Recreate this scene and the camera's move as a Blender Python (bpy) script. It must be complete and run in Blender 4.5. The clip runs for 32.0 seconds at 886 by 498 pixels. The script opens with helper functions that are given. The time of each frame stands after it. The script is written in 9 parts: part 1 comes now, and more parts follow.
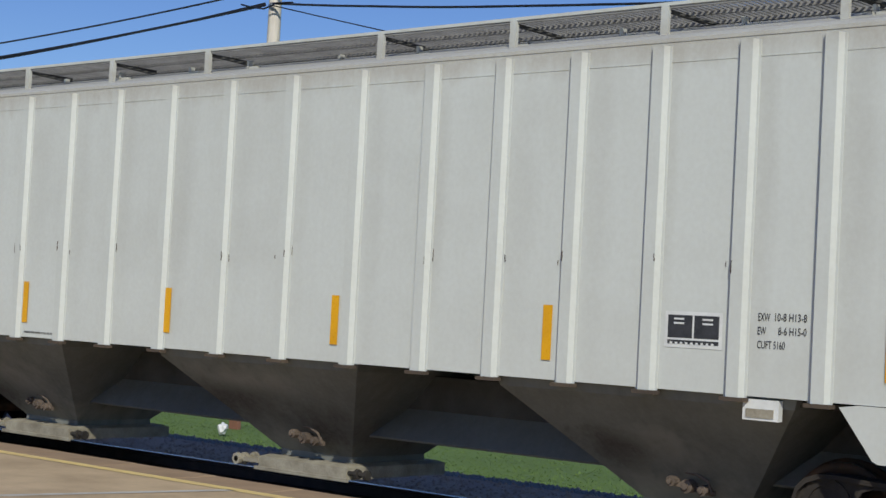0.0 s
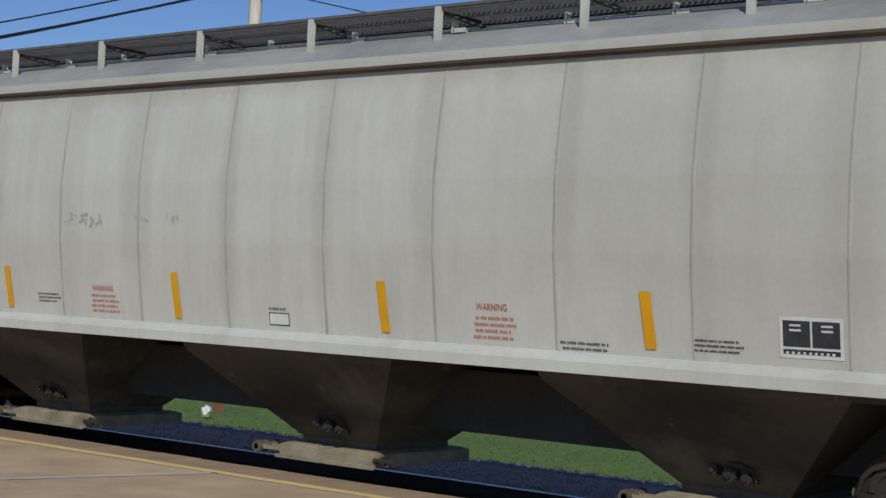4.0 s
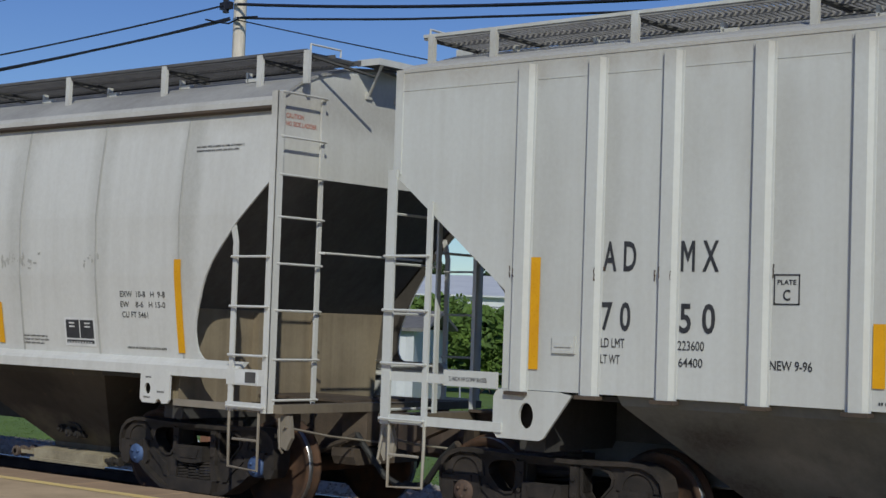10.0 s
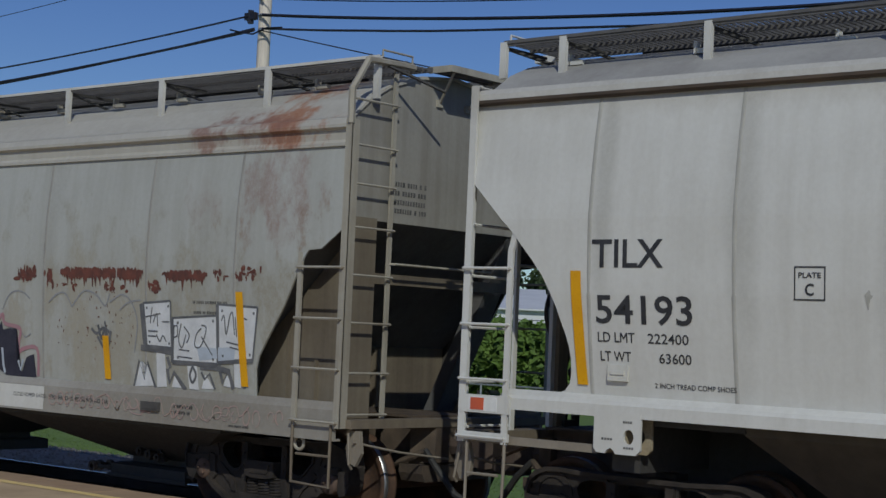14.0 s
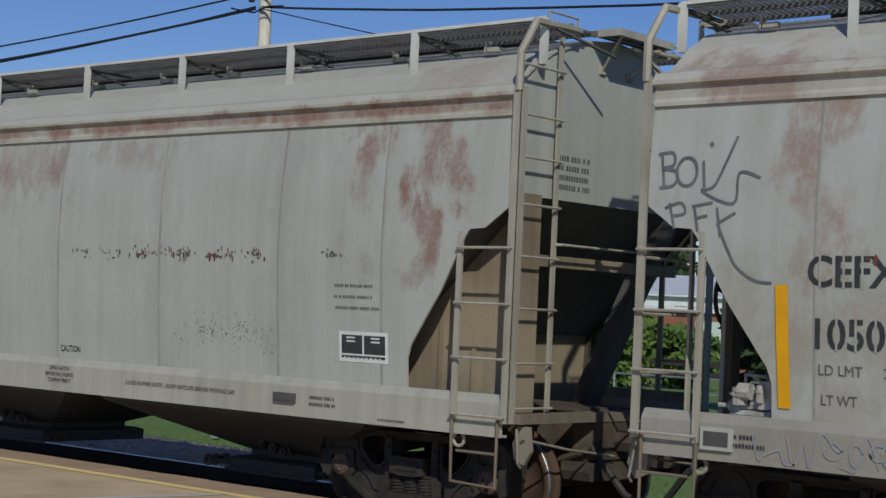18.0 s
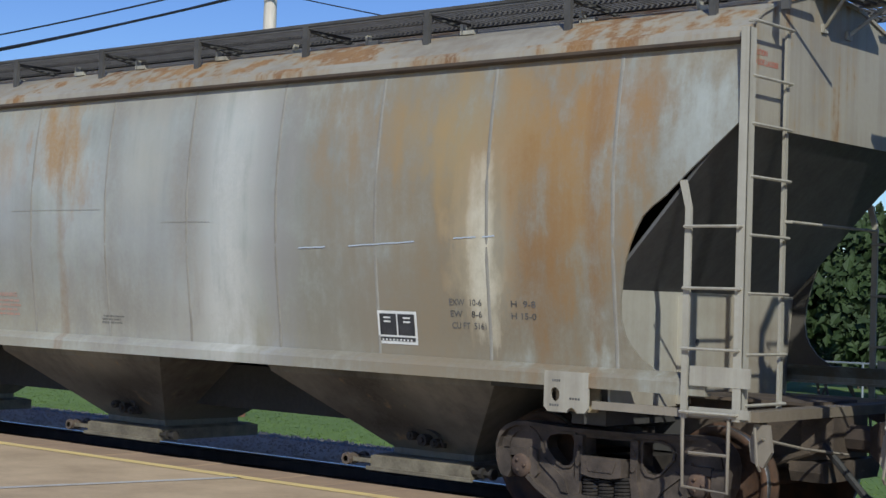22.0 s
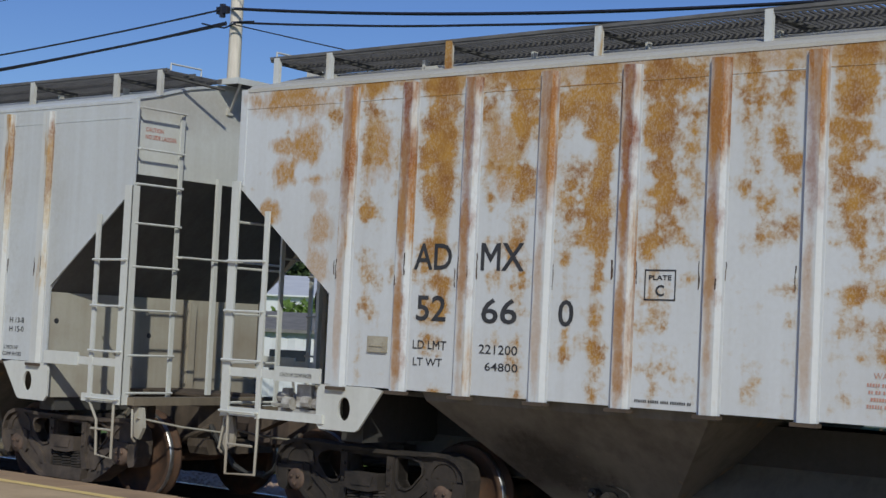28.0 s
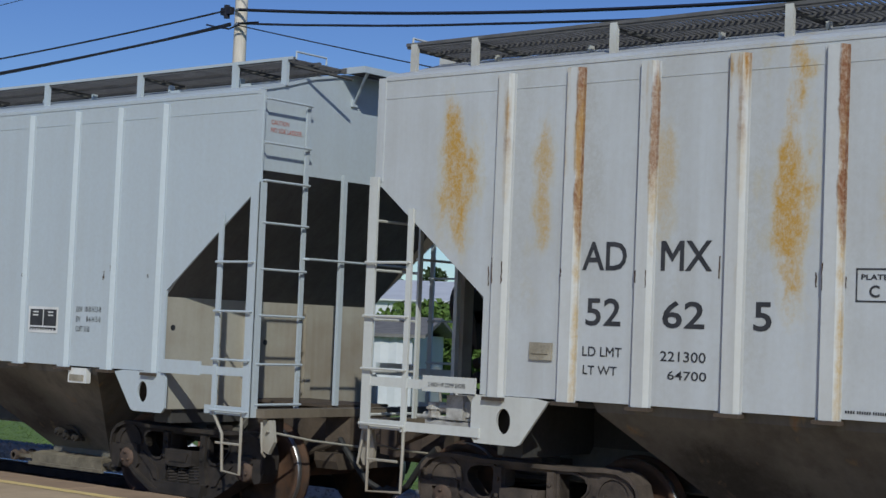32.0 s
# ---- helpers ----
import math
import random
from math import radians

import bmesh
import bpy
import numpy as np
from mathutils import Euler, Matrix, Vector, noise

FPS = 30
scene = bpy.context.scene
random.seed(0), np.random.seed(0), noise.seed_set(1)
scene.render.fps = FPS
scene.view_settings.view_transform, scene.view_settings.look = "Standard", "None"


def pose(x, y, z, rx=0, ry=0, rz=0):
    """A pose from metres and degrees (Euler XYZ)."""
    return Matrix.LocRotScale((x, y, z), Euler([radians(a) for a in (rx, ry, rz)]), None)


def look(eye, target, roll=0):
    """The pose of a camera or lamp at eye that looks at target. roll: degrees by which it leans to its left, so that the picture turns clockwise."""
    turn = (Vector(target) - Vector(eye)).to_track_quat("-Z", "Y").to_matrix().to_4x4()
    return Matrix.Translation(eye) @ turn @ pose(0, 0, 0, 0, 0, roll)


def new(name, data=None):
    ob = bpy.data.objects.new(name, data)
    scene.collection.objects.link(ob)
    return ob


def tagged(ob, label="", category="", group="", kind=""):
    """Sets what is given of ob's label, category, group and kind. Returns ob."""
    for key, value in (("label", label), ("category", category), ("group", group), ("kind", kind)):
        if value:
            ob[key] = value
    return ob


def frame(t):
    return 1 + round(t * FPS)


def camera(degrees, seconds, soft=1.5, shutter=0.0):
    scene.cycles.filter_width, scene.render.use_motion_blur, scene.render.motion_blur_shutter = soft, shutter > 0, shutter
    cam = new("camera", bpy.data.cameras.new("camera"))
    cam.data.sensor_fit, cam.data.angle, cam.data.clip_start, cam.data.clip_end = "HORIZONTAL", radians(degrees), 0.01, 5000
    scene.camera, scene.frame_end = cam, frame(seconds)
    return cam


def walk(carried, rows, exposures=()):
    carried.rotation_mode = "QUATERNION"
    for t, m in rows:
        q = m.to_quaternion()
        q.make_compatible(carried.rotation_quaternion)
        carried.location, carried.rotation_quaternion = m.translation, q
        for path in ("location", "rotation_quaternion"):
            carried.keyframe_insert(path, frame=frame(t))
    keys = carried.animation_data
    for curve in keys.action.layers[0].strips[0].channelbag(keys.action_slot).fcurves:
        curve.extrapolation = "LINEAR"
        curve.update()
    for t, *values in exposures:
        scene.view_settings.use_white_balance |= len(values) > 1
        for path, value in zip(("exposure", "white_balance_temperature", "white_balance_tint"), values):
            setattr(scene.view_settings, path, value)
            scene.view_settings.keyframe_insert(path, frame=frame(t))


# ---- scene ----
# ---- camera, held by hand on the platform ----
EYE = (0.0, 0.0, 1.888)
cam = camera(30.55, 32.0, soft=1.5)
# seconds, heading to the left of square-on, tilt up, lean
AIM = [
    (0, 40.68, 2.26, 2.95), (0.5, 40.54, 2.21, 3.11), (1, 40.52, 2.38, 3.11), (1.5, 40.45, 2.24, 2.93), (2, 40.58, 2.45, 2.89),
    (2.5, 40.33, 1.90, 2.65), (4.5, 39.96, 1.65, 2.64), (5, 39.75, 1.83, 2.64), (5.5, 39.81, 2.03, 3.02), (6, 40.02, 2.07, 3.04),
    (6.5, 40.07, 1.85, 3.36), (7, 40.33, 1.68, 3.41), (7.5, 40.00, 1.75, 2.27), (8, 40.08, 2.18, 2.59), (8.5, 39.74, 2.16, 2.19),
    (9, 39.74, 2.40, 1.87), (9.5, 39.72, 2.71, 1.90), (10, 39.60, 2.71, 1.89), (10.5, 39.59, 2.83, 1.90), (11, 39.97, 2.70, 2.03),
    (11.5, 39.92, 2.89, 2.43), (12, 39.82, 2.93, 2.07), (12.5, 39.85, 3.35, 2.16), (13, 40.09, 3.39, 1.97), (13.5, 40.25, 3.07, 2.14),
    (14, 40.39, 3.10, 2.48), (14.5, 40.25, 3.02, 2.43), (15, 40.35, 3.18, 2.68), (15.5, 40.24, 3.01, 2.57), (17.5, 40.12, 2.52, 2.33),
    (18, 40.39, 2.37, 2.63), (18.5, 40.39, 2.45, 2.87), (19, 40.33, 2.46, 2.83), (19.5, 40.28, 2.60, 2.80), (20, 40.40, 2.66, 2.53),
    (20.5, 40.67, 2.44, 2.49), (21, 40.58, 2.21, 2.19), (21.5, 40.56, 2.01, 2.16), (22, 40.69, 1.67, 1.78), (22.5, 40.32, 1.59, 1.93),
    (23, 40.44, 1.41, 2.35), (23.5, 39.82, 1.54, 2.35), (24, 39.53, 2.30, 2.31), (24.5, 39.41, 2.36, 2.75), (25, 39.71, 2.27, 3.00),
    (25.5, 39.75, 2.36, 3.32), (26, 39.43, 2.39, 2.77), (26.5, 39.33, 2.72, 2.38), (28.5, 39.40, 3.04, 2.97), (29, 39.46, 3.09, 3.23),
    (29.5, 39.72, 2.95, 3.04), (30, 39.76, 2.80, 2.67), (30.5, 39.81, 2.82, 2.51), (31, 39.53, 2.87, 2.45), (31.5, 39.56, 2.93, 2.41),
    (32, 39.58, 2.95, 2.29)]


def aim(yaw, tilt, lean):
    y, p = radians(yaw), radians(tilt)
    d = Vector((-math.sin(y) * math.cos(p), math.cos(y) * math.cos(p), math.sin(p)))
    return look(EYE, Vector(EYE) + d, lean)


EXPOSURES = [
    (0, -0.20, 6550, 2), (1, -0.42, 6550, 2), (2, -0.60, 6550, 2), (5, -0.38, 6550, 2), (6, -0.50, 6550, 2), (9, -0.50, 6450, 2),
    (10, -0.47, 6420, 2), (11, -0.28, 6400, 2), (13, -0.71, 6300, 2), (14, -0.85, 6300, 2), (15, -0.60, 6250, 2), (18, -0.47, 6450, 2), (20, -0.30, 6300, 2),
    (21, -0.38, 6250, 2), (22, -0.02, 6200, 2), (23, 0.08, 6150, 2), (24, 0.08, 6150, 2), (25, -0.06, 6450, 2), (26, -0.20, 6700, 2),
    (29, -0.38, 6350, 2), (30, -0.36, 6500, 2), (32, -0.44, 6200, 2)]
walk(cam, [(t, aim(*a)) for t, *a in AIM], EXPOSURES)

# seconds, metres that the train has rolled
TRAIN = [
    (0, 5.069), (0.5, 7.381), (1, 9.687), (1.5, 11.992), (2, 14.298), (2.5, 16.585), (4.5, 25.889),
    (5, 28.199), (5.5, 30.520), (6, 32.852), (6.5, 35.168), (7, 37.512), (7.5, 39.833), (8, 42.125),
    (8.5, 44.394), (9, 46.725), (9.5, 49.087), (10, 51.444), (10.5, 53.794), (11, 56.151), (11.5, 58.514),
    (12, 60.884), (12.5, 63.259), (13, 65.625), (13.5, 67.997), (14, 70.392), (14.5, 72.769), (15, 75.171),
    (15.5, 77.582), (17.5, 87.264), (18, 89.694), (18.5, 92.127), (19, 94.546), (19.5, 96.959), (20, 99.383),
    (20.5, 101.807), (21, 104.236), (21.5, 106.668), (22, 109.105), (22.5, 111.545), (23, 113.985), (23.5, 116.434),
    (24, 118.889), (24.5, 121.340), (25, 123.789), (25.5, 126.234), (26, 128.677), (26.5, 131.128), (28.5, 140.984),
    (29, 143.450), (29.5, 145.911), (30, 148.347), (30.5, 150.788), (31, 153.220), (31.5, 155.660), (32, 158.122)]

# ---- light ----
SUN_AZ, SUN_EL = 46.0, 35.0      # degrees towards the camera's side from the way the train rolls; height
SUN_DIR = Vector((math.cos(radians(SUN_EL)) * math.cos(radians(SUN_AZ)), -math.cos(radians(SUN_EL)) * math.sin(radians(SUN_AZ)), math.sin(radians(SUN_EL))))
world = bpy.data.worlds.new("sky")
scene.world = world
world.use_nodes = True
wn = world.node_tree
sky = wn.nodes.new("ShaderNodeTexSky")
sky.sky_type, sky.sun_disc = "NISHITA", False
sky.sun_elevation = radians(SUN_EL)
sky.sun_rotation = math.atan2(SUN_DIR.x, SUN_DIR.y)
sky.air_density, sky.dust_density, sky.ozone_density = 0.9, 0.15, 5.0
bg = wn.nodes["Background"]
tint = wn.nodes.new("ShaderNodeHueSaturation")
tint.inputs["Value"].default_value = 1.22
tint.inputs["Hue"].default_value, tint.inputs["Saturation"].default_value = 0.520, 1.14
wn.links.new(sky.outputs["Color"], tint.inputs["Color"])
wn.links.new(tint.outputs["Color"], bg.inputs["Color"])
bg.inputs["Strength"].default_value = 0.088
sun = new("sun", bpy.data.lights.new("sun", "SUN"))
sun.data.energy, sun.data.angle, sun.data.color = 3.5, radians(0.53), (1.0, 0.95, 0.88)
sun.matrix_world = look(SUN_DIR * 60, (0, 0, 0))

# ---- materials ----


def nodes_of(name):
    m = bpy.data.materials.new(name)
    m.use_nodes = True
    return m, m.node_tree, m.node_tree.nodes["Principled BSDF"]


def coords(nt, scale, seed=0.0, vary=False):
    tc = nt.nodes.new("ShaderNodeTexCoord")
    mp = nt.nodes.new("ShaderNodeMapping")
    mp.inputs["Scale"].default_value = scale
    mp.inputs["Location"].default_value = (seed, seed * 0.7, seed * 0.3)
    nt.links.new(tc.outputs["Object"], mp.inputs["Vector"])
    if vary:
        oi = nt.nodes.new("ShaderNodeObjectInfo")
        mul = nt.nodes.new("ShaderNodeMath")
        mul.operation = "MULTIPLY"
        mul.inputs[1].default_value = 57.0
        nt.links.new(oi.outputs["Random"], mul.inputs[0])
        add = nt.nodes.new("ShaderNodeVectorMath")
        add.operation = "ADD"
        nt.links.new(mp.outputs[0], add.inputs[0])
        nt.links.new(mul.outputs[0], add.inputs[1])
        return add.outputs[0]
    return mp.outputs[0]


def fractal(nt, vec, scale, detail=4.0, rough=0.55):
    n = nt.nodes.new("ShaderNodeTexNoise")
    n.inputs["Scale"].default_value, n.inputs["Detail"].default_value, n.inputs["Roughness"].default_value = scale, detail, rough
    nt.links.new(vec, n.inputs["Vector"])
    return n.outputs["Fac"]


def remap(nt, val, a, b, c=0.0, d=1.0):
    r = nt.nodes.new("ShaderNodeMapRange")
    for k, v in zip((1, 2, 3, 4), (a, b, c, d)):
        r.inputs[k].default_value = v
    nt.links.new(val, r.inputs[0])
    return r.outputs[0]


def maths(nt, op, a, b):
    m = nt.nodes.new("ShaderNodeMath")
    m.operation = op
    for k, v in enumerate((a, b)):
        if isinstance(v, (int, float)):
            m.inputs[k].default_value = v
        else:
            nt.links.new(v, m.inputs[k])
    return m.outputs[0]


def blend(nt, fac, a, b):
    m = nt.nodes.new("ShaderNodeMix")
    m.data_type = "RGBA"
    nt.links.new(fac, m.inputs["Factor"])
    for k, v in (("A", a), ("B", b)):
        s = [i for i in m.inputs if i.name == k and i.type == "RGBA"][0]
        if isinstance(v, tuple):
            s.default_value = (*v, 1.0)
        else:
            nt.links.new(v, s)
    return [o for o in m.outputs if o.type == "RGBA"][0]


def bump(nt, bsdf, val, strength, dist=0.01):
    b = nt.nodes.new("ShaderNodeBump")
    b.inputs["Strength"].default_value, b.inputs["Distance"].default_value = strength, dist
    nt.links.new(val, b.inputs["Height"])
    nt.links.new(b.outputs[0], bsdf.inputs["Normal"])


def plain(name, col, col2=None, rough=0.6, metal=0.0, scale=3.0, relief=0.15, vary=True, stretch=(1, 1, 1)):
    """Two tones in large and fine patches."""
    m, nt, b = nodes_of(name)
    col2 = col2 or tuple(c * 0.72 for c in col)
    v = coords(nt, stretch, 0.0, vary)
    big, fine = fractal(nt, v, scale, 5), fractal(nt, v, scale * 14, 3)
    f = remap(nt, maths(nt, "ADD", maths(nt, "MULTIPLY", big, 0.7), maths(nt, "MULTIPLY", fine, 0.3)), 0.35, 0.65)
    nt.links.new(blend(nt, f, col2, col), b.inputs["Base Color"])
    nt.links.new(remap(nt, fine, 0.3, 0.7, max(rough - 0.1, 0.05), min(rough + 0.1, 1.0)), b.inputs["Roughness"])
    b.inputs["Metallic"].default_value = metal
    if relief:
        bump(nt, b, fine, relief)
    return m


def car_paint(name, col, dirt_col=(0.30, 0.27, 0.22), dirt=0.35, rust=0.0, rust_a=(0.33, 0.14, 0.035), rust_b=(0.13, 0.045, 0.02), low=1.2, high=4.2, seed=1.0, rust_scale=2.4, tall=0.45, bias=0.0, runs=0.62, streak=0.5, rough=0.5, zones=(), fringe=0.9, soft=0.5, speck=0.25, calm=0.0, drag=0.38, washes=(), clear=(), break_up=0.62, rows=0.0, columns=0.0):
    """Weathered car paint: clouded tone, rain streaks, road dirt and rust that breaks through in patches."""
    m, nt, b = nodes_of(name)
    wide = fractal(nt, coords(nt, (0.5, 0.5, 0.8), seed), 1.2, 4)
    run = fractal(nt, coords(nt, (7.0, 7.0, 0.28), seed + 3), 1.0, 5, 0.6)
    fine = fractal(nt, coords(nt, (1, 1, 1), seed), 22, 4, 0.65)
    grime = remap(nt, maths(nt, "ADD", maths(nt, "MULTIPLY", wide, 1.0 - streak), maths(nt, "MULTIPLY", run, streak)), 0.42, 0.72)
    c = blend(nt, maths(nt, "MULTIPLY", grime, dirt), col, dirt_col)
    c = blend(nt, maths(nt, "MULTIPLY", remap(nt, fine, 0.35, 0.7), 0.10), c, dirt_col)
    grain = fractal(nt, coords(nt, (1, 1, 0.7), seed), 60, 3, 0.7)
    blot = fractal(nt, coords(nt, (1, 1, 0.55), seed + 7), 3.2, 6, 0.65)
    torn = maths(nt, "MULTIPLY", maths(nt, "SUBTRACT", maths(nt, "ADD", maths(nt, "MULTIPLY", blot, 1.0 - drag), maths(nt, "MULTIPLY", run, drag)), 0.5), fringe * 3.0)
    for wash, (x, z, rx, rz, stain, amount) in [(0.75, q) for q in washes] + [(1.0, q) for q in zones]:
        tc = nt.nodes.new("ShaderNodeTexCoord")
        mp = nt.nodes.new("ShaderNodeMapping")
        mp.inputs["Scale"].default_value = (1 / rx, 0, 1 / rz)
        mp.inputs["Location"].default_value = (-x / rx, 0, -z / rz)
        nt.links.new(tc.outputs["Object"], mp.inputs["Vector"])
        ln = nt.nodes.new("ShaderNodeVectorMath")
        ln.operation = "LENGTH"
        nt.links.new(mp.outputs[0], ln.inputs[0])
        fall = remap(nt, maths(nt, "ADD", ln.outputs["Value"], maths(nt, "MULTIPLY", torn, wash)), 1.0 + 0.5 * soft, 1.0 - soft, 0.0, amount)
        fall = maths(nt, "MULTIPLY", fall, remap(nt, maths(nt, "ADD", maths(nt, "MULTIPLY", fine, 0.5), maths(nt, "MULTIPLY", grain, 0.5)), 0.38, 0.58, 1.0 - speck, 1.0))
        c = blend(nt, fall, c, stain)
    if rust > 0:
        vec = coords(nt, (1.0, 1.0, tall), seed + 11, True)
        patch = fractal(nt, vec, rust_scale, 8, break_up)
        tc = nt.nodes.new("ShaderNodeTexCoord")
        sep = nt.nodes.new("ShaderNodeSeparateXYZ")
        nt.links.new(tc.outputs["Object"], sep.inputs[0])
        rise = remap(nt, sep.outputs["Z"], low, high, -0.5, 0.5)
        level = maths(nt, "ADD", patch, maths(nt, "MULTIPLY", rise, bias))
        level = maths(nt, "ADD", level, maths(nt, "MULTIPLY", maths(nt, "SUBTRACT", run, 0.5), runs))
        if rows:
            bands = fractal(nt, coords(nt, (0.7, 0.7, 4.2), seed + 17), 1.0, 3, 0.55)
            strips = fractal(nt, coords(nt, (3.0, 3.0, 0.10), seed + 19), 1.0, 3, 0.5)
            level = maths(nt, "ADD", level, maths(nt, "MULTIPLY", maths(nt, "SUBTRACT", bands, 0.5), rows))
            level = maths(nt, "ADD", level, maths(nt, "MULTIPLY", maths(nt, "SUBTRACT", strips, 0.5), columns))
        if calm:
            far = maths(nt, "ABSOLUTE", sep.outputs["X"], 0.0)
            level = maths(nt, "SUBTRACT", level, remap(nt, far, 6.7, 7.2, 0.0, calm))
        if clear:
            near = 1.0
            for x in clear:
                near = maths(nt, "MINIMUM", near, maths(nt, "ABSOLUTE", maths(nt, "SUBTRACT", sep.outputs["X"], x), 0.0))
            level = maths(nt, "SUBTRACT", level, remap(nt, near, 0.06, 0.22, 0.13, 0.0))
        edge = 0.78 - 0.42 * rust
        mask = remap(nt, level, edge, edge + 0.09)
        mask = maths(nt, "MULTIPLY", mask, remap(nt, grain, 0.34, 0.55, 0.6, 1.0))
        tone = remap(nt, fractal(nt, vec, rust_scale * 1.5, 6, 0.6), 0.38, 0.66)
        halo = remap(nt, level, edge - 0.07, edge + 0.02, 0.0, 0.42)
        c = blend(nt, halo, c, tuple(0.55 * v + 0.22 * u for v, u in zip(rust_a, (1.0, 0.85, 0.5))))
        c = blend(nt, mask, c, blend(nt, tone, rust_a, rust_b))
        nt.links.new(remap(nt, mask, 0, 1, rough, 0.9), b.inputs["Roughness"])
    else:
        nt.links.new(remap(nt, fine, 0.3, 0.7, rough - 0.08, rough + 0.1), b.inputs["Roughness"])
    nt.links.new(c, b.inputs["Base Color"])
    bump(nt, b, maths(nt, "ADD", wide, maths(nt, "MULTIPLY", fine, 0.06)), 0.12, 0.03)
    return m


M = {}
M["steel_dark"] = plain("weathered dark steel", (0.060, 0.052, 0.045), (0.030, 0.026, 0.023), 0.75, 0.2, 5)
M["truck"] = plain("rusty cast truck steel", (0.050, 0.039, 0.032), (0.016, 0.0135, 0.012), 0.85, 0.0, 6, 0.4)
M["truck_grey"] = plain("dusty grey truck steel", (0.12, 0.092, 0.073), (0.04, 0.031, 0.026), 0.85, 0.0, 5, 0.4)
M["wheel"] = plain("rusty wheel plate", (0.118, 0.058, 0.030), (0.04, 0.026, 0.019), 0.8, 0.0, 5, 0.3)
M["tread"] = plain("polished wheel tread", (0.42, 0.42, 0.43), (0.25, 0.24, 0.23), 0.34, 0.9, 8, 0.05)
M["cap_blue"] = plain("blue bearing cap", (0.085, 0.145, 0.30), (0.045, 0.075, 0.16), 0.6, 0.0, 9)
M["cap_brown"] = plain("brown bearing cap", (0.16, 0.10, 0.07), (0.07, 0.05, 0.04), 0.8, 0.0, 9)
BAYS = (-4.43, 0.0, 4.43)


def road_film(pale, dark, seed):
    """Dust and splashed grime on the hopper bays."""
    rnd = random.Random(seed)
    spots = [(c, 0.50, 0.9, 0.16, pale, 0.9) for c in BAYS]
    for c in BAYS:
        for stain, amount in ((dark, 0.95), (pale, 0.9), (dark, 0.9)):
            spots.append((c + rnd.uniform(-0.8, 0.8), rnd.uniform(0.65, 1.15), rnd.uniform(0.3, 0.7), rnd.uniform(0.12, 0.3), stain, amount))
    return spots


M["hopper"] = car_paint("road-grimed hopper sheet", (0.18, 0.186, 0.172), (0.07, 0.069, 0.062), 0.75, seed=5.0, streak=0.35, rough=0.7, fringe=1.6, soft=0.8, washes=road_film((0.27, 0.265, 0.235), (0.065, 0.06, 0.052), 1))
M["hopper_dark"] = car_paint("black-grimed hopper sheet", (0.06, 0.057, 0.054), (0.028, 0.026, 0.024), 0.8, seed=6.0, streak=0.3, rough=0.75)
M["hopper_brown"] = car_paint("brown-grimed hopper sheet", (0.088, 0.076, 0.06), (0.04, 0.034, 0.028), 0.9, rust=0.12, seed=7.0, streak=0.45, rough=0.75, fringe=1.6, soft=0.8, washes=road_film((0.17, 0.145, 0.105), (0.035, 0.03, 0.025), 2))
M["hopper_tan"] = car_paint("rust-grimed hopper sheet", (0.18, 0.168, 0.143), (0.05, 0.043, 0.036), 0.9, rust=0.14, seed=8.0, streak=0.45, rough=0.75, fringe=1.6, soft=0.8, washes=road_film((0.26, 0.24, 0.195), (0.045, 0.039, 0.032), 3))
M["underframe"] = plain("grey underframe paint", (0.10, 0.096, 0.092), (0.05, 0.047, 0.044), 0.75, 0.0, 3)
M["hood"] = car_paint("dusty grey centre sill hood", (0.20, 0.205, 0.20), (0.09, 0.088, 0.082), 0.6, seed=16.0, streak=0.3, rough=0.75)
M["bracket"] = plain("rusty vibrator bracket", (0.20, 0.15, 0.115), (0.06, 0.045, 0.036), 0.8, 0.0, 9, 0.3)
M["cream"] = plain("grimy cream gate casting", (0.42, 0.38, 0.30), (0.22, 0.19, 0.14), 0.7, 0.0, 4, 0.3)
M["gate_grime"] = plain("sooty tan gate casting", (0.27, 0.235, 0.17), (0.11, 0.09, 0.065), 0.8, 0.0, 4, 0.3)
M["gate_tan"] = plain("grimy tan gate casting", (0.42, 0.36, 0.25), (0.20, 0.165, 0.11), 0.8, 0.0, 4, 0.3)
# dark base colour stands for the shade under the overhanging end
M["slope"] = car_paint("slope sheet darkened as shade", (0.13, 0.128, 0.128), (0.06, 0.057, 0.056), 0.7, seed=9.0, rough=0.7)
M["inside"] = car_paint("dark inside of the side sheets", (0.075, 0.066, 0.056), (0.035, 0.031, 0.028), 0.7, seed=10.0, rough=0.8)
M["sill_grime"] = car_paint("brown-grimed end sill", (0.20, 0.165, 0.12), (0.07, 0.055, 0.042), 0.8, seed=11.0, streak=0.3, rough=0.8)
M["step_grime"] = car_paint("grimy step iron paint", (0.28, 0.245, 0.195), (0.10, 0.08, 0.06), 0.75, seed=15.0, streak=0.3, rough=0.75)
M["gear_rust"] = plain("rust-streaked cream brake gear", (0.34, 0.27, 0.17), (0.12, 0.065, 0.03), 0.8, 0.0, 5, 0.3)
M["draft"] = plain("brown-grimed draft sill", (0.115, 0.085, 0.06), (0.045, 0.034, 0.026), 0.85, 0.0, 4, 0.3)
M["bulkhead"] = car_paint("dusty tan bulkhead", (0.43, 0.41, 0.35), (0.20, 0.135, 0.075), 0.75, seed=12.0, streak=0.25, rough=0.7, rust=0.05)
M["bulkhead_dark"] = car_paint("brown-grimed bulkhead", (0.31, 0.255, 0.175), (0.09, 0.066, 0.045), 0.8, seed=13.0, streak=0.35, rough=0.75)
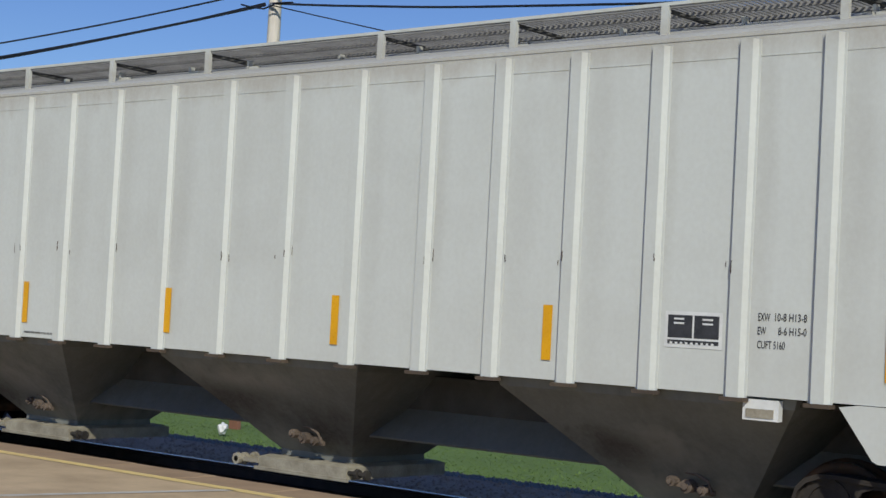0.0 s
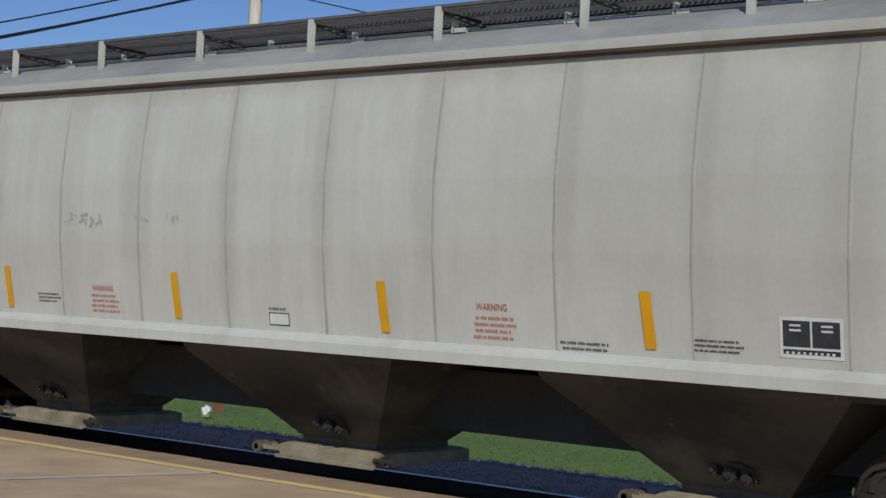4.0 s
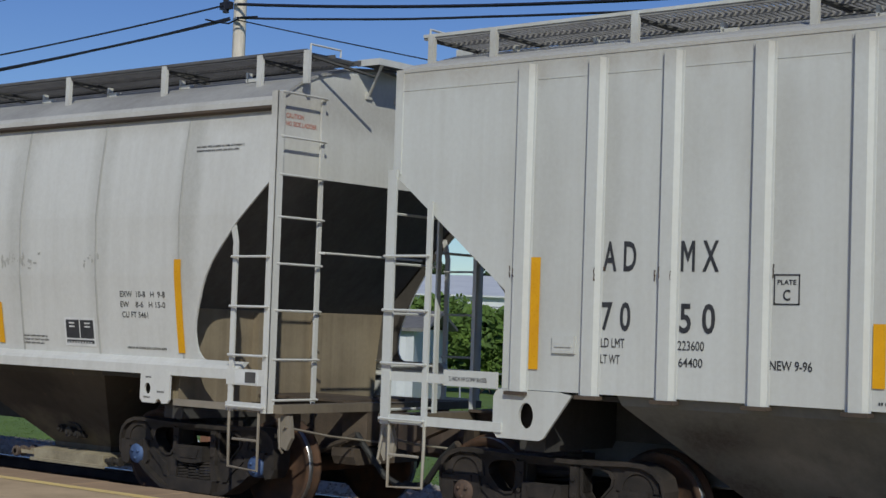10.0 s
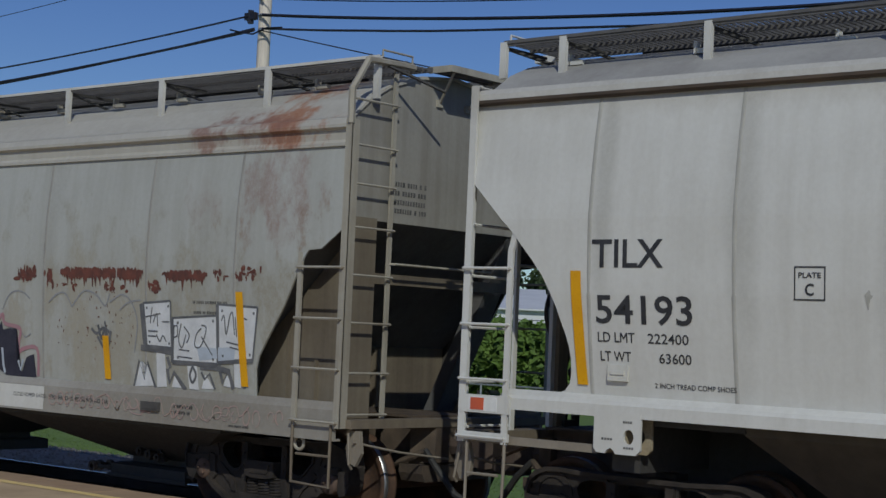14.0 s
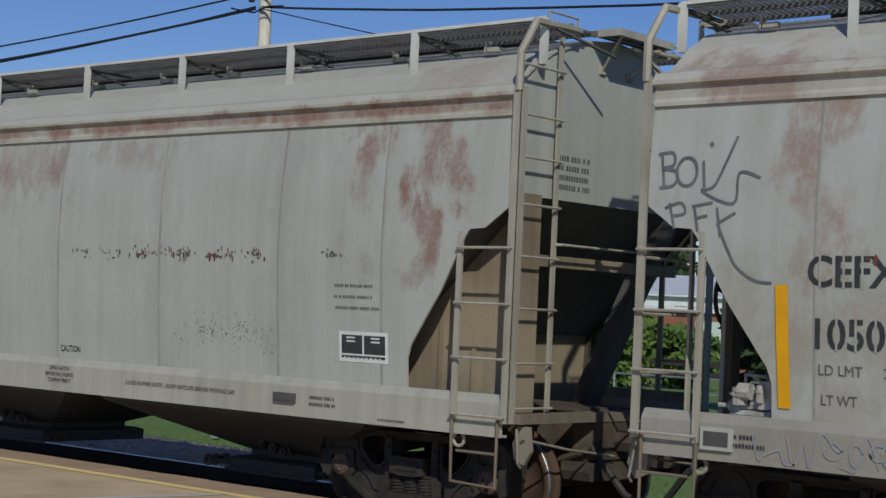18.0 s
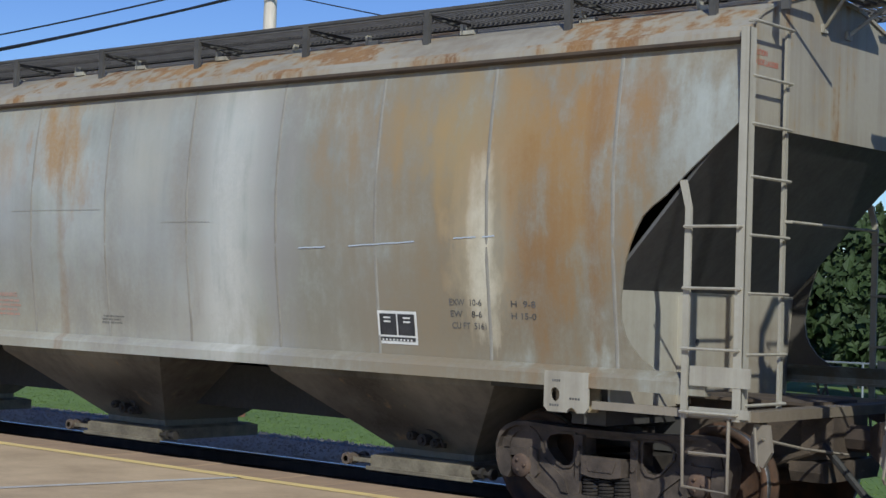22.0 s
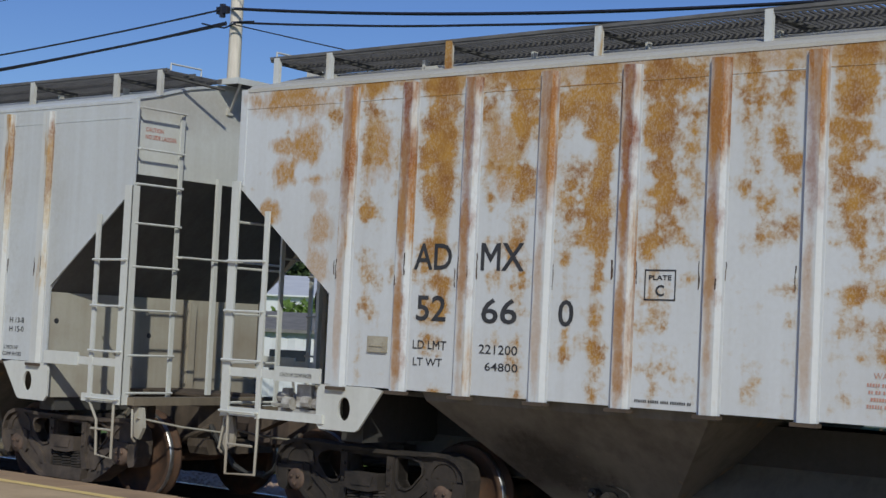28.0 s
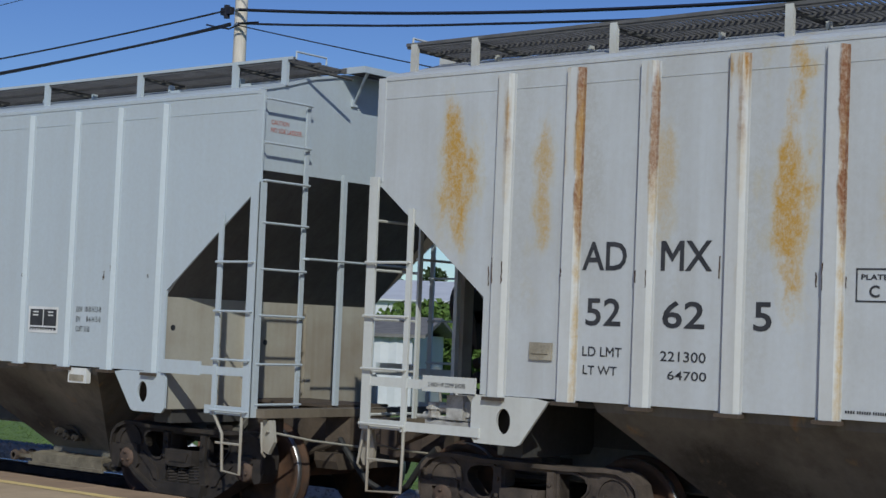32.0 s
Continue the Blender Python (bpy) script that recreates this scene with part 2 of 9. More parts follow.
M["bulkhead_soot"] = car_paint("sooty brown bulkhead", (0.205, 0.175, 0.13), (0.07, 0.052, 0.038), 0.8, seed=17.0, streak=0.4, rough=0.75)
M["end_soot"] = car_paint("dirt-darkened end paint", (0.31, 0.30, 0.27), (0.14, 0.12, 0.095), 0.7, seed=18.0, streak=0.5, rough=0.65)
M["under_board"] = plain("sooty board bracket", (0.07, 0.068, 0.065), (0.04, 0.039, 0.037), 0.8, 0.0, 6, 0.1)
# grime and painted shade in one brown, for eave lips and rib bottoms
M["lip"] = plain("brown eave grime and painted shade", (0.10, 0.072, 0.05), (0.05, 0.038, 0.03), 0.85, 0.0, 2.0, 0.2)
M["roof_sooty"] = car_paint("sooty grey roof sheet", (0.40, 0.39, 0.37), (0.17, 0.16, 0.15), 0.75, seed=14.0, streak=0.2, rough=0.6)
M["board_dark"] = plain("grimy running board", (0.155, 0.15, 0.148), (0.095, 0.092, 0.09), 0.65, 0.1, 6, 0.1)
M["board"] = plain("galvanised running board", (0.34, 0.33, 0.315), (0.22, 0.21, 0.20), 0.6, 0.1, 6, 0.1)
M["black"] = plain("black stencil paint", (0.022, 0.023, 0.027), (0.05, 0.05, 0.055), 0.55, 0.0, 9, 0.05)
M["black_worn"] = plain("worn grey-black stencil paint", (0.05, 0.05, 0.05), (0.16, 0.155, 0.15), 0.65, 0.0, 14, 0.05)
M["red"] = plain("faded red stencil paint", (0.50, 0.10, 0.06), (0.42, 0.20, 0.15), 0.6, 0.0, 12, 0.05)
M["red_faint"] = plain("worn red stencil paint", (0.50, 0.22, 0.17), (0.47, 0.33, 0.28), 0.65, 0.0, 14, 0.05)
M["white"] = plain("white decal", (0.78, 0.78, 0.76), (0.62, 0.62, 0.60), 0.5, 0.0, 6, 0.03)
M["yellow"] = plain("yellow reflective sheeting", (0.80, 0.40, 0.004), (0.70, 0.33, 0.004), 0.35, 0.0, 4, 0.03)
M["scuff"] = plain("rusty scuffed paint", (0.11, 0.06, 0.035), (0.03, 0.026, 0.025), 0.85, 0.0, 9, 0.1)
M["valve"] = plain("pale grey valve casting", (0.56, 0.55, 0.52), (0.24, 0.21, 0.18), 0.7, 0.0, 9, 0.3)
M["orange"] = plain("orange stencil", (0.62, 0.12, 0.05), (0.5, 0.1, 0.05), 0.5, 0.0, 6, 0.03)
M["rail"] = plain("rail steel", (0.10, 0.075, 0.06), (0.05, 0.04, 0.035), 0.7, 0.3, 5)
M["railhead"] = plain("polished rail head", (0.40, 0.40, 0.41), (0.28, 0.28, 0.28), 0.3, 0.9, 7, 0.05)
M["sleeper"] = plain("creosoted sleeper", (0.085, 0.062, 0.045), (0.04, 0.03, 0.024), 0.9, 0.0, 4, 0.5, True, (0.3, 4, 4))
M["ballast"] = plain("brown-grey ballast stone", (0.52, 0.36, 0.25), (0.34, 0.235, 0.17), 0.9, 0.0, 18, 0.6)
M["gravel"] = plain("pale gravel", (0.36, 0.34, 0.31), (0.2, 0.19, 0.17), 0.9, 0.0, 20, 0.6)
M["concrete"] = plain("buff platform concrete", (0.57, 0.425, 0.265), (0.40, 0.292, 0.178), 0.85, 0.0, 1.6, 0.35, False)
M["edge"] = plain("brown platform edge paving", (0.43, 0.295, 0.18), (0.30, 0.205, 0.128), 0.85, 0.0, 1.8, 0.4, True)
M["line"] = plain("worn yellow line paint", (0.84, 0.64, 0.24), (0.70, 0.52, 0.24), 0.75, 0.0, 6, 0.2, False)
M["pale_line"] = plain("worn pale paint", (0.58, 0.56, 0.53), (0.44, 0.40, 0.33), 0.8, 0.0, 7, 0.2, False)
M["grass_ground"] = plain("grass ground", (0.135, 0.215, 0.048), (0.105, 0.17, 0.04), 0.95, 0.0, 0.6, 0.5, False)
M["grass"] = plain("grass blades", (0.16, 0.25, 0.055), (0.125, 0.20, 0.045), 0.8, 0.0, 0.8, 0.0, False)
M["leaf"] = plain("tree leaves", (0.042, 0.072, 0.018), (0.022, 0.04, 0.011), 0.75, 0.0, 1.2, 0.0)
M["leaf_light"] = plain("vine leaves", (0.12, 0.20, 0.03), (0.055, 0.10, 0.02), 0.75, 0.0, 1.5, 0.0)
M["bark"] = plain("bark", (0.12, 0.09, 0.065), (0.06, 0.045, 0.035), 0.9, 0.0, 6, 0.6)
M["pole"] = plain("sun-bleached pole wood", (0.78, 0.70, 0.60), (0.60, 0.53, 0.45), 0.85, 0.0, 4, 0.4, True, (6, 6, 0.4))
M["cable"] = plain("black cable sheath", (0.012, 0.012, 0.02), (0.02, 0.02, 0.03), 0.5, 0.0, 3, 0.0)
M["brick"] = plain("red brick", (0.36, 0.14, 0.085), (0.24, 0.095, 0.06), 0.9, 0.0, 5, 0.3)
M["roof_white"] = plain("white metal roofing", (0.70, 0.71, 0.72), (0.58, 0.59, 0.61), 0.5, 0.0, 0.4, 0.05)
M["roof_grey"] = plain("grey shingles", (0.22, 0.21, 0.20), (0.14, 0.135, 0.13), 0.9, 0.0, 3, 0.4)
M["panel_green"] = plain("pale green panel", (0.50, 0.62, 0.52), (0.40, 0.52, 0.44), 0.6, 0.0, 1, 0.05)
M["window"] = plain("dark window glass", (0.03, 0.035, 0.045), (0.02, 0.024, 0.03), 0.12, 0.0, 1, 0.0)
M["pipe"] = plain("galvanised rail pipe", (0.45, 0.47, 0.50), (0.33, 0.35, 0.38), 0.45, 0.6, 5, 0.1)
M["timber_dark"] = plain("dark timber rail", (0.06, 0.05, 0.045), (0.03, 0.026, 0.024), 0.9, 0.0, 5, 0.3)
M["coupler"] = plain("rusty coupler casting", (0.085, 0.058, 0.042), (0.04, 0.03, 0.024), 0.85, 0.0, 7, 0.5)
M["hose"] = plain("black rubber hose", (0.02, 0.02, 0.02), (0.035, 0.033, 0.03), 0.7, 0.0, 8, 0.1)
M["rustred"] = plain("flaked red primer", (0.185, 0.06, 0.042), (0.08, 0.036, 0.03), 0.85, 0.0, 10, 0.3)
M["graf_navy"] = plain("navy spray paint", (0.018, 0.018, 0.035), (0.04, 0.04, 0.06), 0.6, 0.0, 6, 0.05)
M["graf_pink"] = plain("pink spray paint", (0.42, 0.20, 0.24), (0.36, 0.22, 0.24), 0.6, 0.0, 6, 0.05)
M["graf_white"] = plain("white spray paint", (0.72, 0.73, 0.74), (0.56, 0.57, 0.58), 0.6, 0.0, 6, 0.05)
M["graf_blue"] = plain("blue spray paint", (0.07, 0.12, 0.33), (0.14, 0.18, 0.34), 0.6, 0.0, 6, 0.05)
M["graf_pale"] = plain("pale blue spray paint", (0.50, 0.56, 0.64), (0.40, 0.44, 0.50), 0.6, 0.0, 6, 0.05)
M["graf_faint_red"] = plain("faded red spray line", (0.42, 0.27, 0.24), (0.38, 0.32, 0.29), 0.65, 0.0, 6, 0.05)
M["graf_grey"] = plain("grey spray line", (0.24, 0.25, 0.27), (0.33, 0.33, 0.33), 0.6, 0.0, 6, 0.05)
M["graf_dark"] = plain("worn dark spray line", (0.085, 0.09, 0.10), (0.17, 0.17, 0.175), 0.6, 0.0, 6, 0.05)
M["spray_faint"] = plain("worn spray strokes", (0.17, 0.17, 0.165), (0.32, 0.32, 0.30), 0.7, 0.0, 5, 0.05)
M["cloth"] = plain("white litter plastic", (0.8, 0.8, 0.82), (0.7, 0.7, 0.72), 0.5, 0.0, 5, 0.1)
M["post_red"] = plain("weathered red post", (0.30, 0.13, 0.08), (0.2, 0.1, 0.07), 0.85, 0.0, 5, 0.2)

# paint of each car; grime gathers beside the weld seams
ROUND_SEAMS = [-7.15 + 1.3 * k for k in range(12)]
RIB_LINES = [s * x + 0.12 for s in (-1, 1) for x in (0.44, 1.33, 2.2, 3.0, 3.785, 4.575, 5.36, 6.06, 6.76)]
DEEP_SEAMS = [-6.55, -4.85, -3.18, -1.5, 0.18, 1.87, 3.55, 5.28, 6.6]


def seam_grime(xs, stain, amount, seed, z=3.0):
    rnd = random.Random(seed)
    return [(x + rnd.uniform(-0.05, 0.12), z + rnd.uniform(-0.3, 0.3), rnd.uniform(0.10, 0.26), rnd.uniform(1.0, 1.9), stain, amount * rnd.uniform(0.5, 1.3)) for x in xs]


M["pA"] = car_paint("clean light grey car paint", (0.62, 0.635, 0.60), dirt=0.2, seed=21.0, streak=0.2, washes=seam_grime(RIB_LINES, (0.44, 0.43, 0.39), 0.35, 6), zones=[(0.0, 4.2, 30.0, 0.26, (0.40, 0.36, 0.30), 0.6)])
M["pB"] = car_paint("warm white car paint", (0.63, 0.62, 0.57), dirt=0.34, seed=32.0, streak=0.5, washes=seam_grime(ROUND_SEAMS, (0.34, 0.325, 0.29), 0.42, 1) + [(0.0, 4.0, 30.0, 0.28, (0.38, 0.35, 0.30), 0.6), (5.0, 2.8, 2.6, 1.3, (0.45, 0.43, 0.38), 0.5)])
M["pC"] = car_paint("pale grey car paint", (0.62, 0.63, 0.60), dirt=0.3, seed=43.0, washes=seam_grime(RIB_LINES, (0.38, 0.37, 0.33), 0.45, 7), zones=[(0.0, 4.2, 30.0, 0.26, (0.40, 0.36, 0.30), 0.6)])
M["pD"] = car_paint("off-white car paint", (0.665, 0.66, 0.625), dirt=0.28, seed=54.0, streak=0.5, washes=seam_grime(ROUND_SEAMS, (0.36, 0.35, 0.31), 0.42, 2) + [(0.0, 4.0, 30.0, 0.26, (0.38, 0.35, 0.30), 0.5)])
RED, OCHRE, DUST = (0.235, 0.12, 0.088), (0.37, 0.215, 0.07), (0.40, 0.36, 0.30)
M["pE"] = car_paint("faded putty grey car paint", (0.44, 0.445, 0.417), (0.25, 0.232, 0.185), dirt=0.42, bias=0.25, seed=65.0, streak=0.6, fringe=2.8, soft=0.7, speck=0.45, drag=0.1, washes=seam_grime(DEEP_SEAMS, (0.30, 0.29, 0.26), 0.36, 3), zones=[
    (5.6, 1.75, 2.4, 0.75, (0.29, 0.265, 0.20), 0.75), (-4.6, 1.8, 2.6, 0.6, (0.31, 0.285, 0.225), 0.6), (-6.55, 3.1, 0.25, 0.7, (0.30, 0.155, 0.10), 0.5), (7.12, 3.25, 0.36, 0.34, RED, 0.5), (7.05, 2.78, 0.3, 0.14, RED, 0.35), (6.08, 3.15, 0.2, 0.22, RED, 0.25), (4.5, 1.9, 1.3, 0.5, (0.40, 0.37, 0.30), 0.5),
    (-4.5, 3.3, 0.9, 0.35, RED, 0.28), (-6.6, 3.2, 0.35, 0.3, RED, 0.25), (-1.0, 1.7, 3.0, 0.5, (0.40, 0.38, 0.33), 0.45)])
M["pF"] = car_paint("dull green-grey car paint", (0.435, 0.442, 0.405), (0.25, 0.24, 0.20), dirt=0.45, bias=0.25, seed=76.0, streak=0.6, fringe=3.0, soft=0.7, speck=0.45, drag=0.1, washes=seam_grime(DEEP_SEAMS, (0.29, 0.29, 0.26), 0.34, 4), zones=[
    (6.45, 3.42, 0.28, 0.2, RED, 0.65), (6.28, 2.95, 0.22, 0.5, RED, 0.4), (7.15, 3.28, 0.36, 0.34, RED, 0.75), (7.02, 2.68, 0.22, 0.25, RED, 0.75), (7.05, 2.28, 0.2, 0.14, RED, 0.55),
    (1.83, 3.42, 0.14, 0.2, RED, 0.5), (3.1, 3.42, 0.5, 0.16, RED, 0.4), (-0.15, 3.35, 0.5, 0.28, RED, 0.35), (1.1, 3.35, 0.6, 0.28, RED, 0.4), (-0.4, 2.95, 0.45, 0.26, RED, 0.25), (0.75, 2.9, 0.45, 0.26, RED, 0.25)])
BROWN, CHALK, SLATE, UMBER = (0.27, 0.205, 0.125), (0.64, 0.64, 0.60), (0.32, 0.32, 0.318), (0.25, 0.135, 0.055)
WASHES = [(6.0, 2.6, 2.0, 2.2, (0.25, 0.195, 0.135), 0.8), (5.7, 2.3, 2.5, 2.4, (0.24, 0.225, 0.17), 0.85), (5.6, 1.6, 2.6, 0.6, (0.185, 0.165, 0.125), 0.7), (1.6, 2.3, 1.6, 1.6, SLATE, 0.7), (4.3, 2.3, 1.2, 1.8, (0.27, 0.245, 0.20), 0.75), (5.9, 2.7, 1.5, 1.7, BROWN, 0.85), (2.62, 2.9, 0.5, 1.5, CHALK, 0.6), (2.4, 1.7, 0.7, 0.5, CHALK, 0.5), (3.7, 1.9, 0.6, 0.5, (0.23, 0.22, 0.18), 0.7), (0.9, 1.7, 0.9, 0.45, (0.25, 0.235, 0.20), 0.6), (1.3, 3.2, 0.4, 0.5, (0.45, 0.43, 0.36), 0.6), (3.3, 2.5, 0.28, 1.2, SLATE, 0.75),
          (5.8, 3.2, 0.55, 0.6, (0.46, 0.36, 0.17), 0.8), (5.85, 2.35, 0.3, 0.65, (0.55, 0.48, 0.33), 0.85), (-2.9, 3.3, 0.75, 0.32, (0.46, 0.34, 0.18), 0.6), (-6.6, 2.9, 0.7, 0.9, (0.44, 0.37, 0.28), 0.5)]
TONES = [(-3.0, 2.7, 2.6, 0.9, (0.38, 0.395, 0.43), 0.75), (-6.5, 2.2, 1.6, 1.5, (0.43, 0.385, 0.30), 0.7), (0.0, 1.45, 30.0, 0.42, (0.36, 0.30, 0.19), 0.6), (-4.2, 1.7, 1.6, 0.5, (0.27, 0.25, 0.20), 0.6), (-1.0, 1.8, 1.4, 0.6, (0.26, 0.245, 0.21), 0.6), (0.0, 3.95, 30.0, 0.3, (0.33, 0.24, 0.13), 0.5)]
STAINS = [(6.2, 3.2, 0.9, 0.8, (0.32, 0.19, 0.09), 0.55), (7.1, 3.5, 0.45, 0.35, (0.34, 0.19, 0.08), 0.55), (5.85, 2.25, 0.15, 0.6, (0.64, 0.60, 0.48), 0.9), (5.0, 3.4, 0.5, 0.4, (0.38, 0.27, 0.13), 0.5), (6.7, 3.1, 0.45, 0.9, OCHRE, 0.6), (6.35, 2.2, 0.3, 0.7, UMBER, 0.65), (6.96, 2.6, 0.08, 1.6, UMBER, 0.6), (-0.1, 3.4, 0.42, 0.55, OCHRE, 0.85), (-0.1, 2.5, 0.07, 1.5, UMBER, 0.5),
          (-1.25, 3.35, 0.35, 0.4, OCHRE, 0.45), (4.3, 3.3, 0.4, 0.4, OCHRE, 0.35), (-6.67, 3.2, 0.25, 0.7, (0.36, 0.20, 0.085), 0.85), (-7.5, 3.4, 0.4, 0.5, (0.33, 0.22, 0.115), 0.75), (-7.2, 2.4, 0.3, 0.8, (0.33, 0.265, 0.175), 0.65), (-6.1, 3.55, 0.4, 0.35, (0.38, 0.24, 0.10), 0.7), (-5.2, 3.55, 0.7, 0.25, (0.36, 0.26, 0.145), 0.65), (-4.3, 3.5, 0.5, 0.3, (0.35, 0.29, 0.20), 0.6)]
M["pG"] = car_paint("rust-washed grey car paint", (0.415, 0.435, 0.405), (0.20, 0.195, 0.165), dirt=0.85, seed=87.0, streak=0.35, fringe=1.9, soft=0.9, speck=0.25, zones=STAINS, washes=TONES + WASHES + seam_grime(ROUND_SEAMS, (0.25, 0.225, 0.19), 0.5, 5))
H_ROWS = [(x, z, rx * 1.1, rz * 1.15, (0.40, 0.20, 0.03), min(1.0, 1.3 * a)) for x, z, rx, rz, a in (
    (-7.45, 4.0, 0.45, 0.13, 0.75), (-7.25, 3.5, 0.17, 0.18, 1.0), (-7.62, 3.55, 0.17, 0.06, 0.7), (-7.62, 3.3, 0.14, 0.14, 0.9), (-7.2, 3.24, 0.23, 0.07, 1.0), (-7.15, 3.08, 0.15, 0.08, 0.4), (-7.75, 2.95, 0.12, 0.1, 0.8), (-7.1, 2.8, 0.12, 0.13, 0.6), (-7.1, 2.42, 0.12, 0.13, 0.5),
    (-6.45, 4.05, 0.22, 0.10, 0.7), (-6.42, 3.5, 0.14, 0.32, 0.85), (-5.7, 4.02, 0.24, 0.09, 0.7), (-5.66, 3.5, 0.12, 0.28, 0.8), (-5.67, 2.9, 0.07, 0.45, 0.8), (-5.0, 3.45, 0.2, 0.25, 0.7),
    (7.45, 4.03, 0.75, 0.12, 0.8), (7.6, 3.62, 0.42, 0.07, 0.7), (7.85, 3.6, 0.2, 0.09, 0.7), (7.75, 3.32, 0.16, 0.07, 0.8), (7.72, 3.1, 0.09, 0.07, 0.7), (7.05, 2.75, 0.22, 0.2, 0.7), (7.18, 2.65, 0.11, 0.2, 0.9), (7.0, 2.45, 0.12, 0.14, 0.5), (0.0, 4.06, 8.0, 0.09, 0.55))]
M["pH"] = car_paint("badly rusted pale grey car paint", (0.60, 0.62, 0.64), dirt=0.25, rust=0.675, rust_a=(0.41, 0.215, 0.042), rust_b=(0.255, 0.108, 0.026), bias=0.20, runs=0.20, rows=0.42, columns=0.48, seed=98.0, rust_scale=3.6, tall=1.0, low=1.3, high=4.1, calm=0.25, fringe=1.5, soft=0.45, speck=0.5, drag=0.1, zones=H_ROWS, clear=[x - 0.12 for x in RIB_LINES], break_up=0.70)
IRON, AMBER = (0.49, 0.27, 0.03), (0.57, 0.45, 0.17)
STREAKS = ((-3.3, 0.14, 0.6, 0.5), (-1.72, 0.2, 0.75, 0.6), (-0.88, 0.24, 0.85, 0.95), (0.07, 0.1, 0.7, 0.5), (0.99, 0.22, 0.75, 0.9), (1.88, 0.13, 0.75, 0.6), (2.70, 0.16, 0.72, 0.9), (3.42, 0.14, 0.75, 0.95), (4.25, 0.17, 0.72, 0.8), (5.02, 0.15, 0.6, 0.6), (-4.16, 0.2, 0.75, 0.85), (-5.2, 0.13, 0.45, 0.5), (-6.35, 0.15, 0.6, 0.65), (-7.28, 0.22, 0.5, 0.85))
M["pI"] = car_paint("rust-streaked pale grey car paint", (0.55, 0.575, 0.59), dirt=0.36, seed=109.0, fringe=2.2, soft=0.6, speck=0.6, drag=0.14,
                    washes=seam_grime(RIB_LINES, (0.38, 0.37, 0.33), 0.4, 8) + [(x, 3.1 + 0.1 * math.sin(x * 5), w * 0.95, h * 1.2, AMBER, 0.6 * a) for x, w, h, a in STREAKS],
                    zones=[(x, 3.15 + 0.1 * math.sin(x * 5), w * 0.58, h * 0.95, IRON, min(1.0, 1.3 * a ** 2)) for x, w, h, a in STREAKS])
M["pale_end"] = car_paint("pale blue-white end paint", (0.66, 0.69, 0.71), dirt=0.2, seed=45.0)
M["trim_E"] = car_paint("dirt-browned grey trim paint", (0.43, 0.405, 0.34), (0.15, 0.12, 0.085), 0.8, seed=66.0, streak=0.5, rough=0.65)
M["pJ"] = car_paint("pale blue-grey car paint", (0.50, 0.56, 0.60), dirt=0.15, seed=120.0)
DARK_IRON = (0.19, 0.068, 0.024)
for nm, amount, reach in (("rib_H", 0.9, 1.3), ("rib_H_dark", 1.0, 1.7), ("rib_H_pale", 0.7, 0.8)):
    M[nm] = car_paint("rusted rib paint", (0.60, 0.62, 0.64), dirt=0.3, rust=0.43 + 0.1 * amount, rust_a=(0.37, 0.17, 0.038), rust_b=(0.22, 0.072, 0.022), bias=0.22, seed=131.0 + reach, rust_scale=2.6, tall=0.35, zones=[(0.0, 3.6, 0.062, reach * 1.1, (0.215, 0.068, 0.024), amount), (-0.01, 2.2, 0.045, reach * 0.8, (0.38, 0.19, 0.045), 0.7 * amount)], fringe=1.6, drag=0.15)
for nm, amount, reach, side in (("rib_I", 0.8, 0.8, 0.03), ("rib_I_dark", 1.0, 1.6, 0.035), ("rib_I_pale", 0.45, 0.5, 0.0)):
    M[nm] = car_paint("rust-streaked rib paint", (0.60, 0.61, 0.60), dirt=0.3, rust=0.26 + 0.06 * amount, rust_a=(0.44, 0.25, 0.05), rust_b=(0.24, 0.095, 0.025), bias=0.25, seed=142.0 + reach, rust_scale=3.4, tall=0.3, zones=[(side + 0.042, 3.3, 0.026, reach, (0.46, 0.30, 0.08), 0.7 * amount), (side + 0.040, 3.75, 0.026, reach * 0.65, DARK_IRON, amount)], fringe=1.8, speck=0.5, drag=0.12)
M["eave_E"] = car_paint("rust-stained eave paint", (0.48, 0.46, 0.41), dirt=0.45, seed=153.0, fringe=2.4, soft=0.7, drag=0.05, zones=[(7.1, 3.95, 0.35, 0.40, (0.33, 0.13, 0.055), 0.9), (6.6, 3.78, 0.5, 0.2, RED, 0.8), (6.2, 3.75, 0.35, 0.15, RED, 0.5), (-4.6, 3.8, 1.2, 0.25, RED, 0.6), (-7.2, 3.75, 0.5, 0.3, RED, 0.6)])
M["eave_F"] = car_paint("rusty eave paint", (0.46, 0.45, 0.39), dirt=0.45, seed=163.0, fringe=1.7, soft=0.8, drag=0.05, speck=0.4, zones=[(6.6, 3.70, 1.6, 0.075, RED, 0.95), (3.6, 3.70, 2.0, 0.065, RED, 0.9), (0.9, 3.70, 1.6, 0.07, RED, 0.85), (-2.2, 3.70, 0.7, 0.06, RED, 0.7), (-0.6, 3.70, 0.8, 0.055, RED, 0.6), (-4.6, 3.70, 1.2, 0.05, RED, 0.5), (7.3, 4.0, 0.6, 0.2, RED, 0.35)])
M["eave_G"] = car_paint("brown rust-washed roof paint", (0.36, 0.33, 0.27), (0.18, 0.14, 0.10), dirt=0.85, rust=0.545, rust_a=(0.30, 0.165, 0.065), rust_b=(0.16, 0.072, 0.034), seed=173.0, rust_scale=0.95, tall=1.0)
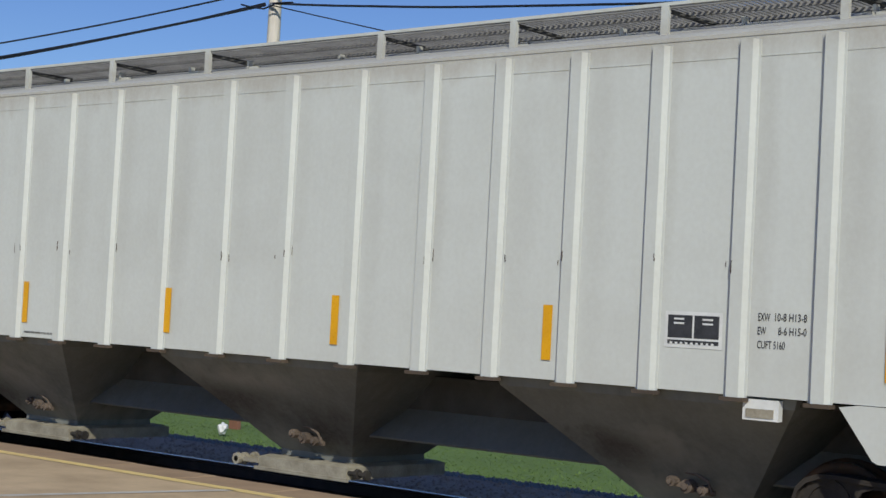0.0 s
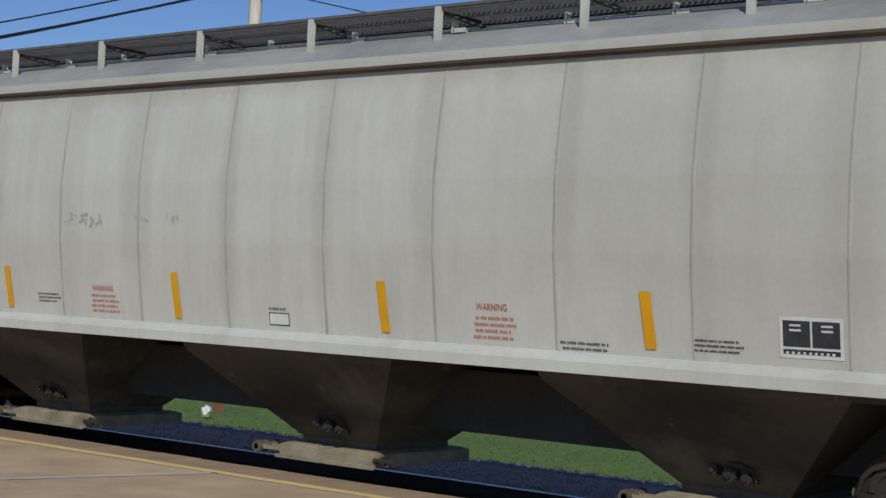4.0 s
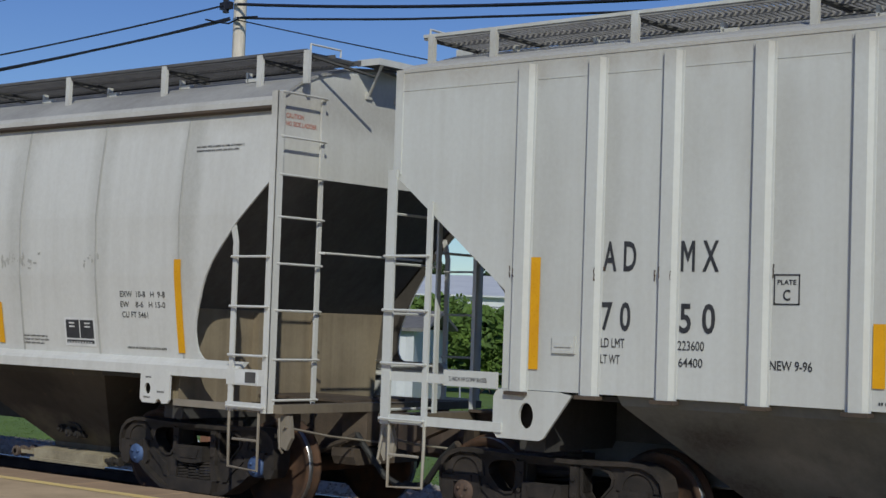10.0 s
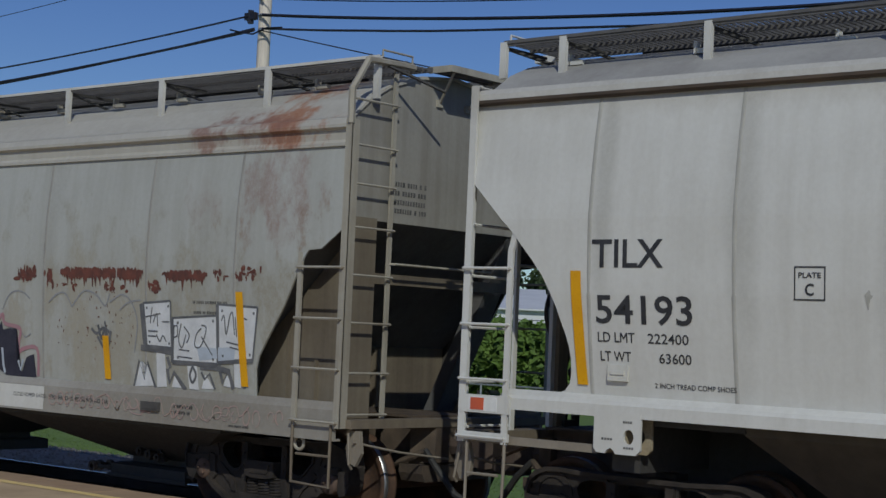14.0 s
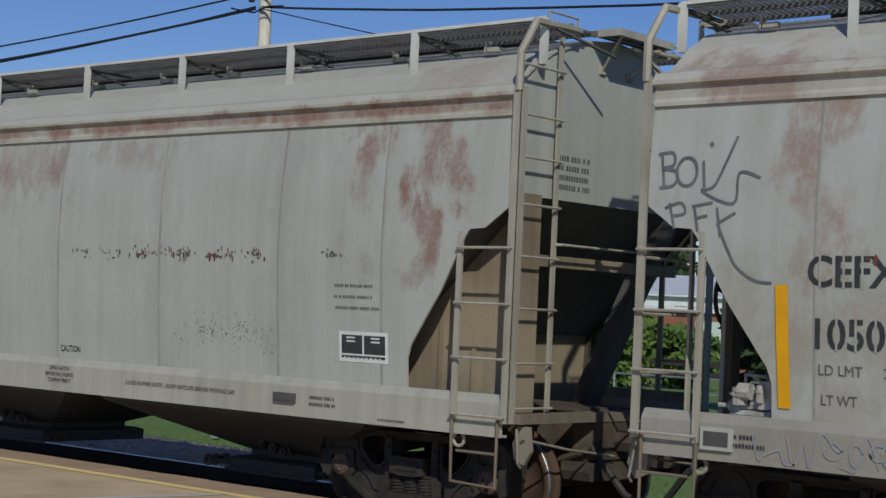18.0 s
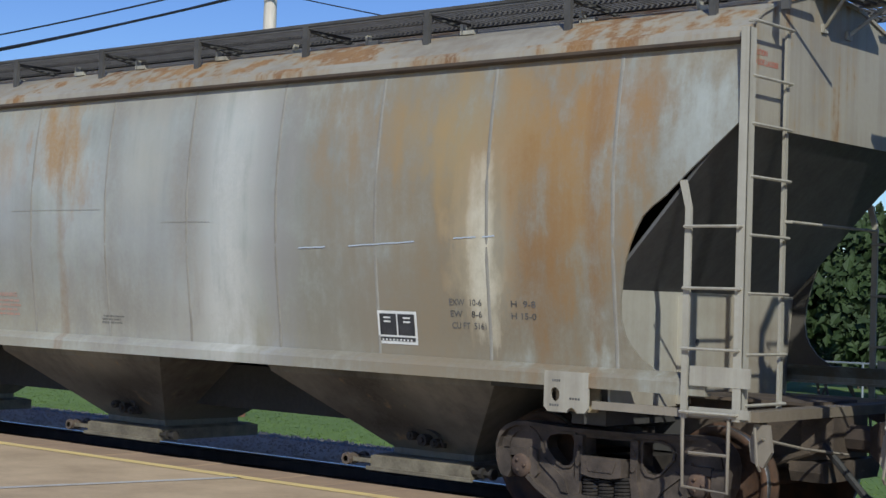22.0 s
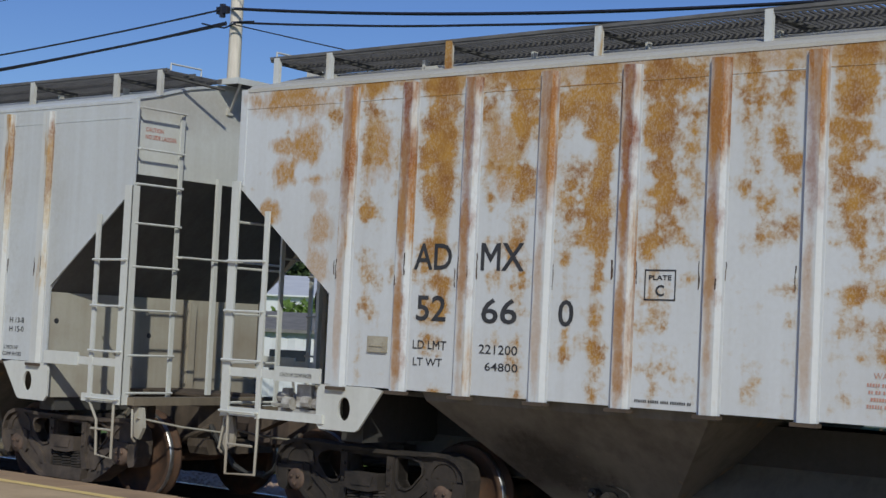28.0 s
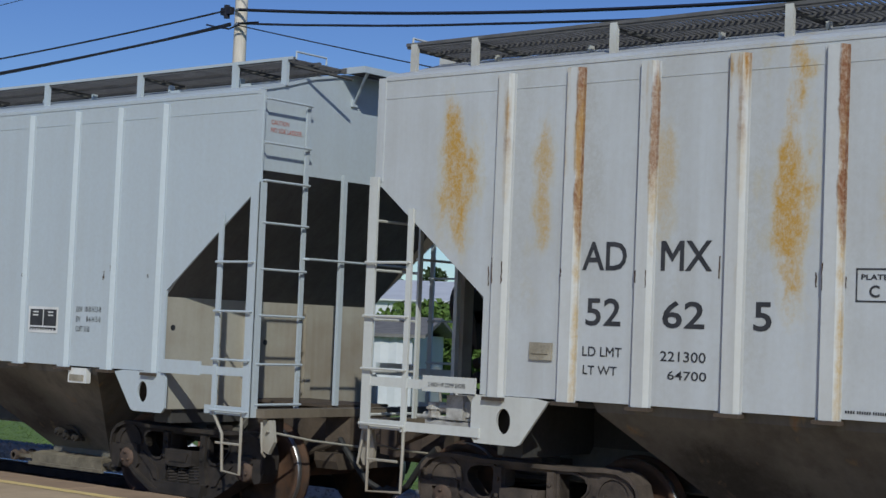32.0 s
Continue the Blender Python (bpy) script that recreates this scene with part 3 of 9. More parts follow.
M["seam"] = plain("grimy weld seam", (0.36, 0.35, 0.32), (0.25, 0.24, 0.22), 0.7, 0.0, 2.5, 0.1)
M["seam_brown"] = plain("brown-grimed weld seam", (0.33, 0.315, 0.275), (0.23, 0.21, 0.18), 0.75, 0.0, 2.5, 0.1)
M["seam_warm"] = plain("soft grimy weld seam", (0.47, 0.46, 0.42), (0.36, 0.35, 0.32), 0.7, 0.0, 2.5, 0.1)
M["sill_E"] = car_paint("brown-grimed side sill paint", (0.38, 0.365, 0.33), (0.19, 0.165, 0.135), dirt=0.65, seed=183.0, streak=0.6, rough=0.65, soft=0.9, fringe=0.8, zones=[(6.2, 1.05, 2.6, 0.5, (0.20, 0.175, 0.14), 0.75), (-7.0, 1.05, 1.5, 0.5, (0.22, 0.19, 0.155), 0.6)])
M["sill_F"] = car_paint("grimed side sill paint", (0.41, 0.395, 0.34), (0.22, 0.20, 0.165), dirt=0.55, seed=193.0, streak=0.6, rough=0.65)

# ---- mesh helpers ----


def part(name, bm, material, parent=None, label="", smooth=False):
    """Link a bmesh (or a ready mesh) as one object under a thing or a part."""
    if isinstance(bm, bpy.types.Mesh):
        me = bm
    else:
        me = bpy.data.meshes.new(name)
        bm.normal_update()
        bm.to_mesh(me)
        bm.free()
        for mt in (material if isinstance(material, (list, tuple)) else [material]):
            me.materials.append(mt)
        if smooth:
            for p in me.polygons:
                p.use_smooth = True
    ob = new(name, me)
    if parent is not None:
        ob.parent = parent
    if label:
        tagged(ob, label)
    return ob


def empty(name, label, category, group="", kind=""):
    return tagged(new(name), label, category, group, kind)


def box(bm, x0, x1, y0, y1, z0, z1, mi=0):
    v = [bm.verts.new(p) for p in ((x0, y0, z0), (x1, y0, z0), (x1, y1, z0), (x0, y1, z0), (x0, y0, z1), (x1, y0, z1), (x1, y1, z1), (x0, y1, z1))]
    for f in ((0, 3, 2, 1), (4, 5, 6, 7), (0, 1, 5, 4), (1, 2, 6, 5), (2, 3, 7, 6), (3, 0, 4, 7)):
        bm.faces.new([v[i] for i in f]).material_index = mi
    return v


def loft(bm, rings, close=True, mi=0):
    """Faces between rings of equal length; the ends are capped."""
    R = [[bm.verts.new(p) for p in ring] for ring in rings]
    n = len(R[0])
    for a, b in zip(R, R[1:]):
        for i in range(n if close else n - 1):
            j = (i + 1) % n
            bm.faces.new((a[i], a[j], b[j], b[i])).material_index = mi
    if close and n > 2:
        bm.faces.new(R[0][::-1]).material_index = mi
        bm.faces.new(R[-1]).material_index = mi
    return R


def rod(bm, a, b, r, n=6, mi=0):
    a, b = Vector(a), Vector(b)
    w = (b - a).normalized()
    u = w.orthogonal().normalized()
    v = w.cross(u)
    loft(bm, [[p + r * (math.cos(k * 2 * math.pi / n) * u + math.sin(k * 2 * math.pi / n) * v) for k in range(n)] for p in (a, b)], True, mi)


def bent(bm, pts, r, n=6, mi=0):
    """A rod bent along points, as one tube."""
    P = [Vector(p) for p in pts]
    rings = []
    u = None
    for i, p in enumerate(P):
        w = (P[min(i + 1, len(P) - 1)] - P[max(i - 1, 0)]).normalized()
        u = w.orthogonal().normalized() if u is None else (u - w * u.dot(w)).normalized()
        v = w.cross(u)
        rings.append([p + r * (math.cos(k * 2 * math.pi / n) * u + math.sin(k * 2 * math.pi / n) * v) for k in range(n)])
    loft(bm, rings, True, mi)


def slab(bm, poly, y0, y1, mi=0):
    """A polygon in x, z with a thickness in y."""
    a = [bm.verts.new((x, y0, z)) for x, z in poly]
    b = [bm.verts.new((x, y1, z)) for x, z in poly]
    bm.faces.new(a).material_index = mi
    bm.faces.new(b[::-1]).material_index = mi
    for i in range(len(poly)):
        j = (i + 1) % len(poly)
        bm.faces.new((a[j], a[i], b[i], b[j])).material_index = mi


def pierced(bm, rim, holes, y0, y1):
    """A plate in x, z with holes, of a thickness in y."""
    made = []
    for y in (y0, y1):
        edges = []
        for line in [rim] + holes:
            v = [bm.verts.new((x, y, z)) for x, z in line]
            made.append(v)
            edges += [bm.edges.new((v[i], v[(i + 1) % len(v)])) for i in range(len(v))]
        bmesh.ops.triangle_fill(bm, edges=edges, use_beauty=True, use_dissolve=False)
    n = len(made) // 2
    for a, b in zip(made[:n], made[n:]):
        for i in range(len(a)):
            j = (i + 1) % len(a)
            bm.faces.new((a[i], a[j], b[j], b[i]))


def lathe(bm, prof, n=28, mi=None, y_axis=True):
    """Turn a profile of (r, y) round the y axis."""
    rings = []
    for r, y in prof:
        rings.append([bm.verts.new((r * math.sin(k * 2 * math.pi / n), y, r * math.cos(k * 2 * math.pi / n))) for k in range(n)])
    for s, (a, b) in enumerate(zip(rings, rings[1:])):
        for i in range(n):
            j = (i + 1) % n
            bm.faces.new((a[i], b[i], b[j], a[j])).material_index = mi[s] if mi else 0


def lerp_table(table, v):
    if v <= table[0][0]:
        return table[0][1]
    for (a, p), (b, q) in zip(table, table[1:]):
        if v <= b:
            return p + (q - p) * (v - a) / (b - a)
    return table[-1][1]


GLYPHS, WIDE = {}, {}


def outline(text, bold):
    cu = bpy.data.curves.new("lettering", "FONT")
    cu.body, cu.size, cu.offset, cu.resolution_u = text, 1.0, bold, 3
    ob = bpy.data.objects.new("lettering", cu)
    scene.collection.objects.link(ob)
    me = bpy.data.meshes.new_from_object(ob.evaluated_get(bpy.context.evaluated_depsgraph_get()))
    co = [(v.co.x, v.co.y) for v in me.vertices]
    fa = [tuple(p.vertices) for p in me.polygons]
    bpy.data.objects.remove(ob)
    bpy.data.curves.remove(cu)
    bpy.data.meshes.remove(me)
    return co, fa


def glyph(c, bold):
    """Corners, faces and advance of one character, in one of three weights."""
    bold = min((0.006, 0.013, 0.02), key=lambda b: abs(b - bold))
    if (c, bold) not in GLYPHS:
        if c not in WIDE:
            WIDE[c] = max(x for x, _ in outline("H" + c + "H", 0.0)[0]) - max(x for x, _ in outline("HH", 0.0)[0])
        wide = WIDE[c]
        co, fa = outline(c, bold) if c != " " else ([], [])
        if c == "M":
            w, x0, x1, h = 0.095 + 2 * bold, 0.07 - bold, 0.71 + bold, 0.68 + bold
            m = (x0 + x1) / 2
            co = [(x0, -bold), (x0 + w, -bold), (x0 + w, h * 0.70), (m, 0.20 - bold), (x1 - w, h * 0.70), (x1 - w, -bold), (x1, -bold), (x1, h), (x1 - w * 1.12, h), (m, 0.20 + w * 1.55), (x0 + w * 1.12, h), (x0, h)]
            fa = [(0, 1, 2, 11), (2, 10, 11), (2, 3, 9, 10), (3, 4, 8, 9), (4, 7, 8), (4, 5, 6, 7)]
        GLYPHS[c, bold] = (co, fa, wide)
    return GLYPHS[c, bold]


def letters(text, height, width, bold=0.0, track=0.0):
    """Flat lettering from the built-in font, stretched to a height and width."""
    co, fa, x = [], [], 0.0
    for c in text:
        pts, faces, wide = glyph(c, bold)
        fa += [tuple(len(co) + i for i in f) for f in faces]
        co += [(x + a, b) for a, b in pts]
        x += wide + track
    lo_x, hi_x = min(c[0] for c in co), max(c[0] for c in co)
    lo_y, hi_y = min(c[1] for c in co), max(c[1] for c in co)
    sx = width / (hi_x - lo_x) if width else height / (hi_y - lo_y)
    sy = height / (hi_y - lo_y)
    return [((a - lo_x) * sx, (b - lo_y) * sy) for a, b in co], fa


for letter in "ABCDEFGHIJKLMNOPRSTUWX0123456789- ":
    for weight in (0.006, 0.013, 0.02):
        glyph(letter, weight)

# ---- the railway cars ----
YC = 12.22           # middle of the track
RW = 0.457           # wheel radius
RIBS = (0.44, 1.33, 2.2, 3.0, 3.785, 4.575, 5.36, 6.06, 6.76)
WHEELSETS = []
CARS = []

KINDS = {
    # half-width by height, half-length by height, levels
    "rib": dict(prof=[(1.0, 1.555), (4.2, 1.555)], out=[(1.39, 6.93), (2.2, 6.93), (3.15, 8.12), (3.2, 8.2), (4.12, 8.2)],
                low=1.39, top=4.12, end=(8.02, 3.37), foot=(6.9, 2.13), roof=[(1.562, 4.122), (1.50, 4.16), (1.2, 4.235), (0.8, 4.36), (0.42, 4.435), (0, 4.475)],
                hop=1.39, truck=6.78, posts=(8.1, 7.4, 5.95, 4.36, 2.80, 1.22), sill=None),
    "round": dict(prof=[(1.0, 1.46), (1.45, 1.475), (1.8, 1.53), (2.3, 1.595), (2.9, 1.615), (3.4, 1.575), (3.92, 1.50)],
                  out=[(1.45, 7.55), (1.5, 7.42), (1.56, 7.37), (1.64, 7.35), (1.75, 7.345), (1.85, 7.36), (1.95, 7.39), (2.05, 7.43), (2.18, 7.48), (2.3, 7.54), (2.43, 7.62), (2.55, 7.72), (2.68, 7.84), (2.83, 7.98), (2.88, 8.04), (3.22, 8.40), (3.93, 8.42)],
                  low=1.45, top=3.92, end=(8.22, 3.27), foot=(7.05, 1.98), roof=[(1.50, 3.98), (1.42, 4.03), (1.2, 4.18), (0.95, 4.29), (0.5, 4.415), (0, 4.47)],
                  hop=1.32, truck=6.92, posts=(8.42, 7.78, 6.36, 4.77, 3.2, 1.6, 0.0), sill=(1.315, 1.47, 1.575, 7.62)),
    "deep": dict(prof=[(0.8, 1.50), (1.25, 1.515), (1.8, 1.56), (2.5, 1.60), (3.1, 1.585), (3.6, 1.53), (3.85, 1.50)],
                 out=[(1.24, 6.90), (1.5, 6.90), (1.62, 6.94), (2.1, 7.28), (2.58, 7.55), (2.64, 7.60), (2.65, 7.76), (2.82, 8.0), (3.85, 8.02)],
                 low=1.24, top=3.62, end=(7.75, 2.95), foot=(6.62, 1.75), roof=[(1.52, 3.86), (1.44, 3.90), (1.2, 4.10), (0.95, 4.25), (0.5, 4.40), (0, 4.46)],
                 hop=0.93, truck=6.62, posts=(8.0, 6.52, 4.9, 3.29, 1.69, 0.0), sill=(0.90, 1.24, 1.57, 8.0)),
}
KINDS["nrl"] = dict(KINDS["round"])
KINDS["nrl"]["truck"] = 6.80
KINDS["nrl"].update(low=1.33, hop=1.20, sill=(1.19, 1.345, 1.575, 7.62))
KINDS["nrl"]["out"] = [(1.33, 7.55), (1.45, 7.36), (1.54, 7.28), (1.62, 7.23), (1.75, 7.20), (1.90, 7.205), (2.05, 7.23), (2.20, 7.265), (2.33, 7.31), (2.45, 7.365), (2.56, 7.43), (2.64, 7.52), (2.72, 7.64), (2.95, 7.90), (3.28, 8.28), (3.93, 8.32)]


def side_y(K, z, proud=0.004):
    return -(lerp_table(K["prof"], z) + proud)


def on_side(bm, K, pts, faces, x0, z0, proud=0.004, mi=0, lean=0.0):
    """Lay flat shapes on the curved side that faces the platform."""
    v = [bm.verts.new((x0 + x + lean * y, side_y(K, z0 + y, proud), z0 + y)) for x, y in pts]
    for f in faces:
        try:
            bm.faces.new([v[i] for i in f]).material_index = mi
        except ValueError:
            pass


def patch(bm, K, x0, x1, z0, z1, proud=0.004, mi=0, n=4, lean=0.0):
    pts = []
    for k in range(n + 1):
        pts += [(0, (z1 - z0) * k / n), (x1 - x0, (z1 - z0) * k / n)]
    on_side(bm, K, pts, [(2 * k, 2 * k + 1, 2 * k + 3, 2 * k + 2) for k in range(n)], x0, z0, proud, mi, lean)


def writing(car, K, text, x0, x1, z0, z1, mat="black", bold=0.0, proud=0.005, label="", name="lettering", track=0.0):
    bm = bmesh.new()
    pts, faces = letters(text, z1 - z0, x1 - x0, bold, track)
    on_side(bm, K, pts, faces, x0, z0, proud)
    return tagged(part(name, bm, M[mat], car, label or "black stencilled lettering"), kind="stuff")


def bars(car, K, rows, x0, x1, z0, z1, mat="black", seed=0, proud=0.005, label="lines of small print", name="small_print"):
    """Lines of print too small to read."""
    rnd = random.Random(seed * 7 + rows)
    bm = bmesh.new()
    pitch = (z1 - z0) / rows
    for r in range(rows):
        z = z1 - (r + 1) * pitch
        x = x0 + rnd.uniform(0, 0.04)
        stop = x1 - rnd.uniform(0, 0.25) * (x1 - x0)
        h = min(pitch * 0.52, 0.05)
        left = rnd.randint(2, 7)
        while x < stop:
            w = h * rnd.uniform(0.42, 0.62)
            patch(bm, K, x, x + w, z + pitch * 0.2, z + pitch * 0.2 + h * rnd.uniform(0.85, 1.0), proud, 0, 1)
            left -= 1
            x += w + h * (0.28 if left else 0.75)
            left = left or rnd.randint(2, 7)
    return tagged(part(name, bm, M[mat], car, label), kind="stuff")


def build_truck(car, K, sx, cap, frame_mat):
    """Three-piece truck: bolster, side frames, springs and two wheelsets that turn."""
    cx = sx * K["truck"]
    if "bolster" not in TRUCK:
        bm = bmesh.new()
        box(bm, -0.18, 0.18, -1.1, 1.1, 0.44, 0.60)
        box(bm, -0.26, 0.26, -0.3, 0.3, 0.70, 0.86)
        for y in (-0.62, 0.62):
            box(bm, -0.10, 0.10, y - 0.09, y + 0.09, 0.72, 0.84)
        TRUCK["bolster"] = part("truck_bolster", bm, M["truck"]).data
        bm = bmesh.new()
        # cast frame: web with three windows, flanged rim, pedestal jaws, columns and a spring seat
        half = [(0.0, 0.815), (0.45, 0.815), (0.82, 0.835), (0.95, 0.83), (1.06, 0.79), (1.13, 0.72), (1.16, 0.62), (1.15, 0.48), (1.11, 0.38), (1.04, 0.345), (1.01, 0.40), (1.01, 0.565), (0.80, 0.565), (0.80, 0.42), (0.78, 0.36), (0.70, 0.30), (0.46, 0.165), (0.30, 0.14)]
        rim_line = half + [(-x, z) for x, z in half[:0:-1]]
        light_hole = [(0.345, 0.735), (0.36, 0.755), (0.52, 0.755), (0.60, 0.73), (0.635, 0.68), (0.625, 0.625), (0.52, 0.515), (0.46, 0.49), (0.39, 0.50), (0.35, 0.55)]
        holes = [[(-0.235, 0.745), (0.235, 0.745), (0.235, 0.62), (0.225, 0.42), (0.27, 0.30), (0.25, 0.245), (-0.25, 0.245), (-0.27, 0.30), (-0.225, 0.42), (-0.235, 0.62)]]
        holes += [[(s * x, z) for x, z in light_hole] for s in (-1, 1)]
        pierced(bm, rim_line, holes, -0.055, 0.055)
        top = [(-x, z) for x, z in half[7:0:-1]] + half[1:8]
        for (x0, z0), (x1, z1) in zip(top, top[1:]):
            slab(bm, [(x0, z0 + 0.002), (x1, z1 + 0.002), (x1 * 0.985, z1 - 0.034), (x0 * 0.985, z0 - 0.034)], -0.11, 0.11)
        for s in (-1, 1):
            jaw = [(1.165, 0.60), (1.155, 0.45), (1.11, 0.36), (1.03, 0.34), (1.00, 0.40), (1.01, 0.58), (1.10, 0.58)]
            slab(bm, [(s * x, z) for x, z in jaw], -0.095, 0.095)
            inner = [(0.81, 0.62), (0.805, 0.42), (0.76, 0.34), (0.71, 0.40), (0.73, 0.60)]
            slab(bm, [(s * x, z) for x, z in inner], -0.09, 0.09)
            slab(bm, [(s * x, z) for x, z in ((0.79, 0.39), (0.70, 0.315), (0.46, 0.18), (0.28, 0.155), (0.28, 0.12), (0.47, 0.142), (0.72, 0.28), (0.82, 0.36))], -0.12, 0.12)
            slab(bm, [(s * x, z) for x, z in ((0.72, 0.50), (0.66, 0.54), (0.44, 0.38), (0.40, 0.26), (0.47, 0.27), (0.52, 0.35))], -0.078, 0.078)
            column = [(0.315, 0.76), (0.31, 0.42), (0.36, 0.27), (0.27, 0.24), (0.24, 0.42), (0.24, 0.76)]
            slab(bm, [(s * x, z) for x, z in column], -0.10, 0.10)
            for (x0, z0), (x1, z1) in zip(light_hole, light_hole[1:] + light_hole[:1]):
                slab(bm, [(s * x, z) for x, z in ((x0, z0), (x1, z1), (0.49 + (x1 - 0.49) * 1.16, 0.63 + (z1 - 0.63) * 1.16), (0.49 + (x0 - 0.49) * 1.16, 0.63 + (z0 - 0.63) * 1.16))], -0.075, 0.075)
            for z in (0.66, 0.52):
                rod(bm, (s * 0.277, -0.118, z), (s * 0.277, 0.118, z), 0.02, 7)
            arch = [(0.889 + 0.205 * math.cos(q * math.pi / 10), 0.60 + 0.205 * math.sin(q * math.pi / 10)) for q in range(11)] + [(0.889 + 0.15 * math.cos(q * math.pi / 10), 0.60 + 0.15 * math.sin(q * math.pi / 10)) for q in range(10, -1, -1)]
            slab(bm, [(s * x, z) for x, z in arch], -0.072, 0.072)
            box(bm, s * 0.905 - 0.10, s * 0.905 + 0.10, -0.10, 0.10, 0.535, 0.60)
        slab(bm, [(-0.34, 0.27), (0.34, 0.27), (0.31, 0.14), (-0.31, 0.14)], -0.15, 0.15)
        # bolster end and wedge in the window
        slab(bm, [(-0.20, 0.60), (0.20, 0.60), (0.20, 0.45), (0.09, 0.43), (-0.09, 0.43), (-0.20, 0.45)], -0.17, 0.17)
        slab(bm, [(-0.15, 0.57), (0.15, 0.57), (0.12, 0.48), (-0.12, 0.48)], -0.18, 0.18)
        bmesh.ops.recalc_face_normals(bm, faces=bm.faces)
        TRUCK["frame"] = part("side_frame", bm, M["truck"]).data
        bm = bmesh.new()
        ring = [(0.075 * math.cos(a * math.pi / 6), 0.075 * math.sin(a * math.pi / 6), 0.26 + 0.030 * a / 12) for a in range(73)]
        bent(bm, ring, 0.0125, 5)
        TRUCK["spring"] = part("spring", bm, M["truck"]).data
        for capname in ("cap_blue", "cap_brown"):
            bm = bmesh.new()
            rod(bm, (0, -1.0, 0), (0, 1.0, 0), 0.085, 12)
            for s in (-1, 1):
                prof = [(0.09, 0.68 * s), (0.12, 0.66 * s), (0.36, 0.70 * s), (0.40, 0.665 * s), (0.485, 0.665 * s), (0.483, 0.69 * s), (RW + 0.004, 0.71 * s), (RW + 0.001, 0.755 * s), (RW - 0.003, 0.805 * s), (0.40, 0.81 * s), (0.385, 0.77 * s), (0.16, 0.80 * s), (0.13, 0.84 * s), (0.09, 0.84 * s)]
                lathe(bm, prof, 32, [0, 0, 0, 0, 0, 0, 0, 1, 0, 0, 0, 0, 0])
                lathe(bm, [(0.088, 0.88 * s), (0.112, 0.90 * s), (0.112, 1.05 * s), (0.105, 1.09 * s), (0.098, 1.105 * s), (0.03, 1.11 * s), (0.001, 1.11 * s)], 16, [0, 2, 2, 2, 2, 2])
                for k in range(3):
                    a = k * 2 * math.pi / 3
                    rod(bm, (0.05 * math.cos(a), 1.105 * s, 0.05 * math.sin(a)), (0.05 * math.cos(a), 1.125 * s, 0.05 * math.sin(a)), 0.016, 6, 2)
            bmesh.ops.recalc_face_normals(bm, faces=bm.faces)
            TRUCK[capname] = part("wheelset", bm, [M["wheel"], M["tread"], M[capname]], None, "", True).data
        for o in [o for o in bpy.data.objects if o.name.split(".")[0] in ("truck_bolster", "side_frame", "spring", "wheelset")]:
            bpy.data.objects.remove(o)
    t = part("truck", TRUCK["bolster"], None, car, "brown cast-steel truck")
    t.location = (cx, 0, 0)
    for y in (-1.0, 1.0):
        cast = "frame" if frame_mat == "truck" else "frame_" + frame_mat
        if cast not in TRUCK:
            TRUCK[cast] = TRUCK["frame"].copy()
            TRUCK[cast].materials[0] = M[frame_mat]
        f = part("side_frame", TRUCK[cast], None, t)
        f.location = (0, y, 0)
        for dx in (-0.16, 0.0, 0.16):
            sp = part("spring", TRUCK["spring"], None, t)
            sp.location = (dx, y - 0.05 * math.copysign(1, y) * -1, 0)
    for dx in (-0.889, 0.889):
        w = part("wheelset", TRUCK[cap], None, t, "rusty wheelset with polished treads")
        w.location = (dx, 0, RW)
        WHEELSETS.append((w, dx))
    for y in (-0.75, 0.75):
        bm = bmesh.new()
        rod(bm, (-0.889 * 0.42, y, 0.38), (0.889 * 0.42, y, 0.38), 0.025, 6)
        for s in (-1, 1):
            slab(bm, [(s * x, z) for x, z in ((0.40, 0.26), (0.45, 0.30), (0.43, 0.50), (0.37, 0.50))][::s], y - 0.05, y + 0.05)
        bmesh.ops.recalc_face_normals(bm, faces=bm.faces)
        part("brake_rigging", bm, M["steel_dark"], t)


TRUCK = {}


def rungs_of(car, mat, pts, r=0.013):
    for a, b in pts:
        bm = bmesh.new()
        u = Vector((0, -0.045, 0))
        if abs(a[0] - b[0]) < 0.01:
            u = Vector((math.copysign(0.05, a[0]), 0, 0))
        A, B = Vector(a), Vector(b)
        bent(bm, [A, A + u, A * 0.92 + B * 0.08 + u, A * 0.08 + B * 0.92 + u, B + u, B], r, 6)
        part("rung", bm, mat, car)


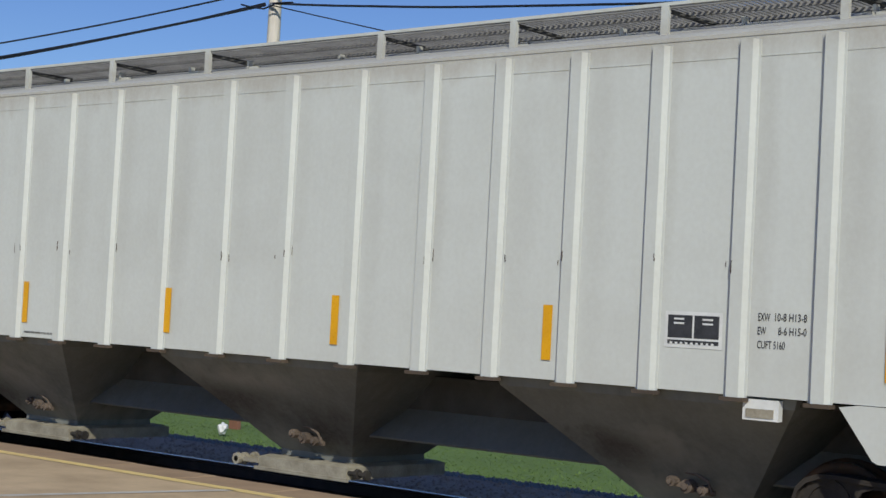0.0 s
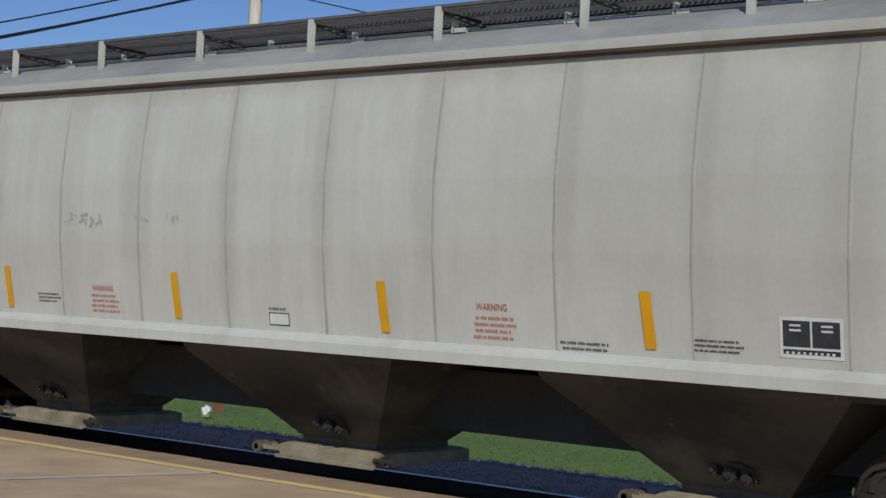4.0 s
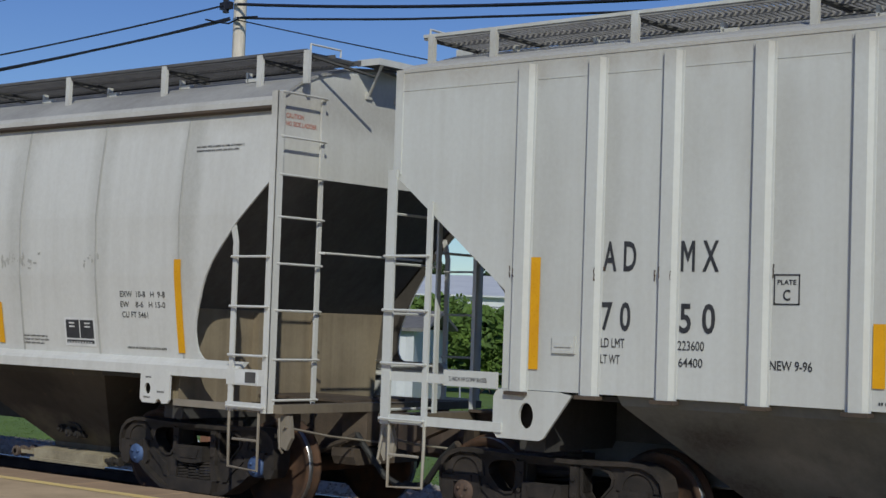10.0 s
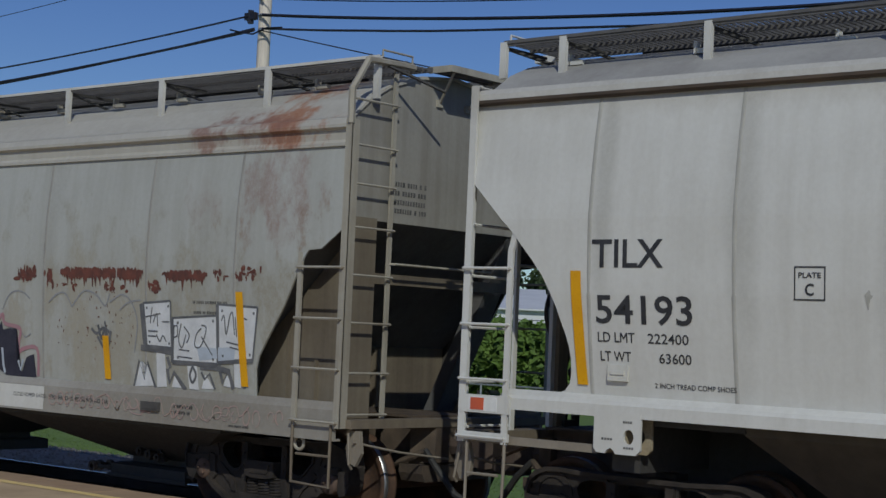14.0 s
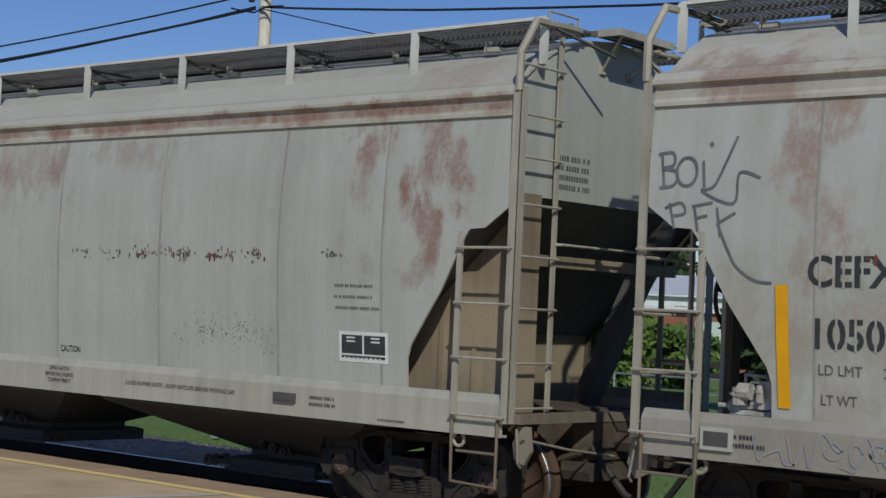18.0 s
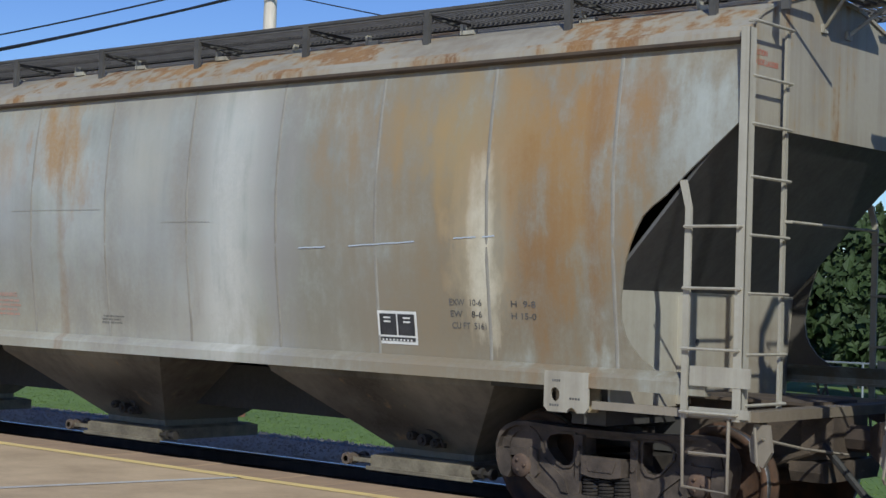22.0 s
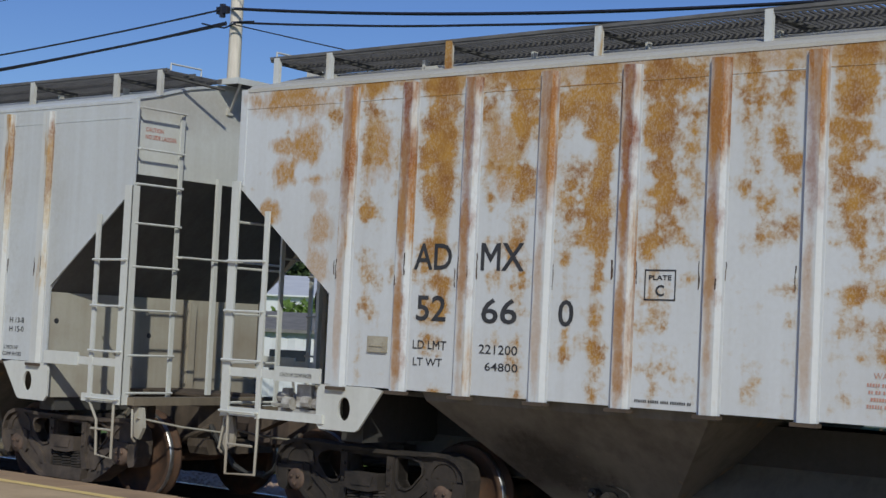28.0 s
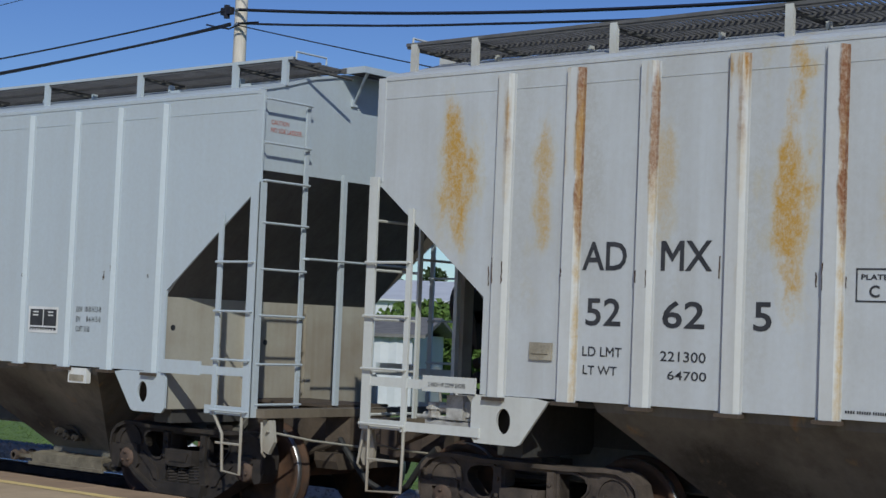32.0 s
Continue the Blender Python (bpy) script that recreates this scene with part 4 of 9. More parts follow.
def hopper_car(key, cx, kind, paint, label, cap="cap_brown", rib_mat=None, trim=None, hop="hopper", brake=-1, bulk="bulkhead", slope="slope", eave=None, seam="seam_warm", post=None, ends=None, board="board", sill=None, rim=None):
    K = KINDS[kind]
    car = empty("hopper_car", label, "railway car", "cars of the freight train")
    P = M[paint]
    T = M[trim or paint]
    rib_names = [rib_mat + q for q in ("", "_dark", "_pale", "")] if rib_mat else [paint]
    CARS.append((car, cx))
    zs = sorted({z for z, _ in K["out"]} | {K["low"], K["top"]} | {K["low"] + (K["top"] - K["low"]) * k / 12 for k in range(13)})
    zs = [z for z in zs if K["low"] - 1e-6 <= z <= K["top"] + 1e-6]
    # side sheets, with their ends cut back under the slope
    for s in (-1, 1):
        bm = bmesh.new()
        grid = []
        nx = 24
        for skin in (0.0, -0.02):
            rows = []
            for z in zs:
                e = lerp_table(K["out"], z)
                y = s * (lerp_table(K["prof"], z) + skin)
                rows.append([bm.verts.new((-e + 2 * e * i / nx, y, z)) for i in range(nx + 1)])
            grid.append(rows)
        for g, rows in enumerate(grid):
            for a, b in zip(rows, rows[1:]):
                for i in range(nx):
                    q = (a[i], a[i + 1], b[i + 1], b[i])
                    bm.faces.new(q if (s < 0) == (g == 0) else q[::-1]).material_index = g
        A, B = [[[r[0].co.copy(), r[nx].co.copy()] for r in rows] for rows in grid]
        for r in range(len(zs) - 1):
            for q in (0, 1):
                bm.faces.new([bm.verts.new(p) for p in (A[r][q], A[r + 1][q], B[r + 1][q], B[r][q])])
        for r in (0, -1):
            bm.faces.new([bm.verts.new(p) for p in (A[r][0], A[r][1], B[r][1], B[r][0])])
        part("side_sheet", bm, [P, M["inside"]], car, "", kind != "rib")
    # roof
    bm = bmesh.new()
    half = K["roof"] + [(-y, z) for y, z in K["roof"][-2::-1]]
    e = K["out"][-1][1]
    loft(bm, [[(x, y, z) for y, z in half] + [(x, y, z - 0.03) for y, z in half[::-1]] for x in (-e + 0.08, e - 0.08)])
    bmesh.ops.recalc_face_normals(bm, faces=bm.faces)
    part("roof", bm, M[eave] if eave else M["roof_sooty"] if kind == "round" else P, car)
    bm = bmesh.new()
    box(bm, -e + 0.9, e - 0.9, -0.39, 0.39, 4.31, 4.56)
    part("hatch_cover", bm, M["under_board"], car, "long dark trough hatch cover")
    if kind == "rib":
        for s in (-1, 1):
            for sx in (-1, 1):
                for q, x in enumerate(RIBS):
                    rib_mat = M[rib_names[(q * 5 + (sx > 0) * 2 + q // 3) % len(rib_names)]]
                    key_mesh = ("rib", rib_mat.name)
                    if key_mesh not in TRUCK:
                        bm = bmesh.new()
                        # hat-shaped pressing with flanges
                        sec = [(-0.098, 0.0), (-0.098, -0.006), (-0.076, -0.006), (-0.056, -0.048), (0.050, -0.048), (0.078, -0.006), (0.098, -0.006), (0.098, 0.0)]
                        loft(bm, [[(a, b, z) for a, b in sec] for z in (1.375, 4.06)])
                        loft(bm, [[(a, b, z) for a, b in sec[2:6]] for z in (4.06, 4.062)])
                        bmesh.ops.recalc_face_normals(bm, faces=bm.faces)
                        o = part("rib", bm, rib_mat)
                        TRUCK[key_mesh] = o.data
                        bpy.data.objects.remove(o)
                    r = part("rib", TRUCK[key_mesh], None, car)
                    r.location = (sx * x, s * 1.555, 0)
                    if s > 0:
                        r.rotation_euler = (0, 0, math.pi)
                        continue
                    # added dark block stands for the shaded open bottom of the rib
                    if "foot" not in TRUCK:
                        bm = bmesh.new()
                        loft(bm, [[(x_, y_, z_) for x_, y_ in ((-0.105, -0.062), (0.100, -0.062), (0.108, 0.02), (-0.112, 0.02))] for z_ in (1.345, 1.374)])
                        bmesh.ops.recalc_face_normals(bm, faces=bm.faces)
                        o = part("rib_foot", bm, M["lip"])
                        TRUCK["foot"] = o.data
                        bpy.data.objects.remove(o)
                    part("rib_foot", TRUCK["foot"], None, car).location = (sx * x, -1.555, 0)
        for s in (-1, 1):
            bm = bmesh.new()
            box(bm, -8.19, 8.19, *sorted((s * 1.555, s * 1.559)), 3.93, 3.937)
            part("top_seam", bm, P, car)
    else:
        # eave flange, weld seams and side sill
        zt = K["top"]
        for s in (-1, 1):
            bm = bmesh.new()
            yb = lerp_table(K["prof"], zt)
            if kind == "deep":
                sec = [(yb - 0.02, 3.60), (yb + 0.030, 3.60), (yb + 0.030, 3.63), (yb + 0.010, 3.66), (yb + 0.015, 3.75), (yb + 0.06, 3.77), (yb + 0.06, 3.80), (yb + 0.02, 3.86), (yb - 0.05, 3.88)]
            else:
                sec = [(yb - 0.03, 3.885), (yb + 0.05, 3.89), (yb + 0.065, 3.91), (yb + 0.055, 3.965), (yb + 0.01, 4.01), (yb - 0.05, 4.02)]
            loft(bm, [[(x, s * y, z) for y, z in sec] for x in (-e + 0.01, e - 0.01)])
            bmesh.ops.recalc_face_normals(bm, faces=bm.faces)
            part("eave", bm, M[eave] if eave else P, car)
            # dark lip thickens the eave's shadow line, together with its rust dirt
            if kind != "deep":
                bm = bmesh.new()
                loft(bm, [[(x, s * y, z) for y, z in ((yb - 0.02, 3.870), (yb + 0.052, 3.872), (yb + 0.070, 3.888), (yb + 0.068, 3.914), (yb - 0.02, 3.90))] for x in (-e + 0.005, e - 0.005)])
                bmesh.ops.recalc_face_normals(bm, faces=bm.faces)
                part("eave_lip", bm, M["lip"], car, "brown lip of grime and painted shadow under the eave")
            z0, z1, yo, xe = K["sill"]
            bm = bmesh.new()
            yi = lerp_table(K["prof"], z1)
            sec = [(yi - 0.05, z1 + 0.012), (yi + 0.012, z1 + 0.012), (yo - 0.02, z1 - 0.03), (yo, z1 - 0.06), (yo, z0), (yo - 0.09, z0), (yo - 0.09, z0 + 0.02), (yo - 0.03, z0 + 0.02), (yo - 0.03, z1 - 0.09)]
            loft(bm, [[(x, s * y, z) for y, z in sec] for x in (-xe - 0.4 if kind == "round" else -7.22, xe + 0.4)] if kind != "deep" else [[(x, s * y, z) for y, z in sec] for x in (-xe, xe)])
            bmesh.ops.recalc_face_normals(bm, faces=bm.faces)
            part("side_sill", bm, M[sill] if sill else P, car)
        xs = [-7.15, -5.83, -4.52, -3.23, -1.94, -0.63, 0.68, 1.99, 3.28, 4.57, 5.86, 7.15] if kind != "deep" else [-6.55, -4.85, -3.18, -1.5, 0.18, 1.87, 3.55, 5.28, 6.6]
        for x in xs:
            bm = bmesh.new()
            n = 12
            a = [(0, (zt - K["low"]) * k / n) for k in range(n + 1)]
            pts = [(w, z) for _, z in a for w in (-0.018, -0.008, 0.008, 0.018)]
            v = []
            for k, (w, z) in enumerate(pts):
                v.append(bm.verts.new((x + w, side_y(K, K["low"] + z, 0.0005 if k % 4 in (0, 3) else 0.0034), K["low"] + z)))
            for k in range(n):
                for i in range(3):
                    bm.faces.new((v[4 * k + i], v[4 * k + i + 1], v[4 * k + i + 5], v[4 * k + i + 4]))
            part("weld_seam", bm, M[seam], car)
    # ends: upright sheet, slope sheet, bulkhead over the truck
    ex, ez = K["end"]
    fx, fz = K["foot"]
    for sx in (-1, 1):
        bm = bmesh.new()
        ring = [(lerp_table(K["prof"], z) - 0.02, z) for z in (ez, ez + 0.3, K["top"] - 0.02)]
        ring += [(y - 0.01 if y > 0.02 else 0, z - 0.015) for y, z in K["roof"]]
        full = ring + [(-y, z) for y, z in ring[-2::-1]]
        loft(bm, [[(sx * x, y, z) for y, z in full] for x in (e - 0.12, e - 0.10)])
        bmesh.ops.recalc_face_normals(bm, faces=bm.faces)
        part("end_sheet", bm, M[ends] if ends else P, car)
        # slope sheet, with the shadow below the end put into its colour
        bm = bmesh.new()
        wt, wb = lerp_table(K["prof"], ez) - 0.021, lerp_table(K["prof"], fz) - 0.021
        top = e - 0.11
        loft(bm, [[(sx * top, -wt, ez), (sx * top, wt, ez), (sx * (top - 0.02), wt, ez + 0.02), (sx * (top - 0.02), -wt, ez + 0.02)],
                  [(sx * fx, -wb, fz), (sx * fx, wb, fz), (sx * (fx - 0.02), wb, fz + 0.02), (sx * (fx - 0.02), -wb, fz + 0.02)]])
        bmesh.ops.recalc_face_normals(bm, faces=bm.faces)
        part("slope_sheet", bm, M[slope], car, "slope sheet under the end, coloured dark as shade")
        bm = bmesh.new()
        flank = [(lerp_table(K["prof"], z) - 0.024, z) for z in (1.02, 1.25, 1.5, 1.8, fz + 0.005) if z <= fz + 0.01]
        ring = flank + [(-y, z) for y, z in flank[::-1]]
        loft(bm, [[(sx * fx + d, y, z) for y, z in ring] for d in (-0.012, 0.012)])
        bmesh.ops.recalc_face_normals(bm, faces=bm.faces)
        part("bulkhead", bm, M[bulk], car, "dusty tan bulkhead above the truck")
        for yy, w in ((-0.42, 0.10), (0.42, 0.10)):
            bm = bmesh.new()
            box(bm, min(sx * (fx + 0.012), sx * (fx + 0.10)), max(sx * (fx + 0.012), sx * (fx + 0.10)), yy - w / 2, yy + w / 2, 1.04, fz - 0.02)
            part("bulkhead_post", bm, M[bulk], car)
        for hy, hz in ((-wb + 0.10, fz - 0.30), (-0.15, fz - 0.42)):
            bm = bmesh.new()
            rod(bm, (sx * (fx + 0.010), hy, hz), (sx * (fx + 0.016), hy, hz), 0.03, 10)
            part("drain_hole", bm, M["black"], car)
        # platform at the end, end sill and coupler
        bm = bmesh.new()
        xa, xb = sorted((sx * (e - 0.05), sx * (e + 0.13)))
        box(bm, xa, xb, -1.5, 1.5, 1.02, 1.10)
        part("end_sill", bm, M["sill_grime"], car)
        bm = bmesh.new()
        xa, xb = sorted((sx * fx, sx * (e - 0.05)))
        loft(bm, [[(x, y, z) for y, z in ((-0.36, 0.58), (0.36, 0.58), (0.36, 0.62), (0.33, 0.64), (0.33, 1.1), (-0.33, 1.1), (-0.33, 0.64), (-0.36, 0.62))] for x in (xa, xb)])
        bmesh.ops.recalc_face_normals(bm, faces=bm.faces)
        part("draft_sill", bm, M["draft"], car)
        bm = bmesh.new()
        box(bm, xa, xb, -0.45, 0.45, 1.1, 1.125)
        part("draft_cover", bm, M["draft"], car)
        bm = bmesh.new()
        loft(bm, [[(sx * (e - 0.10), y, z) for y, z in ((-0.42, 0.66), (0.42, 0.66), (0.42, 1.02), (-0.42, 1.02))], [(sx * (e + 0.12), y, z) for y, z in ((-0.30, 0.68), (0.30, 0.68), (0.30, 1.04), (-0.30, 1.04))]])
        bmesh.ops.recalc_face_normals(bm, faces=bm.faces)
        part("striker", bm, M["draft"], car, "rusty striker casting behind the coupler")
        for yy in (-1.18, 1.06):
            bm = bmesh.new()
            slab(bm, [(sx * (e - 0.05), 1.02), (sx * (e - 0.05), 0.86), (sx * (e - 0.45), 1.02)], yy, yy + 0.12)
            bmesh.ops.recalc_face_normals(bm, faces=bm.faces)
            part("sill_gusset", bm, M["draft"], car)
        bm = bmesh.new()
        tx = sx * K["truck"]
        box(bm, *sorted((tx - sx * 0.17, sx * min(K["truck"] + 0.17, fx - 0.03))), -1.36, 1.36, 0.88, K["hop"] - 0.02)
        box(bm, *sorted((sx * 5.80, sx * (fx - 0.015))), -1.40, 1.40, K["hop"] - 0.06, K["hop"] - 0.02)
        part("body_bolster", bm, M["hopper_dark"], car)
        bm = bmesh.new()
        a = sx * (e + 0.10)
        rod(bm, (a - sx * 0.3, 0, 0.84), (a + sx * 0.42, 0, 0.84), 0.11, 8)
        loft(bm, [[(a + sx * x, y, z) for y, z in ((-w, 0.84 - h), (w, 0.84 - h), (w, 0.84 + h), (-w, 0.84 + h))] for x, w, h in ((0.24, 0.10, 0.10), (0.36, 0.22, 0.16), (0.58, 0.24, 0.18), (0.66, 0.18, 0.16))])
        slab(bm, [(a + sx * x, z) for x, z in ((0.40, 0.62), (0.40, 1.03), (0.66, 1.03), (0.70, 0.95), (0.70, 0.70), (0.62, 0.62))], -0.13, 0.10)
        bmesh.ops.recalc_face_normals(bm, faces=bm.faces)
        part("coupler", bm, M["coupler"], car, "rusty knuckle coupler")
        bm = bmesh.new()
        bent(bm, [(a, -0.42, 0.80), (a + sx * 0.15, -0.44, 0.66), (a + sx * 0.36, -0.40, 0.42), (a + sx * 0.52, -0.36, 0.34), (a + sx * 0.72, -0.30, 0.36)], 0.032, 7)
        part("air_hose", bm, M["hose"], car)
        bm = bmesh.new()
        loft(bm, [[(sx * x, y, z) for y, z in ((-0.46, 0.50), (0.46, 0.50), (0.50, 0.58), (0.50, 0.66), (-0.50, 0.66), (-0.50, 0.58))] for x in (e - 0.16, e + 0.14)])
        bmesh.ops.recalc_face_normals(bm, faces=bm.faces)
        part("coupler_carrier", bm, M["draft"], car)
        bm = bmesh.new()
        bent(bm, [(sx * (fx + 0.1), -0.42, 0.62), (sx * (e - 0.4), -0.46, 0.60), (sx * e, -0.46, 0.74), (a, -0.42, 0.80)], 0.03, 7)
        bmesh.ops.recalc_face_normals(bm, faces=bm.faces)
        part("brake_pipe", bm, M["draft"], car)
        bm = bmesh.new()
        bent(bm, [(a - sx * 0.02, -1.48, 0.98), (a + sx * 0.02, -1.50, 0.70), (a + sx * 0.02, -1.46, 0.66)], 0.012, 6)
        bent(bm, [(a + sx * 0.02, -1.46, 0.90), (a + sx * 0.10, -0.9, 0.80), (a + sx * 0.10, -0.2, 0.72)], 0.012, 6)
        part("uncoupling_lever", bm, M[bulk] if kind == "rib" else M["step_grime"], car)
        bm = bmesh.new()
        slab(bm, [(a + sx * x, z) for x, z in ((-0.06, 1.0), (0.06, 1.0), (0.09, 0.80), (0.02, 0.68), (-0.08, 0.72), (-0.10, 0.85))], -1.42, -1.38)
        bmesh.ops.recalc_face_normals(bm, faces=bm.faces)
        part("lever_bracket", bm, M[bulk] if kind == "rib" else M["step_grime"], car)
        # corner ladder on both sides
        for s in (-1, 1):
            yl = s * 1.59
            z_top = {"rib": 3.24, "deep": 3.84, "round": 4.04, "nrl": 3.98 if sx > 0 else 3.20}[kind]
            xo, xi = e + (0.06 if kind == "deep" else 0.02), e - (0.55 if kind == "deep" else 0.50)
            bm = bmesh.new()
            x0, x1 = sorted((sx * xo, sx * (xo - (0.10 if kind == "rib" else 0.068))))
            box(bm, x0, x1, yl - 0.012, yl + 0.012, 1.02, z_top)
            box(bm, min(sx * xo, sx * (xo - 0.012)), max(sx * xo, sx * (xo - 0.012)), min(yl, yl - s * 0.10), max(yl, yl - s * 0.10), 1.02, z_top)
            part("ladder_stile", bm, T, car)
            bm = bmesh.new()
            zi = {"rib": 2.95, "deep": 2.62}.get(kind, 2.62)
            x0, x1 = sorted((sx * xi, sx * (xi + 0.055)))
            box(bm, x0, x1, yl - 0.012, yl + 0.012, 1.02, zi)
            if kind in ("round", "nrl"):
                slab(bm, [(sx * (xi + a_), z) for a_, z in ((0.0, zi), (0.055, zi), (0.0, zi + 0.22), (-0.06, zi + 0.22))], yl - 0.012, yl + 0.012)
                bmesh.ops.recalc_face_normals(bm, faces=bm.faces)
            part("ladder_stile", bm, T, car)
            zz = (2.48, 2.01, 1.55, 1.07)
            rungs_of(car, T, [((sx * (xi + 0.02), yl, z), (sx * (xo - 0.02), yl, z)) for z in zz])
            bm = bmesh.new()
            bent(bm, [(sx * (xi + 0.02), yl, 1.05), (sx * (xi + (0.16 if sx > 0 and kind == "rib" else 0.02)), yl, 0.85), (sx * (xi + (0.18 if sx > 0 and kind == "rib" else 0.03)), yl, 0.50), (sx * (xo - 0.10), yl, 0.48), (sx * (xo - 0.10), yl, 1.05)], 0.015, 6)
            rod(bm, (sx * (xi + 0.08), yl, 0.76), (sx * (xo - 0.10), yl, 0.76), 0.013, 6)
            part("sill_step", bm, M[bulk] if kind == "rib" else M["sill_grime"] if kind == "deep" else M["step_grime"], car)
            if kind == "rib":
                bm = bmesh.new()
                x0, x1 = sorted((sx * 6.95, sx * 7.52))
                box(bm, x0, x1, yl - 0.01, yl + 0.012, 1.385, 1.52)
                part("sill_plate", bm, T, car)
                bm = bmesh.new()
                x0, x1 = sorted((sx * 7.52, sx * 8.15))
                box(bm, x0, x1, yl - 0.004, yl + 0.012, 1.40, 1.48)
                box(bm, *sorted((sx * (6.9 if sx < 0 else 7.6), sx * 8.15)), yl - 0.004, yl + 0.03, 1.03, 1.11)
                part("sill_rail", bm, T, car)
                bm = bmesh.new()
                # bolster side plate with its lifting hole
                poly = [(6.20, 1.385), (7.0, 1.385), (7.0, 0.985), (6.50, 0.985)]
                hc = (6.66, 1.18)
                ring, outl = [], []
                for q in range(32):
                    c_, s_ = math.cos(q * math.pi / 16), math.sin(q * math.pi / 16)
                    ring.append((sx * (hc[0] + 0.072 * c_), hc[1] + 0.105 * s_))
                    far = 9.0
                    for (ax_, az_), (bx_, bz_) in zip(poly, poly[1:] + poly[:1]):
                        det = c_ * (az_ - bz_) - s_ * (ax_ - bx_)
                        if abs(det) > 1e-9:
                            k_ = ((ax_ - hc[0]) * (az_ - bz_) - (az_ - hc[1]) * (ax_ - bx_)) / det
                            far = k_ if 0 < k_ < far else far
                    outl.append((sx * (hc[0] + far * c_), hc[1] + far * s_))
                va = [[bm.verts.new((x, yy, z)) for x, z in ring] for yy in (s * 1.575, s * 1.55)]
                vb = [[bm.verts.new((x, yy, z)) for x, z in outl] for yy in (s * 1.575, s * 1.55)]
                for q in range(32):
                    w = (q + 1) % 32
                    bm.faces.new((va[0][q], va[0][w], vb[0][w], vb[0][q]))
                    bm.faces.new((va[1][q], va[1][w], vb[1][w], vb[1][q]))
                    bm.faces.new((va[0][q], va[0][w], va[1][w], va[1][q]))
                    bm.faces.new((vb[0][q], vb[0][w], vb[1][w], vb[1][q]))
                bmesh.ops.recalc_face_normals(bm, faces=bm.faces)
                part("bolster_plate", bm, T, car, "white bolster plate with a lifting hole")
            else:
                bm = bmesh.new()
                if kind == "deep":
                    xw = sx * 7.5
                    ring_pts = [(xw + 0.06 * math.cos(q * math.pi / 6), s * 1.5, 0.85 + 0.06 * math.sin(q * math.pi / 6)) for q in range(-6, 7)]
                    bent(bm, ring_pts, 0.016, 6)
                    part("jacking_ring", bm, T, car)
                else:
                    dx, dz = (-0.12, -0.05) if kind == "nrl" else (0.0, 0.0)
                    plate = [(x + dx, z + dz) for x, z in ((6.62, 1.36), (7.06, 1.36), (7.06, 1.07), (7.03, 1.035), (6.95, 1.03), (6.93, 1.06), (6.90, 1.075), (6.87, 1.06), (6.85, 1.03), (6.66, 1.03), (6.62, 1.07))]
                    hole = [(6.73 + dx + 0.048 * math.cos(q * math.pi / 7), 1.17 + dz + 0.058 * math.sin(q * math.pi / 7)) for q in range(14)]
                    pierced(bm, [(sx * x, z) for x, z in plate], [[(sx * x, z) for x, z in hole]], s * 1.565 - 0.012, s * 1.565 + 0.012)
                    bmesh.ops.recalc_face_normals(bm, faces=bm.faces)
                    base = part("bolster_plate", bm, T, car, "bolster plate with a lifting hole")
                    bm = bmesh.new()
                    pierced(bm, [(sx * x, z) for x, z in plate], [[(sx * x, z) for x, z in hole]], s * 1.40 - 0.012, s * 1.40 + 0.012)
                    box(bm, *sorted((sx * (6.78 + dx), sx * (6.84 + dx))), *sorted((s * 1.41, s * 1.553)), 1.05 + dz, 1.36 + dz)
                    bmesh.ops.recalc_face_normals(bm, faces=bm.faces)
                    part("inner_plate", bm, M["gate_tan"], base, "tan inner bolster plate")
                    if s < 0:
                        bm = bmesh.new()
                        for x, z, w in ((6.70 + dx, 1.275 + dz, 0.09), (6.88 + dx, 1.135 + dz, 0.11), (6.68 + dx, 1.075 + dz, 0.10)):
                            for q in range(4):
                                box(bm, *sorted((sx * (x + w * q / 4), sx * (x + w * (q + 0.7) / 4))), -1.5795, -1.578, z, z + 0.018)
                        tagged(part("small_print", bm, M["black_worn"], base), kind="stuff")
                    bm = bmesh.new()
                    x0, x1 = sorted((sx * 7.9, sx * 8.42))
                    box(bm, x0, x1, s * 1.595 - 0.012, s * 1.595 + 0.012, 1.27, 1.42)
                    box(bm, x0, x1, s * 1.595 - 0.012, s * 1.595 + 0.012, 1.04, 1.11)
                    part("sill_plate", bm, T, car)
                    bm = bmesh.new()
                    box(bm, *sorted((sx * (7.065 + dx), sx * 8.38)), s * 1.50 - 0.03, s * 1.50 + 0.03, 1.02, 1.085)
                    part("tie_bar", bm, M["step_grime"], car, "grimy tie bar from the corner step to the bolster plate")
            # upright at the corner of the side sheet
            bm = bmesh.new()
            yb = s * lerp_table(K["prof"], K["top"])
            if kind == "rib":
                box(bm, *sorted((sx * (e - 0.005), sx * (e - 0.09))), yb - 0.008, yb + 0.008, 3.2, 4.12)
                part("corner_post", bm, P, car)
            elif kind == "deep":
                bent(bm, [(sx * (e + 0.04), yl, 3.8), (sx * (e + 0.04), yl, 4.12), (sx * (e + 0.03), s * 1.38, 4.42), (sx * (e + 0.01), s * 0.9, 4.44), (sx * (e + 0.01), s * 0.72, 4.44)], 0.035, 6)
                part("corner_rail", bm, T, car)
            else:
                bm.free()
        # ladder on the end
        bm = bmesh.new()
        xx = sx * (e - 0.03)
        box(bm, xx - 0.012, xx + 0.012, -0.95, -0.90, 1.1, 4.38 if kind == "deep" else 4.06)
        part("end_stile", bm, T, car)
